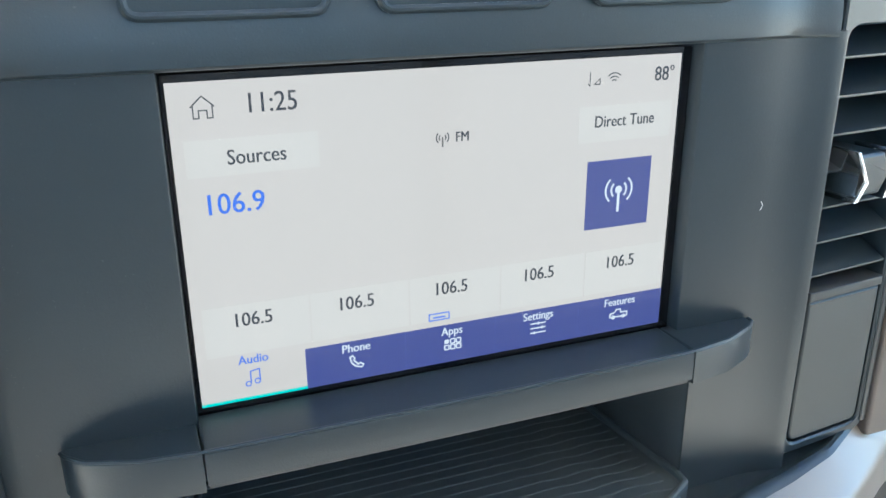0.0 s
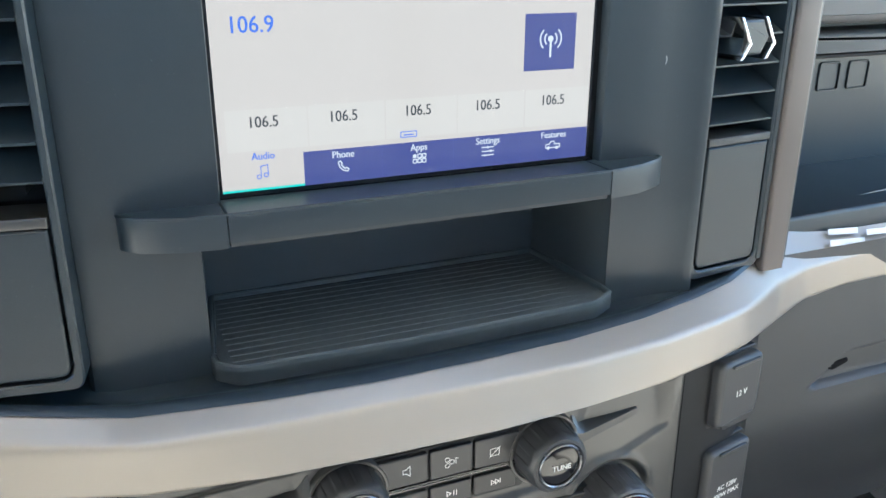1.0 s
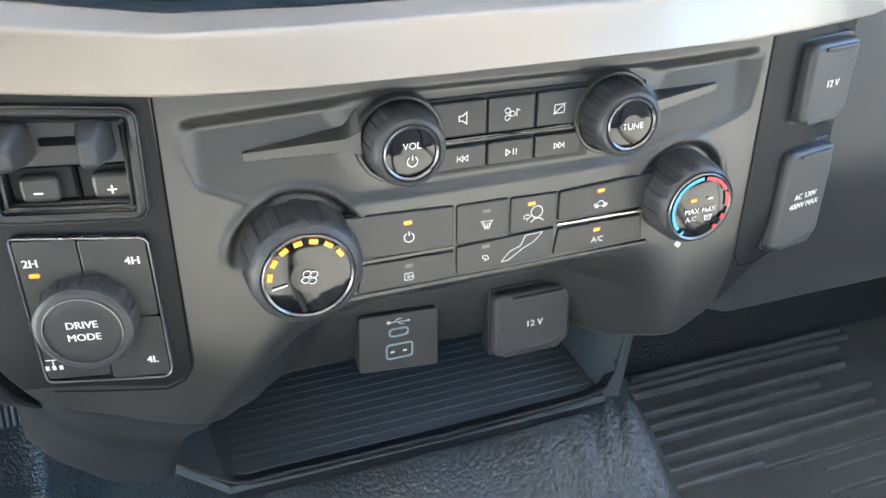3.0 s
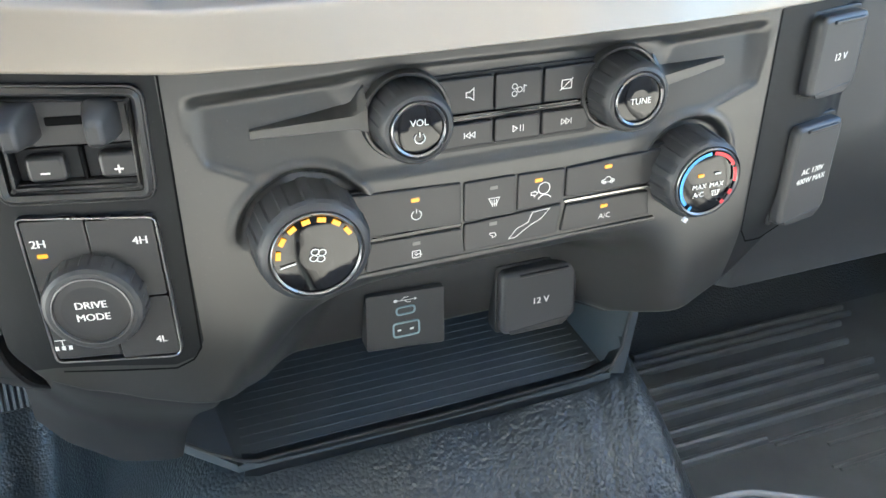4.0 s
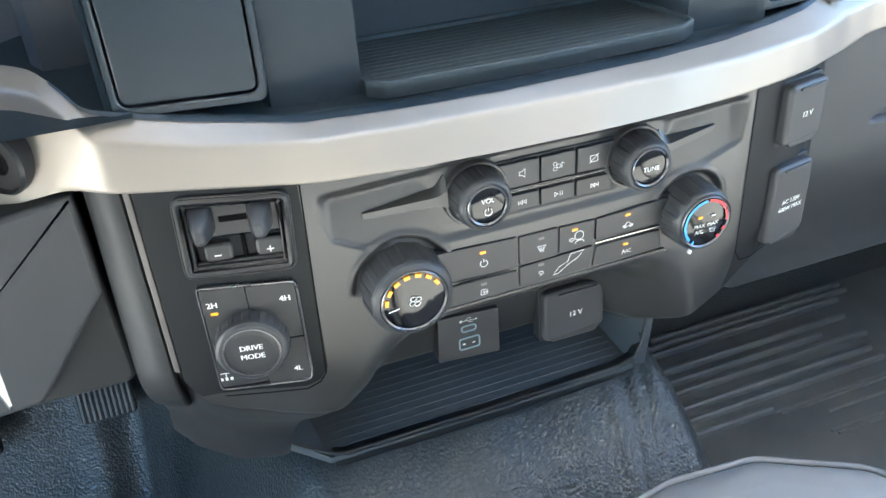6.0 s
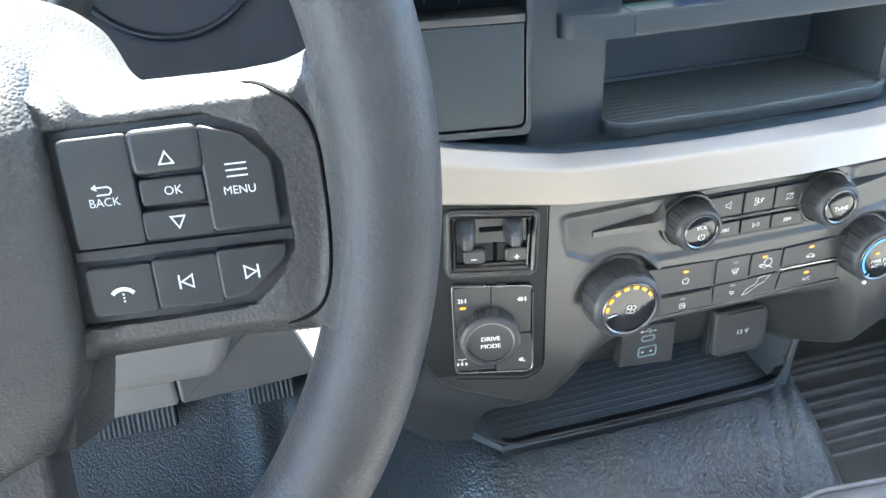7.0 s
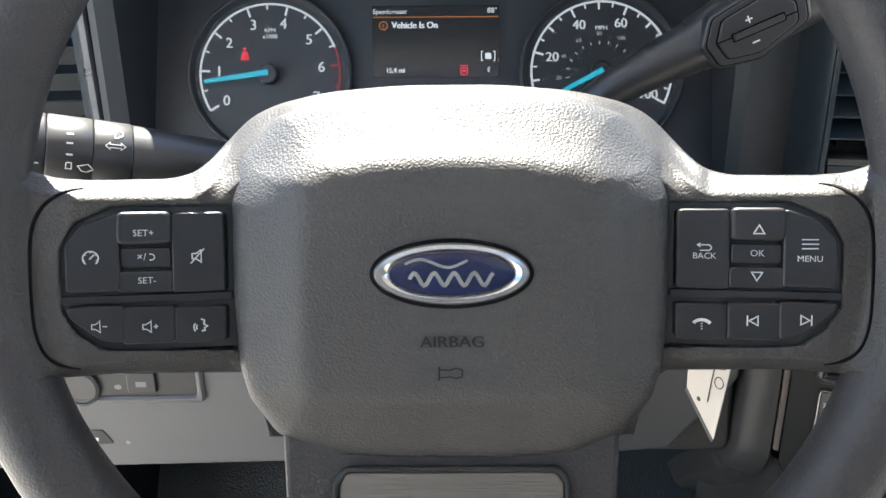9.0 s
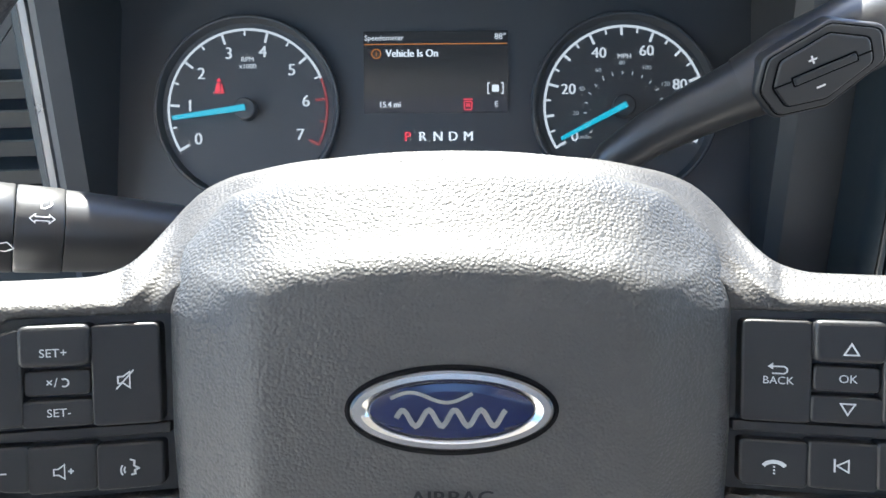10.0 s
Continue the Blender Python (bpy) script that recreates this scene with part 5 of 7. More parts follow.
# ---- open bin below the alcove ----
bin_ = thing("storage_bin", "open black storage bin with a ribbed floor under the console", "bin", pose(0.13, 0.42, 0.32))
part("floor_plate", slab([(-0.004, 0.362), (0.285, 0.362), (0.292, 0.60), (-0.05, 0.60)], 0.312, 0.318, 0.001), BINRUBBER, bin_, "", W_)
for i in range(16):
    y = 0.372 + i * 0.0095
    part("rib", loops(bmesh.new(), [[(x, y - 0.0016, 0.3178), (x, y - 0.0008, 0.3184), (x, y + 0.0008, 0.3184), (x, y + 0.0016, 0.3178)] for x in (0.002, 0.280)]), BINRUBBER, bin_, "", W_)
lipb = [(-0.0450, 0.3700, 0.3520), (-0.020, 0.3640, 0.3340), (0.000, 0.3600, 0.3235), (0.010, 0.3590, 0.3215), (0.026, 0.3585, 0.3225), (0.150, 0.3580, 0.3225), (0.268, 0.3590, 0.3235), (0.285, 0.3610, 0.3270), (0.294, 0.3640, 0.338), (0.305, 0.372, 0.372)]
part("lip", tube(lipb, [0.0014] * len(lipb), 8), PANEL, bin_, "", W_)
# Black below the lip: a shadow gap put into the face's colour.
part("shadow_face", loops(bmesh.new(), [[(x, y + 0.0012, z), (x, y + 0.0080, z - 0.022), (x, y + 0.014, z - 0.022), (x, y + 0.012, z - 0.004)] for x, y, z in lipb[2:]]), BLACK, bin_, "", W_)
part("side_wall", loops(bmesh.new(), [[(-0.046, 0.371, 0.352), (-0.004, 0.361, 0.320), (-0.004, 0.361, 0.3130), (-0.050, 0.372, 0.345)], [(-0.08, 0.60, 0.40), (-0.03, 0.60, 0.318), (-0.03, 0.60, 0.311), (-0.09, 0.60, 0.39)]]), BINRUBBER, bin_, "", W_)
part("side_wall", loops(bmesh.new(), [[(0.284, 0.361, 0.318), (0.296, 0.365, 0.342), (0.308, 0.374, 0.380), (0.316, 0.376, 0.380), (0.300, 0.366, 0.310)], [(0.290, 0.60, 0.318), (0.300, 0.60, 0.342), (0.312, 0.60, 0.46), (0.320, 0.60, 0.46), (0.308, 0.60, 0.31)]]), BINRUBBER, bin_, "", W_)
part("back_wall", slab(rect(-0.07, 0.300, 0.31, 0.52), -0.61, -0.60), BINRUBBER, bin_, "", D)
part("apron", slab([(0.02, 0.400), (0.285, 0.400), (0.290, 0.60), (0.02, 0.60)], 0.20, 0.300), BINRUBBER, bin_, "", W_)


# ---- steering wheel ----
WM = pose(-0.338, 0.0630, 0.7475, 90 - 16.5, 0, 0)
wheel = thing("steering_wheel", "dark grey steering wheel with silver-edged blue oval badge", "steering wheel", WM)
RC, RR, RT = 0.018, 0.198, 0.0178
bm = bmesh.new()
n, m_ = 120, 22
rings = []
for i in range(n):
    a = 2 * math.pi * i / n
    rings.append([bm.verts.new(((RR + RT * math.cos(2 * math.pi * j / m_)) * math.cos(a), RC + (RR + RT * math.cos(2 * math.pi * j / m_)) * math.sin(a), 0.0095 + RT * 1.05 * math.sin(2 * math.pi * j / m_))) for j in range(m_)])
for i in range(n):
    for j in range(m_):
        bm.faces.new((rings[i - 1][j - 1], rings[i][j - 1], rings[i][j], rings[i - 1][j]))
part("rim", bm, RIM, wheel, "grained dark grey rim")

HUB = [(-0.0915, 0.030), (-0.0915, -0.010), (-0.0900, -0.038), (-0.0860, -0.0530), (-0.0740, -0.0690), (-0.0490, -0.0790), (-0.0200, -0.0805), (0.0200, -0.0805), (0.0490, -0.0790), (0.0740, -0.0690), (0.0860, -0.0530), (0.0900, -0.038), (0.0915, -0.010), (0.0915, 0.030), (0.0880, 0.0500), (0.0720, 0.0660), (0.0480, 0.0735), (0.0200, 0.0762), (0.0, 0.0768), (-0.0200, 0.0762), (-0.0480, 0.0735), (-0.0720, 0.0660), (-0.0880, 0.0500)]
HUB = rpoly(HUB, 0.012, 4)


def hub_w(u, v):
    """The cushion of the airbag cover: a broad face that breaks away above, below and at the sides."""
    w = 0.0135
    crest = 0.0440 - 1.6 * u * u
    w -= 0.90 * max(0.0, v - crest) * smooth(crest - 0.004, crest + 0.012, v)
    w -= 0.55 * max(0.0, -0.050 - v) * smooth(-0.046, -0.062, v)
    w -= 0.42 * max(0.0, abs(u) - 0.062 + 0.08 * max(0, v)) * smooth(0.056, 0.074, abs(u))
    w += 0.0015 * (1 - (u / 0.09) ** 2)
    return w


def spread(bm):
    """Widens what lies deeper in the wheel, whose outline was taken at the level of the keys."""
    for v in bm.verts:
        k = 1 + (0.0118 - v.co.z) / 0.348
        v.co.x *= k
        v.co.y = 0.035 + (v.co.y - 0.035) * k
    return bm


bm = bmesh.new()
rings = [[(x * 0.90, y * 0.90, -0.045) for x, y in HUB], [(x, y, hub_w(x, y) - 0.006) for x, y in HUB]]
for s in (0.992, 0.975, 0.95, 0.92, 0.885, 0.85, 0.81, 0.77, 0.73, 0.69, 0.65, 0.6, 0.55, 0.5, 0.42, 0.34, 0.24, 0.12):
    rings.append([(x * s, y * s, hub_w(x * s, y * s) - (0.0025 if s == 0.992 else 0.0008 if s == 0.975 else 0)) for x, y in HUB])
loops(bm, rings, False, True)
cover = part("airbag_cover", spread(bm), LEATHER, wheel, "grained grey airbag cover", angle=60)
part("badge_seat", loops(bmesh.new(), [[(x, y, w) for x, y in oval(0.0005, 0, 0.0328 + k, 0.0132 + k, 64)] for k, w in ((0.0018, 0.0120), (0.0016, 0.0153), (0.0004, 0.0156), (-0.0010, 0.0150))]), VOID, wheel, "dark seat round the badge")
badge = part("badge", loops(bmesh.new(), [[(x, y, 0.0092) for x, y in oval(0.0005, 0, 0.0328, 0.0132, 64)], [(x, y, 0.0160) for x, y in oval(0.0005, 0, 0.0326, 0.0130, 64)], [(x, y, 0.0170) for x, y in oval(0.0005, 0, 0.0317, 0.0122, 64)], [(x, y, 0.0172) for x, y in oval(0.0005, 0, 0.0293, 0.0106, 64)], [(x, y, 0.0162) for x, y in oval(0.0005, 0, 0.0274, 0.0097, 64)], [(x, y, 0.0154) for x, y in oval(0.0005, 0, 0.0267, 0.0093, 64)]]), BADGE, wheel, "oval badge with a bright metal rim")
part("badge_face", loops(bmesh.new(), [[(x, y, 0.0156 + 0.0004 * k) for x, y in oval(0.0005, 0, 0.0265 * s, 0.0092 * s, 48)] for k, s in enumerate((1.0, 0.96, 0.7))]), ENAMEL, badge, "blue enamel face")
bm = bmesh.new()
stroke(bm, [(-0.0190 + 0.0262 * q / 20, 0.0042 + 0.0018 * math.sin(q * 0.34) + 0.00003 * q) for q in range(21)], 0.0012, 0.0166)
stroke(bm, [(-0.0172 + 0.0350 * q / 40, -0.0022 + 0.0026 * math.sin(q * 0.66)) for q in range(41)], 0.0017, 0.0166)
part("badge_stroke", bm, BADGE, badge, "silver flourish")
bm = lettering("AIRBAG", 0.0068, 0.0005, -0.0290, 0.0158, squeeze=1.15, bold=0.0003)
part("lettering", bm, PLATE, cover, "embossed dark lettering")
bm = bmesh.new()
stroke(bm, [(-0.0050, -0.0392), (-0.0050, -0.0452)], 0.0008, 0.0158)
stroke(bm, [(-0.0050, -0.0405), (-0.0005, -0.0408), (0.0020, -0.0398), (0.0048, -0.0408), (0.0046, -0.0436), (0.0020, -0.0442), (-0.0005, -0.0436), (-0.0050, -0.0440)], 0.0006, 0.0158)
part("horn_sign", bm, PLATE, cover, "embossed horn sign")

# shoulders: the moulded body that carries the cover and runs out to the rim
shoulder_top = [(-0.190, 0.0660), (-0.187, 0.0570), (-0.182, 0.0490), (-0.175, 0.0438), (-0.165, 0.0410), (-0.150, 0.0400), (-0.112, 0.0405), (-0.100, 0.0465), (-0.0880, 0.0620), (-0.0760, 0.0700), (-0.0520, 0.0758), (-0.0200, 0.0785), (0.0200, 0.0785), (0.0520, 0.0758), (0.0760, 0.0700), (0.0880, 0.0620), (0.100, 0.0465), (0.112, 0.0405), (0.150, 0.0400), (0.165, 0.0410), (0.175, 0.0438), (0.182, 0.0490), (0.187, 0.0570), (0.190, 0.0660)]
shoulder_low = [(0.200, 0.02), (0.196, -0.020), (0.190, -0.070), (0.186, -0.060), (0.178, -0.050), (0.166, -0.0440), (0.140, -0.0420), (0.085, -0.0420), (0.078, -0.070), (-0.078, -0.070), (-0.085, -0.0420), (-0.140, -0.0420), (-0.166, -0.0440), (-0.178, -0.050), (-0.186, -0.060), (-0.190, -0.070), (-0.196, -0.020), (-0.200, 0.02)]


def lean(u):
    """The pods and the body between them sink towards the hub."""
    return 0.26 * (min(abs(u), 0.160) - 0.152)


TOP_U, TOP_V = [q[0] for q in shoulder_top], [q[1] for q in shoulder_top]
LOW_U, LOW_V = [q[0] for q in shoulder_low[::-1]], [q[1] for q in shoulder_low[::-1]]
WELL = [(0.0885, 0.0285), (0.1420, 0.0285), (0.1585, 0.0215), (0.1645, 0.0110), (0.1645, -0.0150), (0.1590, -0.0240), (0.1480, -0.0315), (0.0885, -0.0315)]


def well_depth(u, v):
    """How far a point lies inside the outline of the key well."""
    d = 1.0
    for (x0, y0), (x1, y1) in zip(WELL, WELL[1:] + WELL[:1]):
        d = min(d, ((v - y0) * (x1 - x0) - (u - x0) * (y1 - y0)) / -math.hypot(x1 - x0, y1 - y0))
    return d


def shoulder_top_at(u):
    return soft(TOP_U, TOP_V, u, 0.008) if abs(u) < 0.150 else soft(TOP_U, TOP_V, u, 0.003)


def shoulder_w(u, v):
    au = abs(u)
    w = 0.0098 + lean(u)
    top, low = shoulder_top_at(u), lerp(LOW_U, LOW_V, u)
    crest = max(0.0312 + 0.012 * (1 - smooth(0.085, 0.110, au)), top - 0.0115)
    k = 1 - smooth(0.088, 0.106, au)
    w = w * (1 - k) + min(w, hub_w(u, v) - 0.0025) * k
    over = max(0.0, v - crest)
    w -= (1.25 - 0.75 * smooth(0.160, 0.180, au)) * over * smooth(-0.002, 0.006, over)
    under = max(0.0, min(-0.0362, low + 0.0060) - v) * smooth(0.084, 0.095, au)
    w -= 0.9 * under * smooth(-0.001, 0.004, under)
    # a hollow that climbs into the rim
    w += 0.0100 * smooth(0.1755, 0.1920, math.hypot(u, v - RC))
    if au > 0.087:
        w -= 0.0075 * smooth(-0.0008, 0.0006, well_depth(au, v))
    return w


def shoulder(s, t):
    u = -0.1900 + 0.38 * s
    top, low = shoulder_top_at(u), lerp(LOW_U, LOW_V, u)
    back = 0.006 + 0.024 * (1 - smooth(0.120, 0.160, abs(u)))
    if t == 0:
        return (u, low + 0.004, shoulder_w(u, low) - 0.002 - back)
    if t == 1:
        return (u, top - 0.004, shoulder_w(u, top) - 0.001 - back)
    k = (t - 0.012) / 0.976
    v = low + (top - low) * k
    return (u, v, shoulder_w(u, v) - (0.0012 if k < 0.004 or k > 0.996 else 0))


part("shoulder", spread(grid(380, 82, shoulder)), SHOULDER, wheel, "grained wheel body", angle=75)
band = [(0.1540, 0.0366), (0.1600, 0.0358), (0.1660, 0.0335), (0.1715, 0.0295), (0.1755, 0.0235), (0.1775, 0.0160), (0.1780, 0.0040), (0.1780, -0.0120), (0.1772, -0.0240), (0.1745, -0.0325), (0.1700, -0.0372), (0.1640, -0.0395), (0.1580, -0.0402)]
for k in range(2):
    band = band[:1] + [(p[0] * f + q[0] * (1 - f), p[1] * f + q[1] * (1 - f)) for p, q in zip(band, band[1:]) for f in (0.75, 0.25)] + band[-1:]
for side in (-1, 1):
    part("seam", spread(tube([(side * u, v, shoulder_w(side * u, v) + 0.0001) for u, v in band], [0.0003 + 0.0005 * min(1.0, k / 8, (len(band) - 1 - k) / 8) for k in range(len(band))], 8)), VOID, wheel, "dark seam round the switch pod")


def leaned(bm):
    """Lays a flat part of a pod into the plane that sinks towards the hub."""
    xc = sum(v.co.x for v in bm.verts) / len(bm.verts)
    k = 1 + (0.0003 - lean(xc)) / 0.348
    for v in bm.verts:
        v.co.z += 0.26 * (abs(v.co.x) - 0.152)
        v.co.x *= k
        v.co.y = 0.035 + (v.co.y - 0.035) * k
    return bm


def pod(side):
    """The switch pod of one side: bezel, well, divider and keys with signs."""
    f = lambda pts: [(side * x, y) for x, y in pts]
    well = rpoly(f([(0.0868, 0.0300), (0.1430, 0.0300), (0.1662, 0.0160), (0.1662, -0.0160), (0.1490, -0.0330), (0.0868, -0.0330)]), [0.002, 0.012, 0.012, 0.012, 0.014, 0.003], 5)
    p = part("switch_pod", leaned(slab(well, -0.012, 0.0058)), BLACK, wheel, "dark well of the switch pod")
    part("divider", leaned(slab(f(rect(0.0955, -0.0122, 0.1626, -0.0086, 0.0008)), 0.004, 0.0088, 0.0005)), POD, p)
    keys = {}
    shapes = {
        "inner": ([(0.0955, -0.0076), (0.1172, -0.0076), (0.1172, 0.0266), (0.0955, 0.0266)], [0.001, 0.001, 0.001, 0.003]),
        "up": ([(0.1182, 0.0126), (0.1402, 0.0126), (0.1402, 0.0270), (0.1182, 0.0270)], 0.0032),
        "mid": ([(0.1190, 0.0028), (0.1394, 0.0028), (0.1394, 0.0118), (0.1190, 0.0118)], 0.001),
        "down": ([(0.1182, -0.0076), (0.1402, -0.0076), (0.1402, 0.0020), (0.1182, 0.0020)], 0.001),
        "outer": ([(0.1412, -0.0076), (0.1626, -0.0076), (0.1626, 0.0130), (0.1550, 0.0220), (0.1412, 0.0266)], [0.001, 0.001, 0.004, 0.006, 0.001]),
        "low_in": ([(0.0955, -0.0294), (0.1168, -0.0294), (0.1168, -0.0132), (0.0955, -0.0132)], [0.003, 0.001, 0.001, 0.001]),
        "low_mid": ([(0.1178, -0.0298), (0.1390, -0.0298), (0.1390, -0.0132), (0.1178, -0.0132)], 0.001),
        "low_out": ([(0.1400, -0.0300), (0.1490, -0.0290), (0.1620, -0.0180), (0.1626, -0.0132), (0.1400, -0.0132)], [0.001, 0.008, 0.006, 0.001, 0.001]),
    }
    for kname, (pts, r) in shapes.items():
        keys[kname] = part("pod_key", leaned(slab(inset(rpoly(f(pts), [max(q, 0.0022) for q in r] if isinstance(r, list) else max(r, 0.0022), 4), 0.0003), 0.004, {"mid": 0.0104, "up": 0.0126, "inner": 0.0114}.get(kname, 0.0110), 0.0017 if kname == "up" else 0.0009, 4)), POD, p, "black key")
    return keys


KW = 0.0112


def sign_on(k, bm):
    part("sign", leaned(bm), PODINK, k, "white sign")


def raised(bm):
    for v in bm.verts:
        v.co.z += 0.0004
    return bm


keys = pod(1)
bm = lettering("BACK", 0.0036, 0.1068, 0.0065, KW)
stroke(bm, [(0.1042, 0.0112), (0.1086, 0.0112), (0.1094, 0.0105), (0.1094, 0.0096), (0.1086, 0.0089), (0.1050, 0.0089)], 0.0005, KW)
patch(bm, [(0.1036, 0.0112), (0.1052, 0.0101), (0.1052, 0.0123)], KW + 0.0001)
sign_on(keys["inner"], raised(bm))
sign_on(keys["outer"], lettering("MENU", 0.0036, 0.1515, 0.0048, KW))
bm = bmesh.new()
for q in range(3):
    stroke(bm, [(0.1482, 0.0092 + 0.0019 * q), (0.1546, 0.0092 + 0.0019 * q)], 0.0005, KW)
sign_on(keys["outer"], bm)
sign_on(keys["mid"], lettering("OK", 0.0038, 0.1294, 0.0073, KW - 0.0006))
for kn, z, d in (("up", 0.0176, 1), ("down", -0.0024, -1)):
    bm = bmesh.new()
    stroke(bm, [(0.1271, z - 0.0018 * d), (0.1313, z - 0.0018 * d), (0.1292, z + 0.0018 * d)], 0.0005, KW + (0.0017 if d > 0 else 0), True)
    sign_on(keys[kn], bm)
bm = bmesh.new()
stroke(bm, arc(0.1063, -0.0232, 0.0036, 25, 155, 10, 0.0026), 0.0013, KW)
for q in range(3):
    patch(bm, rect(0.1060, -0.0226 - 0.0011 * q, 0.1066, -0.0220 - 0.0011 * q), KW + 0.0001)
sign_on(keys["low_in"], bm)
for kn, x, d in (("low_mid", 0.1280, -1), ("low_out", 0.1502, 1)):
    bm = bmesh.new()
    stroke(bm, [(x - 0.0018 * d, -0.0232), (x - 0.0018 * d, -0.0192), (x + 0.0016 * d, -0.0212)], 0.0005, KW, True)
    stroke(bm, [(x + 0.0023 * d, -0.0234), (x + 0.0023 * d, -0.0190)], 0.0006, KW)
    sign_on(keys[kn], bm)
keys = pod(-1)
sign_on(keys["up"], lettering("SET+", 0.0039, -0.1290, 0.0176, KW + 0.0017))
sign_on(keys["down"], lettering("SET-", 0.0039, -0.1286, -0.0026, KW))
bm = lettering("\u00d7/", 0.0044, -0.1306, 0.0074, KW - 0.0006)
stroke(bm, arc(-0.1268, 0.0074, 0.0013, -120, 120, 10), 0.0005, KW - 0.0006)
sign_on(keys["mid"], bm)
bm = bmesh.new()
speaker(bm, -0.1066, 0.0078, 0.0022, KW)
stroke(bm, [(-0.1094, 0.0048), (-0.1040, 0.0110)], 0.0005, KW)
sign_on(keys["inner"], raised(bm))
bm = bmesh.new()
stroke(bm, arc(-0.1522, 0.0070, 0.0030, -50, 230, 18), 0.0006, KW)
stroke(bm, [(-0.1526, 0.0066), (-0.1508, 0.0086)], 0.0006, KW)
for q in range(5):
    a = radians(-20 + 55 * q)
    stroke(bm, [(-0.1522 + 0.0022 * math.cos(a), 0.0070 + 0.0022 * math.sin(a)), (-0.1522 + 0.0028 * math.cos(a), 0.0070 + 0.0028 * math.sin(a))], 0.0005, KW)
sign_on(keys["outer"], bm)
for kn, x, plus in (("low_out", -0.1505, False), ("low_mid", -0.1286, True)):
    bm = bmesh.new()
    speaker(bm, x, -0.0222, 0.0020, KW)
    stroke(bm, [(x + 0.0022, -0.0222), (x + 0.0040, -0.0222)], 0.0005, KW)
    if plus:
        stroke(bm, [(x + 0.0031, -0.0213), (x + 0.0031, -0.0231)], 0.0005, KW)
    sign_on(keys[kn], bm)
bm = bmesh.new()
stroke(bm, [(-0.1062, -0.0190), (-0.1048, -0.0196), (-0.1050, -0.0212), (-0.1036, -0.0222), (-0.1048, -0.0228), (-0.1046, -0.0240), (-0.1060, -0.0242)], 0.0006, KW)
for r in (0.0016, 0.0026):
    stroke(bm, arc(-0.1064, -0.0225, r, 140, 220, 6), 0.0005, KW)
sign_on(keys["low_in"], bm)

# lower spoke with its metal inlay
part("lower_spoke", slab(rpoly([(-0.0760, -0.060), (0.0760, -0.060), (0.0745, -0.110), (0.0700, -0.200), (-0.0700, -0.200), (-0.0745, -0.110)], 0.004), -0.030, -0.0030, 0.003), RIM, wheel)
lo = rpoly([(-0.0530, -0.200), (-0.0530, -0.0950), (-0.0480, -0.0878), (0.0480, -0.0878), (0.0530, -0.0950), (0.0530, -0.200)], [0.001, 0.006, 0.006, 0.006, 0.006, 0.001])
part("inlay_rim", frame_slab(lo, inset(lo, 0.0025), -0.006, 0.0008, 0.0008), BLACK, wheel)
part("inlay", slab(inset(lo, 0.0024), -0.006, -0.0012, 0.001), BRUSHED, wheel, "brushed dark metal inlay")
part("hub_back", lathe([(0.070, -0.075), (0.078, -0.045), (0.075, -0.028)], 0, -0.005, 48), BLACK, wheel)


# ---- instruments ----
CM = pose(-0.348, 0.402, 0.782, 70, 0, 0)
cluster = thing("instrument_cluster", "dark instrument cluster with two dials and a small display", "instruments", CM)
part("housing", slab(rect(-0.262, -0.110, 0.262, 0.125, 0.01), -0.03, -0.004), DIAL, cluster)


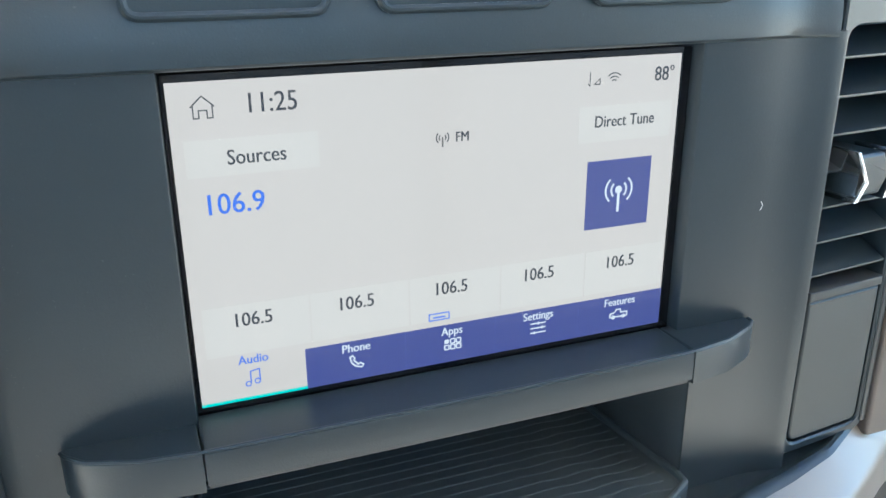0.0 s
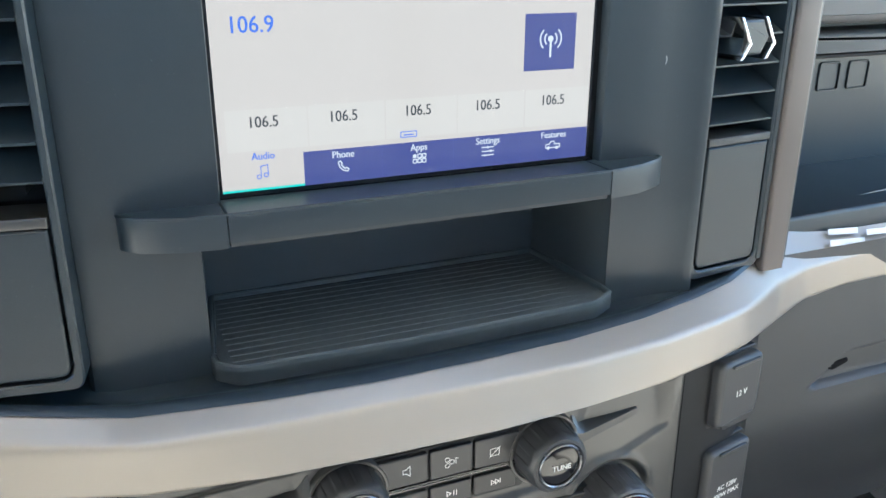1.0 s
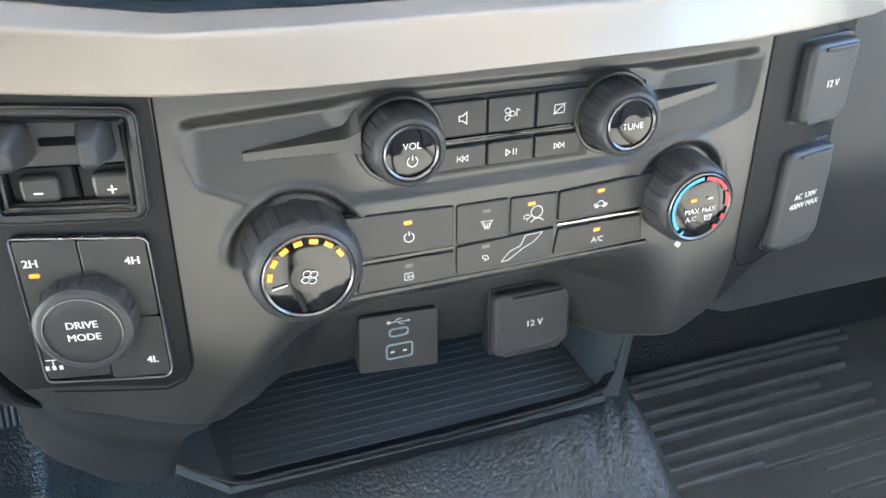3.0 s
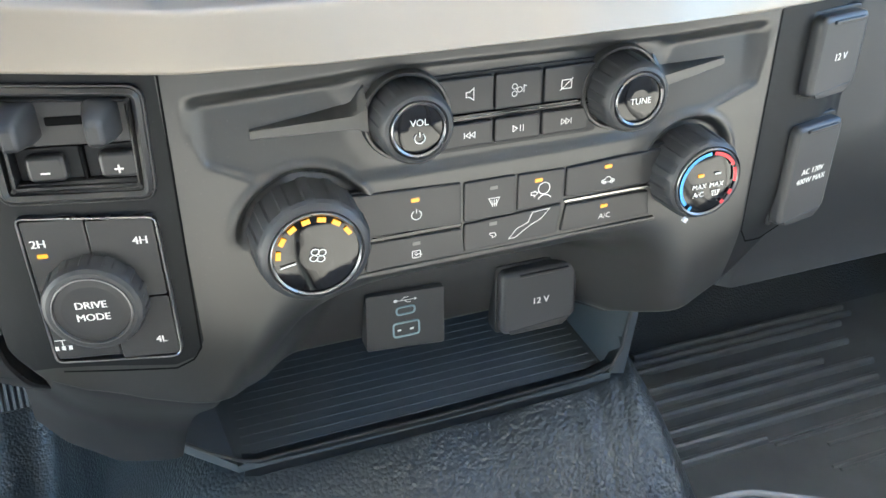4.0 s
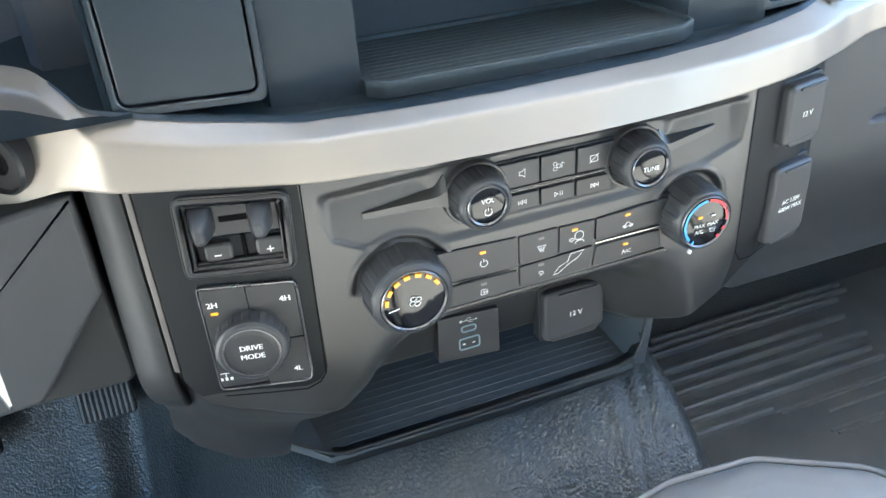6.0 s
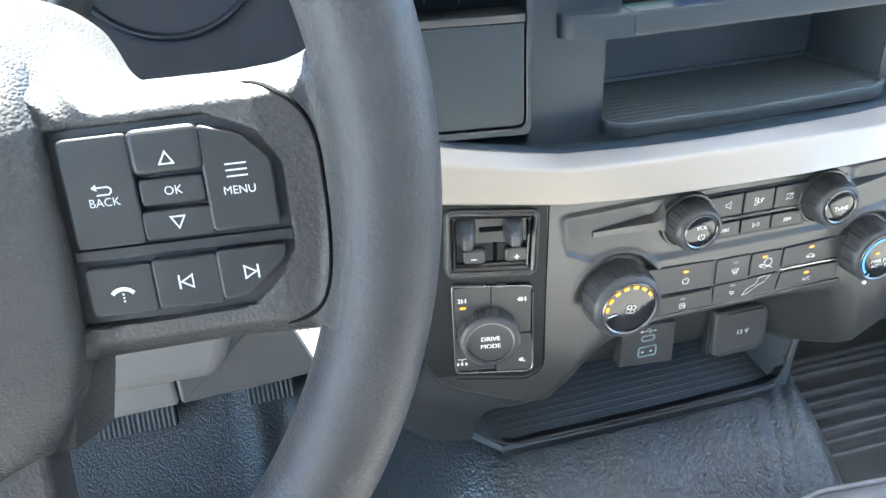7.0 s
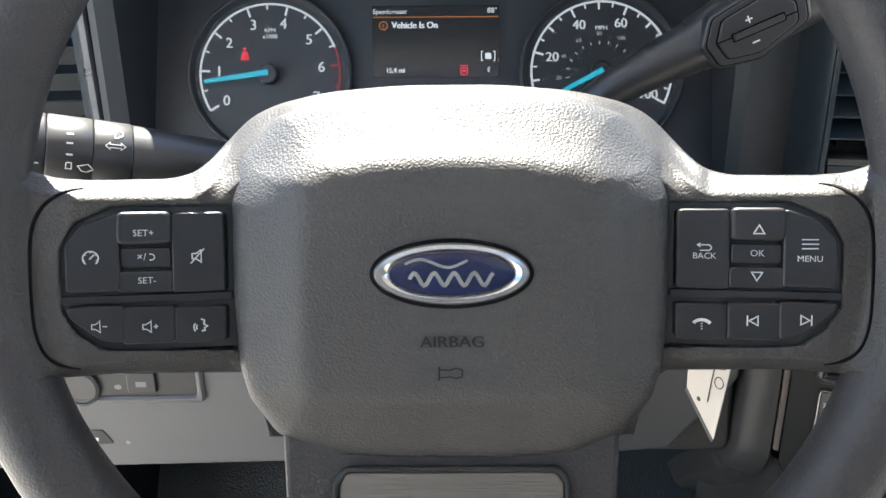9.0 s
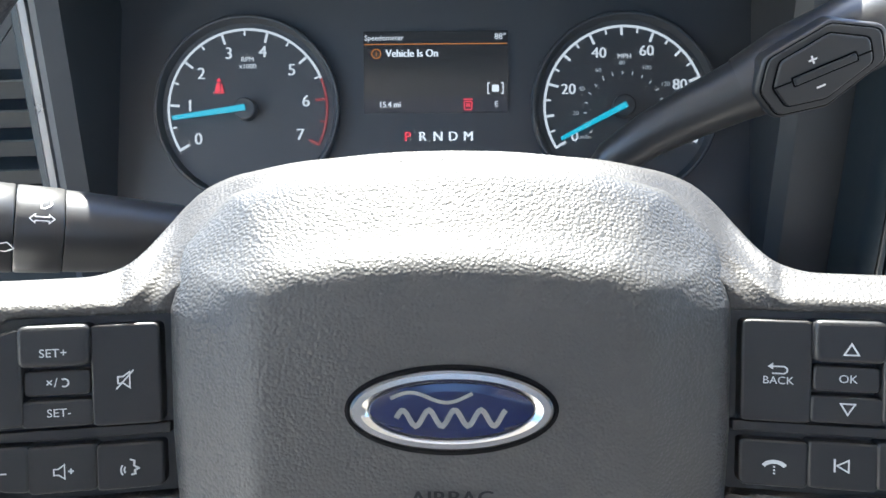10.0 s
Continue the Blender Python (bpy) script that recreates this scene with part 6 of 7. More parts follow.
def dial(cx, r, top, step, red_from, unit, needle_at, name, label, fine=2):
    """A round gauge: face, raised rim, scale arc, ticks, numerals and a blue needle."""
    g = part(name, lathe([(0.0660, -0.004), (0.0660, 0.0030), (0.0650, 0.0042), (0.0635, 0.0040), (0.0610, -0.0015), (0.0500, -0.0020), (0.02, -0.0020)], cx, 0.0, 96), DIAL, cluster, label)
    at = lambda v: 211.0 - 238.0 * v / top
    w = -0.0010
    bm = stroke(bmesh.new(), arc(cx, 0, r - 0.0006, at(0), at(red_from), 60), 0.0019, w)
    nt = int(round(top / step * fine))
    reds = stroke(bmesh.new(), arc(cx, 0, r - 0.0006, at(red_from), at(top), 24), 0.0015, w) if red_from < top else None
    for i in range(nt + 1):
        v = top * i / nt
        a = radians(at(v))
        ln = 0.0085 if i % fine == 0 else 0.0070 if i % 2 == 0 else 0.0050
        tgt = reds if (reds is not None and v > red_from) else bm
        stroke(tgt, [(cx + r * math.cos(a), r * math.sin(a)), (cx + (r - ln) * math.cos(a), (r - ln) * math.sin(a))], 0.0019 if ln > 0.006 else 0.0014, w)
        if i % fine == 0:
            rad = r - 0.0155
            part("numeral", lettering("%d" % round(v), 0.0118 if top < 20 else 0.0106, cx + rad * math.cos(a), rad * math.sin(a), w + 0.0002, bold=0.0006), MARK, g, "white numeral")
    part("scale", bm, MARK, g, "white scale")
    if reds is not None:
        part("red_zone", reds, REDMARK, g, "red zone of the scale")
    a = radians(needle_at)
    d, e = Vector((math.cos(a), math.sin(a))), Vector((-math.sin(a), math.cos(a)))
    c = Vector((cx, 0))
    part("needle", slab([tuple(c + e * 0.0021), tuple(c - e * 0.0021), tuple(c + d * 0.0515 - e * 0.0013), tuple(c + d * 0.0515 + e * 0.0013)], 0.006, 0.0084), NEEDLE, g, "blue needle")
    part("needle_hub", lathe([(0.0082, -0.0015), (0.0078, 0.0060), (0.0068, 0.0068), (0.003, 0.0070)], cx - 0.0010, -0.0006, 40), DIAL, g)
    for i, t in enumerate(unit):
        part("unit", lettering(t, 0.0050, cx, 0.0350 - 0.0048 * i, w + 0.0002, bold=0.0002), MARK, g)
    return g


tach = dial(-0.1335, 0.0570, 7.0, 1.0, 5.55, ["RPM", "x1000"], 188.0, "tachometer", "engine speed dial with a red zone")
speed = dial(0.1335, 0.0570, 100.0, 20.0, 100.0, ["MPH"], 207.5, "speedometer", "road speed dial", 4)
FAINT = glowing("dial_faint", (0.36, 0.38, 0.40), 0.75, 0.5)
tick = bmesh.new()
for v in range(0, 161, 10):
    a = radians(211.0 - 238.0 * v / 160.9)
    if v % 20 == 0:
        part("numeral", lettering("%d" % v if v else "km/h", 0.0046, 0.1335 + 0.0345 * math.cos(a), 0.0345 * math.sin(a) - 0.004, -0.0008, bold=0.0002), FAINT, speed, "small grey numeral")
    stroke(tick, [(0.1335 + 0.0290 * math.cos(a), 0.0290 * math.sin(a) - 0.004), (0.1335 + 0.0262 * math.cos(a), 0.0262 * math.sin(a) - 0.004)], 0.0011, -0.0010)
part("inner_scale", tick, FAINT, speed, "small grey scale")
bm = bmesh.new()
patch(bm, oval(-0.1540, 0.0205, 0.0014, n=12), -0.0008)
patch(bm, rpoly([(-0.1570, 0.0122), (-0.1532, 0.0122), (-0.1532, 0.0186), (-0.1556, 0.0186)], 0.0008), -0.0008)
patch(bm, rpoly([(-0.1526, 0.0122), (-0.1505, 0.0122), (-0.1516, 0.0180), (-0.1526, 0.0180)], 0.0006), -0.0008)
stroke(bm, [(-0.1578, 0.0116), (-0.1498, 0.0116)], 0.0008, -0.0008)
part("belt_light", bm, WARN, tach, "red belt warning light")
lcd = part("display", slab(rect(-0.0510, -0.0035, 0.0515, 0.0545, 0.001), -0.006, -0.0022), LCD, cluster, "small dark display")
LW = -0.0020
part("display_bar", slab(rect(-0.0505, -0.0030, 0.0510, 0.0075), LW - 0.001, LW), LCDBAR, lcd)
part("display_line", stroke(bmesh.new(), [(-0.0505, 0.0452), (0.0510, 0.0452)], 0.0007, LW), ORANGE, lcd)
part("display_text", lettering("Speedometer", 0.0056, -0.0505, 0.0496, LW + 0.0002, align="LEFT", squeeze=0.92), LCDTEXT, lcd)
part("display_text", lettering("88\u00b0", 0.0060, 0.0460, 0.0500, LW + 0.0002), LCDTEXT, lcd)
part("display_text", lettering("Vehicle Is On", 0.0076, -0.0355, 0.0385, LW + 0.0002, align="LEFT", squeeze=0.90, bold=0.0006), LCDTEXT, lcd)
part("display_text", lettering("15.4 mi", 0.0058, -0.0405, 0.0022, LW + 0.0002, align="LEFT", squeeze=0.9, bold=0.0004), LCDTEXT, lcd)
part("display_text", lettering("E", 0.0056, 0.0430, 0.0022, LW + 0.0002), LCDTEXT, lcd)
bm = bmesh.new()
stroke(bm, oval(-0.0420, 0.0385, 0.0032, n=20), 0.0008, LW, True)
stroke(bm, [(-0.0420, 0.0399), (-0.0420, 0.0369)], 0.0008, LW)
part("display_sign", bm, ORANGE, lcd)
bm = bmesh.new()
for d in (-1, 1):
    stroke(bm, [(0.0425 + d * 0.0040, 0.0098), (0.0425 + d * 0.0054, 0.0098), (0.0425 + d * 0.0054, 0.0172), (0.0425 + d * 0.0040, 0.0172)], 0.0008, LW)
patch(bm, rect(0.0400, 0.0110, 0.0450, 0.0160, 0.001), LW + 0.0001)
part("display_sign", bm, LCDTEXT, lcd)
bm = stroke(bmesh.new(), rpoly([(0.0205, -0.0015), (0.0255, -0.0015), (0.0258, 0.0042), (0.0202, 0.0042)], 0.001), 0.0010, LW, True)
stroke(bm, [(0.0195, 0.0058), (0.0262, 0.0058)], 0.0010, LW)
patch(bm, rect(0.0215, 0.0005, 0.0245, 0.0028), LW + 0.0001)
part("display_sign", bm, WARN, lcd)
for t, x, mat in (("P", -0.0205, WARN), ("R", -0.0098, LCDTEXT), ("N", 0.0012, LCDTEXT), ("D", 0.0120, LCDTEXT), ("M", 0.0228, LCDTEXT)):
    part("gear_letter", lettering(t, 0.0094, x, -0.0204, -0.0036, bold=0.0006), mat, cluster, "red gear letter" if t == "P" else "white gear letter")

binnacle = thing("binnacle", "dark plastic binnacle with an unseen hood added for shade", "binnacle", pose(-0.34, 0.36, 0.66))
part("cheek", plan([(-0.1240, 0.430), (-0.1265, 0.345), (-0.1200, 0.334), (-0.1050, 0.330), (-0.0800, 0.331), (-0.0740, 0.430)], 0.655, 0.905), LOWER, binnacle, "grey cheek beside the dials", W_)
part("cheek", plan([(-0.6000, 0.430), (-0.6000, 0.352), (-0.5920, 0.344), (-0.5800, 0.350), (-0.5720, 0.430)], 0.655, 0.905), DIAL, binnacle, "", W_)
part("deck", grid(40, 12, lambda s, t: (-0.590 + 0.51 * s, 0.262 + 0.135 * t, 0.672 + 0.012 * smooth(0.5, 1, t) + 0.02 * smooth(0.75, 1.0, s) * t)), SLATE, binnacle, "", W_)
# Unseen, added as a sun blocker: its edge shades the stalk's right end.
part("hood", slab(rpoly([(-0.600, 0.50), (-0.560, 0.300), (-0.500, 0.235), (-0.180, 0.235), (-0.110, 0.300), (-0.080, 0.50)], 0.03), 0.912, 0.936, 0.008), BLACK, binnacle, "", W_)


# ---- column, stalks ----
column = thing("steering_column", "dark plastic steering column shroud", "steering column", pose(-0.338, 0.25, 0.69))
part("shroud", loops(bmesh.new(), [[(-0.338 + a * k, y, z + b * k) for a, b in rpoly([(-0.062, -0.045), (0.062, -0.045), (0.070, 0.010), (0.045, 0.048), (-0.045, 0.048), (-0.070, 0.010)], 0.012)] for y, z, k in ((0.080, 0.742, 0.85), (0.115, 0.733, 1.0), (0.260, 0.690, 1.0), (0.480, 0.62, 0.9))]), BLACK, column, "", W_)


def stalk_left():
    st = thing("light_stalk", "black column stalk with white marks and a sunlit tip", "stalk", pose(-0.50, 0.185, 0.775))
    a, b = Vector((-0.405, 0.228, 0.7420)), Vector((-0.590, 0.1430, 0.7870))
    d = (b - a)
    L = d.length
    at = lambda t: tuple(a + d * t)
    part("arm", tube([at(t) for t in (0, 0.15, 0.35, 0.55, 0.6)], [0.0095, 0.0118, 0.0160, 0.0186, 0.0190], 36), BUTTON, st, "", W_)
    part("collar", tube([at(t) for t in (0.602, 0.606, 0.69, 0.695)], [0.0190, 0.0195, 0.0200, 0.0196], 36), BUTTON, st, "", W_)
    part("turn_ring", tube([at(t) for t in (0.698, 0.702, 0.800, 0.805)], [0.0196, 0.0201, 0.0205, 0.0200], 36), BUTTON, st, "", W_)
    part("tip", tube([at(t) for t in (0.808, 0.813, 0.955, 0.985, 1.0)], [0.0200, 0.0205, 0.0205, 0.0185, 0.0140], 36), BUTTON, st, "", W_)
    # marks lie on the side towards the driver
    t0 = d.normalized()
    nrm = Vector((-0.12, -0.85, 0.52))
    nrm = (nrm - t0 * nrm.dot(t0)).normalized()
    up = t0.cross(nrm)
    up = up if up.z > 0 else -up

    def place(bm, t, h, r):
        """Bends a flat mark round the stalk at t along it, h up from its middle line."""
        for v in bm.verts:
            q = a + d * t - t0 * v.co.x
            ang = (v.co.y + h) / r
            v.co = q + (nrm * math.cos(ang) + up * math.sin(ang)) * r
        return bm

    rr = 0.0208
    part("mark", place(stroke(bmesh.new(), [(-0.0012, 0.0018), (0.0012, 0.0018), (0.0014, -0.0016), (-0.0014, -0.0016)], 0.0005, 0, True), 0.752, -0.0125, rr), INK, st, "white mark", W_)
    for h in (-0.0065, -0.0005, 0.0048):
        part("mark", place(patch(bmesh.new(), rect(-0.0016, -0.0005, 0.0016, 0.0005), 0), 0.752, h, rr), INK, st, "white mark", W_)
    part("mark", place(patch(bmesh.new(), rect(-0.0022, -0.0004, 0.0022, 0.0004), 0), 0.83, -0.0125, rr + 0.0002), INK, st, "white mark", W_)
    part("mark", place(stroke(bmesh.new(), [(-0.0040, 0.0008), (0.0010, 0.0022), (0.0036, -0.0006), (0.0004, -0.0022), (-0.0020, -0.0018)], 0.0005, 0, True), 0.712, -0.0130, rr), INK, st, "white mark", W_)
    part("mark", place(stroke(bmesh.new(), [(-0.0050, 0), (-0.0028, 0.0020), (-0.0028, 0.0009), (0.0028, 0.0009), (0.0028, 0.0020), (0.0050, 0), (0.0028, -0.0020), (0.0028, -0.0009), (-0.0028, -0.0009), (-0.0028, -0.0020)], 0.0005, 0, True), 0.645, 0.0005, 0.0200), INK, st, "white mark", W_)
    part("mark", place(stroke(bmesh.new(), [(-0.0005, 0.0030), (0.0015, 0.0030), (0.0035, 0.0010), (0.0035, -0.0012), (0.0010, -0.0030), (-0.0005, -0.0030)], 0.0005, 0, True), 0.645, 0.0085, 0.0200), INK, st, "white mark", W_)


stalk_left()


def stalk_right():
    st = thing("shift_stalk", "dark grey column shift stalk with a plus and minus rocker", "stalk", pose(-0.19, 0.235, 0.81))
    path = [(-0.268, 0.262, 0.732), (-0.261, 0.255, 0.761), (-0.250, 0.249, 0.783), (-0.233, 0.245, 0.797), (-0.211, 0.241, 0.810), (-0.191, 0.237, 0.8210)]
    part("arm", tube(path, [0.0100, 0.0105, 0.0110, 0.0120, 0.0138, 0.0156], 32), BUTTON, st, "", W_)
    head = [(-0.1905, 0.237, 0.8213), (-0.1898, 0.2368, 0.8217), (-0.170, 0.2355, 0.8335), (-0.145, 0.2345, 0.8450), (-0.122, 0.233, 0.8550), (-0.110, 0.232, 0.8590)]
    part("head", tube(head, [0.0158, 0.0164, 0.0190, 0.0202, 0.0182, 0.0120], 32), BUTTON, st, "", W_)
    hm = Matrix.Translation((-0.1625, 0.2135, 0.8345)) @ Matrix.Scale(0.91, 4) @ Matrix(((0.915, -0.405, -0.02, 0), (-0.06, -0.04, -0.99, 0), (0.40, 0.91, -0.05, 0), (0, 0, 0, 1))).to_quaternion().to_matrix().to_4x4()
    hexa = [(-0.0335, 0.0010), (-0.0245, 0.0165), (0.0100, 0.0215), (0.0330, 0.0080), (0.0310, -0.0090), (-0.0030, -0.0200), (-0.0290, -0.0150)]
    shape = lambda k, r: rpoly([(x * k, y * k) for x, y in hexa], r, 6)
    part("pad_base", slab(shape(1.06, 0.007), -0.012, -0.0004, 0.002), BUTTON, st, "", hm)
    part("pad_gap", slab(shape(0.99, 0.0065), -0.010, 0.0000), VOID, st, "", hm)
    part("pad_rim", slab(shape(0.96, 0.0062), -0.010, 0.0006, 0.0006), BUTTON, st, "", hm)
    part("rocker_gap", slab(shape(0.80, 0.0050), -0.010, 0.0008), VOID, st, "", hm)
    part("rocker", slab(shape(0.765, 0.0048), -0.010, 0.0020, 0.0010), BUTTON, st, "plus and minus rocker", hm)
    part("rocker_groove", stroke(bmesh.new(), [(-0.0262, 0.0008), (0.0248, -0.0006)], 0.0010, 0.0020), VOID, st, "", hm)
    part("bar_gap", slab(rect(-0.0165, -0.0030, 0.0175, 0.0028, 0.0010), 0.0008, 0.0022), VOID, st, "", hm)
    part("rocker_bar", slab(rect(-0.0155, -0.0020, 0.0165, 0.0018, 0.0008), 0.0008, 0.0034, 0.0006), BUTTON, st, "", hm)
    bm = bmesh.new()
    stroke(bm, [(-0.0060, 0.0072), (-0.0016, 0.0072)], 0.0010, 0.0022)
    stroke(bm, [(-0.0038, 0.0050), (-0.0038, 0.0094)], 0.0010, 0.0022)
    part("sign", bm, INK, st, "white plus", hm)
    part("sign", stroke(bmesh.new(), [(-0.0058, -0.0078), (-0.0012, -0.0078)], 0.0010, 0.0022), INK, st, "white minus", hm)


stalk_right()

# ---- driver's side: knee panel, pedals, tag, side vent ----
knee = thing("knee_panel", "pale grey plastic knee panel below the dashboard", "panel", pose(-0.42, 0.29, 0.52))
KO = rpoly([(-0.760, 0.4900), (-0.480, 0.4970), (-0.2560, 0.5035), (-0.2560, 0.660), (-0.760, 0.660)], [0.002, 0.01, 0.004, 0.002, 0.002])
KR = rpoly([(-0.2555, 0.5035), (-0.205, 0.5045), (-0.168, 0.5075), (-0.1195, 0.5700), (-0.1195, 0.631), (-0.2555, 0.612)], [0.004, 0.01, 0.010, 0.004, 0.002, 0.002])
part("panel", slab(KO, -0.32, -0.2800, 0.003), KNEE, knee, "", D)
part("corner_panel", slab(rpoly([(-0.230, 0.5010), (-0.150, 0.4990), (-0.1165, 0.4990), (-0.1195, 0.57), (-0.1195, 0.628), (-0.230, 0.612)], [0.002, 0.01, 0.010, 0.004, 0.002, 0.002]), -0.32, -0.2900, 0.003), CORNER, knee, "set-back corner of the panel", D)
# Same panel in a darker plastic: the shade right of the column is painted in.
part("panel", slab(KR, -0.32, -0.2800, 0.003), LOWER, knee, "right end of the panel, shade put into its colour", D)
part("column_cover", slab(rpoly([(-0.455, 0.534), (-0.260, 0.530), (-0.224, 0.5290), (-0.208, 0.565), (-0.208, 0.645), (-0.455, 0.645)], [0.02, 0.01, 0.016, 0.02, 0.002, 0.002]), -0.30, -0.2640, 0.012, 5), KNEE, knee, "rounded lower column cover", D)
part("return", slab([(-0.760, 0.4905), (-0.205, 0.5050), (-0.168, 0.5080), (-0.168, 0.5200), (-0.760, 0.5200)], -0.50, -0.32), BLACK, knee, "", D)
part("recess_rim", frame_slab(rpoly([(-0.665, 0.5520), (-0.5240, 0.5535), (-0.5260, 0.620), (-0.665, 0.620)], 0.005), rpoly([(-0.660, 0.5580), (-0.5300, 0.5590), (-0.5310, 0.615), (-0.660, 0.615)], 0.004), -0.30, -0.2760, 0.002), KNEE, knee, "", D)
part("switch_plate", slab(rpoly([(-0.661, 0.5575), (-0.5295, 0.5585), (-0.5305, 0.616), (-0.661, 0.616)], 0.004), -0.30, -0.2785, 0.001), BLACK, knee, "dark switch plate", D)
part("switch", slab(rect(-0.582, 0.5625, -0.560, 0.5800, 0.002), -0.285, -0.2755, 0.001), BLACK, knee, "", D)
part("switch_sign", patch(bmesh.new(), oval(-0.590, 0.5665, 0.0028, 0.0022, 12), -0.2783), DIM, knee, "", D)
part("switch_sign", patch(bmesh.new(), rect(-0.575, 0.5680, -0.567, 0.5725), -0.2752), DIM, knee, "", D)
part("switch_ring", lathe([(0.0150, -0.285), (0.0150, -0.2755), (0.0125, -0.2745), (0.0120, -0.2765)], -0.6180, 0.5665, 40), BUTTON, knee, "dark ring of the lamp switch", D)
part("latch", slab(rpoly([(-0.640, 0.5140), (-0.600, 0.5155), (-0.6080, 0.5280), (-0.640, 0.5275)], 0.002), -0.285, -0.2792, 0.0005), CORNER, knee, "recessed hood latch", D)
part("latch_sign", patch(bmesh.new(), rect(-0.628, 0.5185, -0.612, 0.5215), -0.2788), INK, knee, "", D)
part("screw", lathe([(0.0018, -0.281), (0.0016, -0.2793)], -0.5895, 0.5165, 14), SATIN, knee, "", D)
ign = thing("ignition_switch", "round black ignition switch in the silver trim end", "switch", pose(-0.1490, 0.2960, 0.6510, 92, 0, -42))
part("bezel", lathe([(0.0190, -0.012), (0.0190, 0.003), (0.0175, 0.0045), (0.0160, 0.002)], 0, 0, 48), BUTTON, ign)
part("barrel", lathe([(0.0155, -0.01), (0.0150, 0.0015), (0.008, 0.0020)], 0, 0, 40), GLOSS, ign)

tag = thing("paper_tag", "white paper tag with handwriting hanging below the column", "tag", pose(-0.1690, 0.2100, 0.6200, 90, 0, -55) @ Matrix.Diagonal((1.2, 1, 1, 1)))
part("sheet", slab([(-0.0140, 0.0500), (-0.0120, -0.0230), (0.0090, -0.0510), (0.0140, 0.0040), (0.0150, 0.0500)], -0.0006, 0.0006), PAPER, tag)
part("fold", slab([(-0.0122, -0.0230), (0.0090, -0.0512), (0.0080, -0.0540), (-0.0132, -0.0255)], -0.0006, 0.0006), LOWER, tag)
part("string", tube([(-0.169, 0.2100, 0.668), (-0.166, 0.245, 0.672), (-0.156, 0.285, 0.662), (-0.1500, 0.2975, 0.652)], [0.0007] * 4, 8), PAPER, tag, "thin string to the ignition switch", W_)
part("hole", patch(bmesh.new(), oval(-0.0030, -0.0270, 0.0014, 0.0018, 12), 0.0009), BLACK, tag)
bm = stroke(bmesh.new(), [(0.0030, -0.0260), (0.0040, -0.010), (0.0055, 0.006), (0.0060, 0.04)], 0.0009, 0.0009)
part("writing", bm, BLACK, tag)
bm = stroke(bmesh.new(), oval(0.0088, -0.0085, 0.0028, 0.0040, 14), 0.0007, 0.0009, True)
part("writing", bm, BLACK, tag)
for q in range(3):
    part("writing", stroke(bmesh.new(), [(0.0070, 0.0010 + 0.007 * q), (0.0118, 0.0030 + 0.007 * q)], 0.0008, 0.0009), BLACK, tag)


def pedal(name, label, x0, x1, z0, z1, y):
    p = thing(name, label, "pedal", pose((x0 + x1) / 2, y, (z0 + z1) / 2, 62, 0, 0), group="pedals")
    w, h = (x1 - x0) / 2, (z1 - z0) * 0.68
    part("pad", slab(rect(-w, -h, w, h, 0.006), -0.010, 0.0, 0.002), BLACK, p)
    for i in range(int(w * 2 / 0.0062)):
        x = -w + 0.005 + i * 0.0062
        part("rib", slab(rect(x - 0.0017, -h + 0.002, x + 0.0017, h - 0.002, 0.001), -0.001, 0.0030, 0.0008), MAT, p)
    part("arm", tube([(0, 0.0, -0.008), (0, 0.05, -0.03), (0.005, 0.22, -0.05), (0.005, 0.40, 0.0)], [0.009] * 4, 12), BLACK, p)
    return p


pedal("brake_pedal", "black ribbed brake pedal hanging in the footwell", -0.4350, -0.3330, 0.1460, 0.1900, 0.72)
pedal("gas_pedal", "black ribbed accelerator pedal in the footwell", -0.2440, -0.1790, 0.1520, 0.1900, 0.72)

sv = thing("air_vent", "slatted side air vent in a bright metal frame", "air vent", pose(-0.690, 0.372, 0.765, 84, 0, 6))
fr = rpoly([(-0.085, -0.080), (0.082, -0.080), (0.074, 0.115), (-0.085, 0.115)], 0.006)
part("frame", frame_slab(fr, inset(fr, 0.0085), -0.03, 0.006, 0.002), SATIN, sv, "bright metal frame")
part("duct", slab(inset(fr, 0.006), -0.06, -0.045), BLACK, sv)
inn = inset(fr, 0.0088)
part("inner_frame", frame_slab(inn, inset(inn, 0.006), -0.04, 0.0, 0.001), SLATE, sv)
for i in range(6):
    part("slat", loops(bmesh.new(), [[(x, -0.062 + 0.0205 * i + dz, w) for w, dz in ((-0.004, 0.0), (-0.003, 0.0016), (-0.024, 0.0080), (-0.025, 0.0064))] for x in (-0.074, 0.066)]), SLATE, sv)
part("end_cap", plan([(-0.760, 0.330), (-0.6000, 0.355), (-0.6000, 0.52), (-0.760, 0.52)], 0.60, 0.682), SLATE, dash, "", W_)
part("end_top", plan([(-0.800, 0.36), (-0.6000, 0.375), (-0.6000, 0.52), (-0.800, 0.52)], 0.884, 0.905), KNEE, dash, "", W_)

# ---- rubber mat on the passenger floor ----
mat = thing("floor_mat", "black ribbed rubber floor mat on the passenger side", "floor mat", pose(0.65, 0.45, 0.075))
part("sheet", slab(rpoly([(0.405, 0.05), (0.960, 0.05), (0.960, 0.66), (0.470, 0.665), (0.440, 0.60), (0.412, 0.45)], 0.02), 0.055, 0.0760, 0.002), MAT, mat, "", W_)
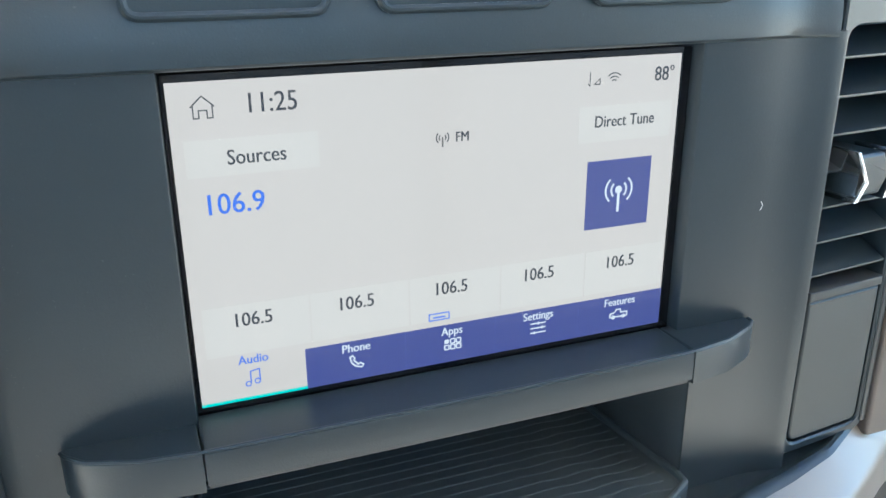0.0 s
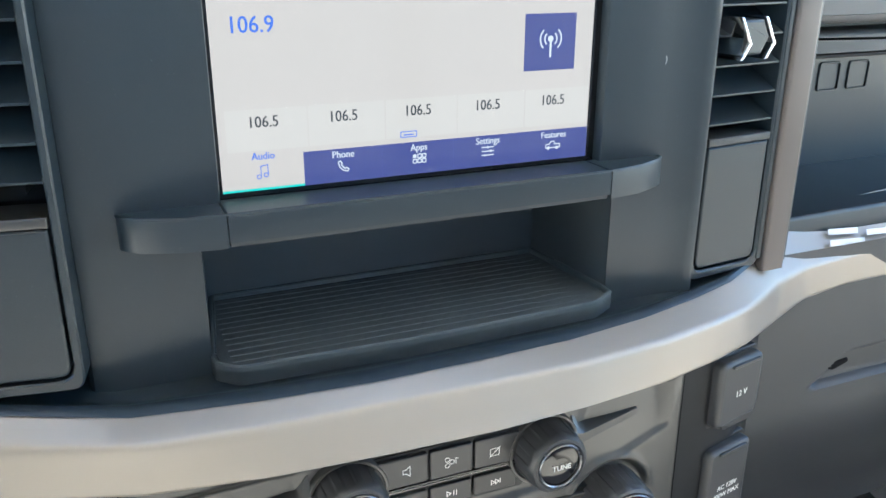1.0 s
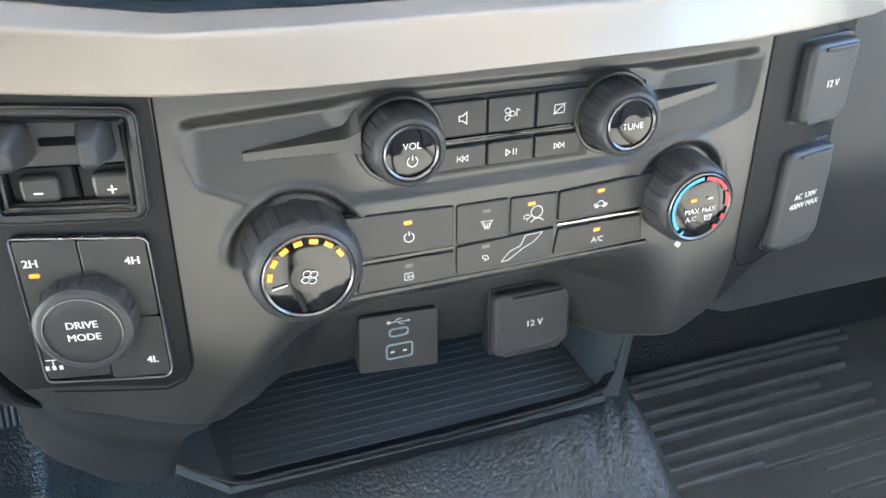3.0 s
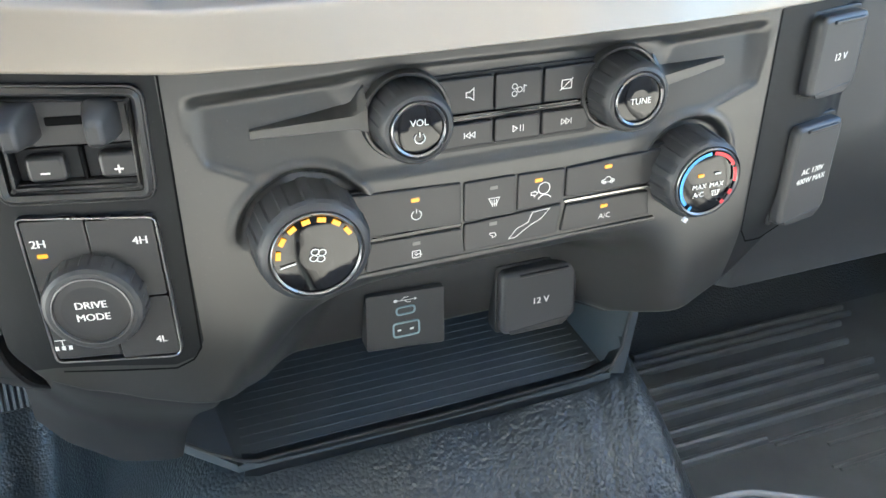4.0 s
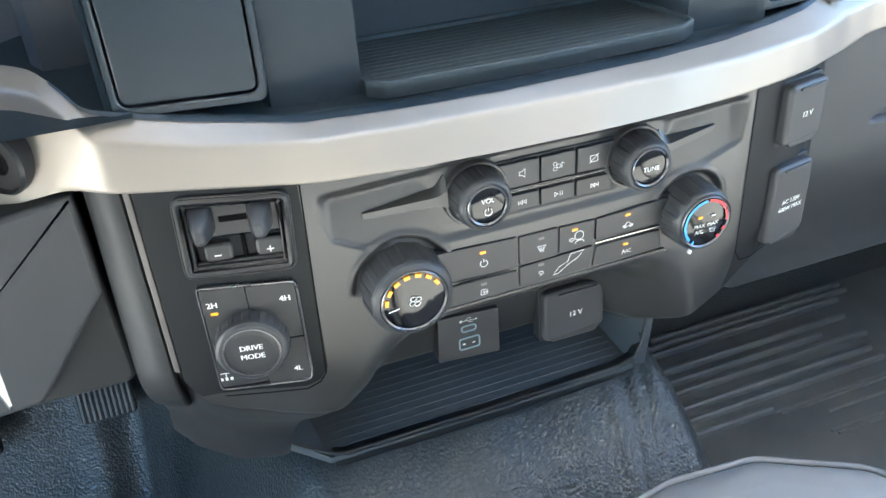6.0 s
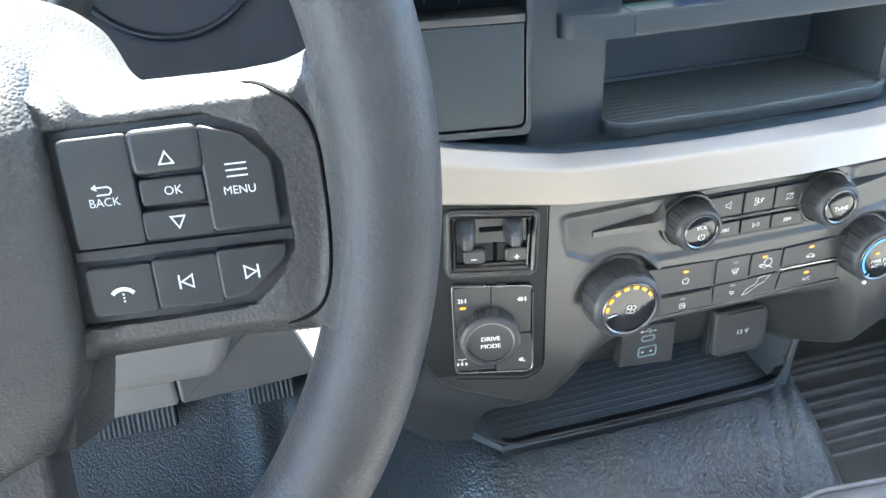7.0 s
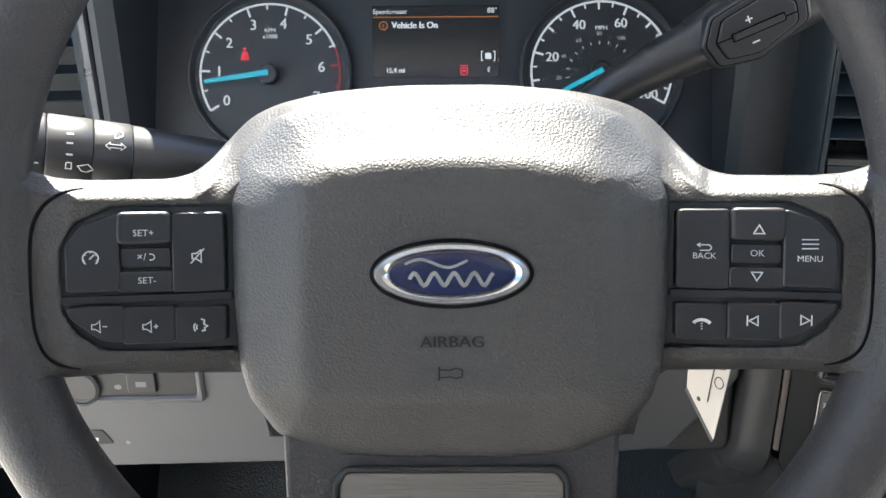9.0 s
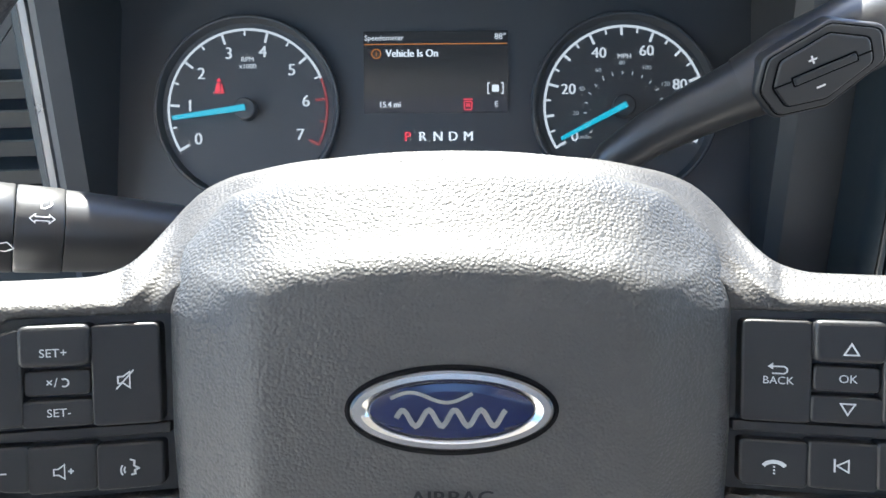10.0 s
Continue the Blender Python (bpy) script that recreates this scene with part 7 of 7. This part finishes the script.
part("toe_flap", loops(bmesh.new(), [[(0.455, 0.655, 0.074), (0.96, 0.655, 0.074), (0.96, 0.95, 0.30), (0.47, 0.95, 0.30)], [(0.455, 0.665, 0.066), (0.96, 0.665, 0.066), (0.96, 0.96, 0.29), (0.47, 0.96, 0.29)]]), MAT, mat, "", W_)
ribs = [(0.499, 0.6345, 0.83), (0.487, 0.6200, 0.83), (0.478, 0.6050, 0.80), (0.464, 0.5700, 0.78), (0.452, 0.5480, 0.72), (0.445, 0.5270, 0.78), (0.439, 0.4990, 0.76), (0.433, 0.4780, 0.76), (0.4287, 0.4550, 0.56), (0.560, 0.4500, 0.85), (0.565, 0.4440, 0.85), (0.62, 0.4240, 0.72), (0.76, 0.424, 0.86), (0.60, 0.395, 0.88), (0.605, 0.389, 0.88)]
for n, (x0, y, x1) in enumerate(ribs):
    q = 1.0 if n < 9 else 0.42
    part("rib", loops(bmesh.new(), [[(x, y - 0.0058 * q, 0.0752), (x, y - 0.0042 * q, 0.0762 + 0.0050 * q), (x, y - 0.0018 * q, 0.0762 + 0.0070 * q), (x, y + 0.0018 * q, 0.0762 + 0.0070 * q), (x, y + 0.0042 * q, 0.0762 + 0.0050 * q), (x, y + 0.0058 * q, 0.0752)] for x in (x0, x0 + 0.004, x1 - 0.004, x1)]), MAT, mat, "", W_)
# ---- bench seat ----
def cushion(outline, name, label, z0, z1):
    s = thing(name, label, "seat", pose(sum(p[0] for p in outline) / len(outline), -0.1, z0), group="bench seat")
    o = rpoly(outline, 0.05, 8)
    rings = [[(x, y, z0) for x, y in inset(o, 0.02)]]
    for t in range(7):
        a = math.pi / 2 * t / 6
        rings.append([(x, y, z1 - 0.045 + 0.045 * math.sin(a)) for x, y in inset(o, 0.045 * (1 - math.cos(a)))])
    part("cushion", loops(bmesh.new(), rings), CLOTH, s, "", W_)
    p = inset(o, 0.0110)
    part("piping", tube([(x, y, z1 - 0.0115) for x, y in p] + [(p[0][0], p[0][1], z1 - 0.0115)], [0.0022] * (len(p) + 1), 8, ends=False), CLOTH, s, "", W_)
    xs, ys = [q[0] for q in outline], [q[1] for q in outline]
    b = rpoly([(min(xs) + 0.01, -0.52), (max(xs) - 0.01, -0.52), (max(xs) - 0.01, -0.66), (min(xs) + 0.01, -0.66)], 0.03)
    part("backrest", slab(b, z0 + 0.05, 0.98, 0.04, 5), CLOTH, s, "", W_)
    part("base", slab(inset(o, 0.05), 0.005, z0 + 0.01), BLACK, s, "", W_)
    return s


cushion([(0.080, 0.160), (0.150, 0.2150), (0.225, 0.2290), (0.300, 0.2230), (0.375, 0.1790), (0.430, 0.100), (0.430, -0.52), (0.080, -0.52)], "middle_seat", "pale grey cloth middle seat cushion with a piped edge", 0.20, 0.342)
cushion([(0.450, 0.080), (0.930, 0.080), (0.930, -0.52), (0.450, -0.52)], "passenger_seat", "pale grey cloth passenger seat", 0.20, 0.360)
cushion([(-0.630, -0.020), (0.060, -0.020), (0.060, -0.52), (-0.630, -0.52)], "driver_seat", "pale grey cloth driver seat", 0.20, 0.360)
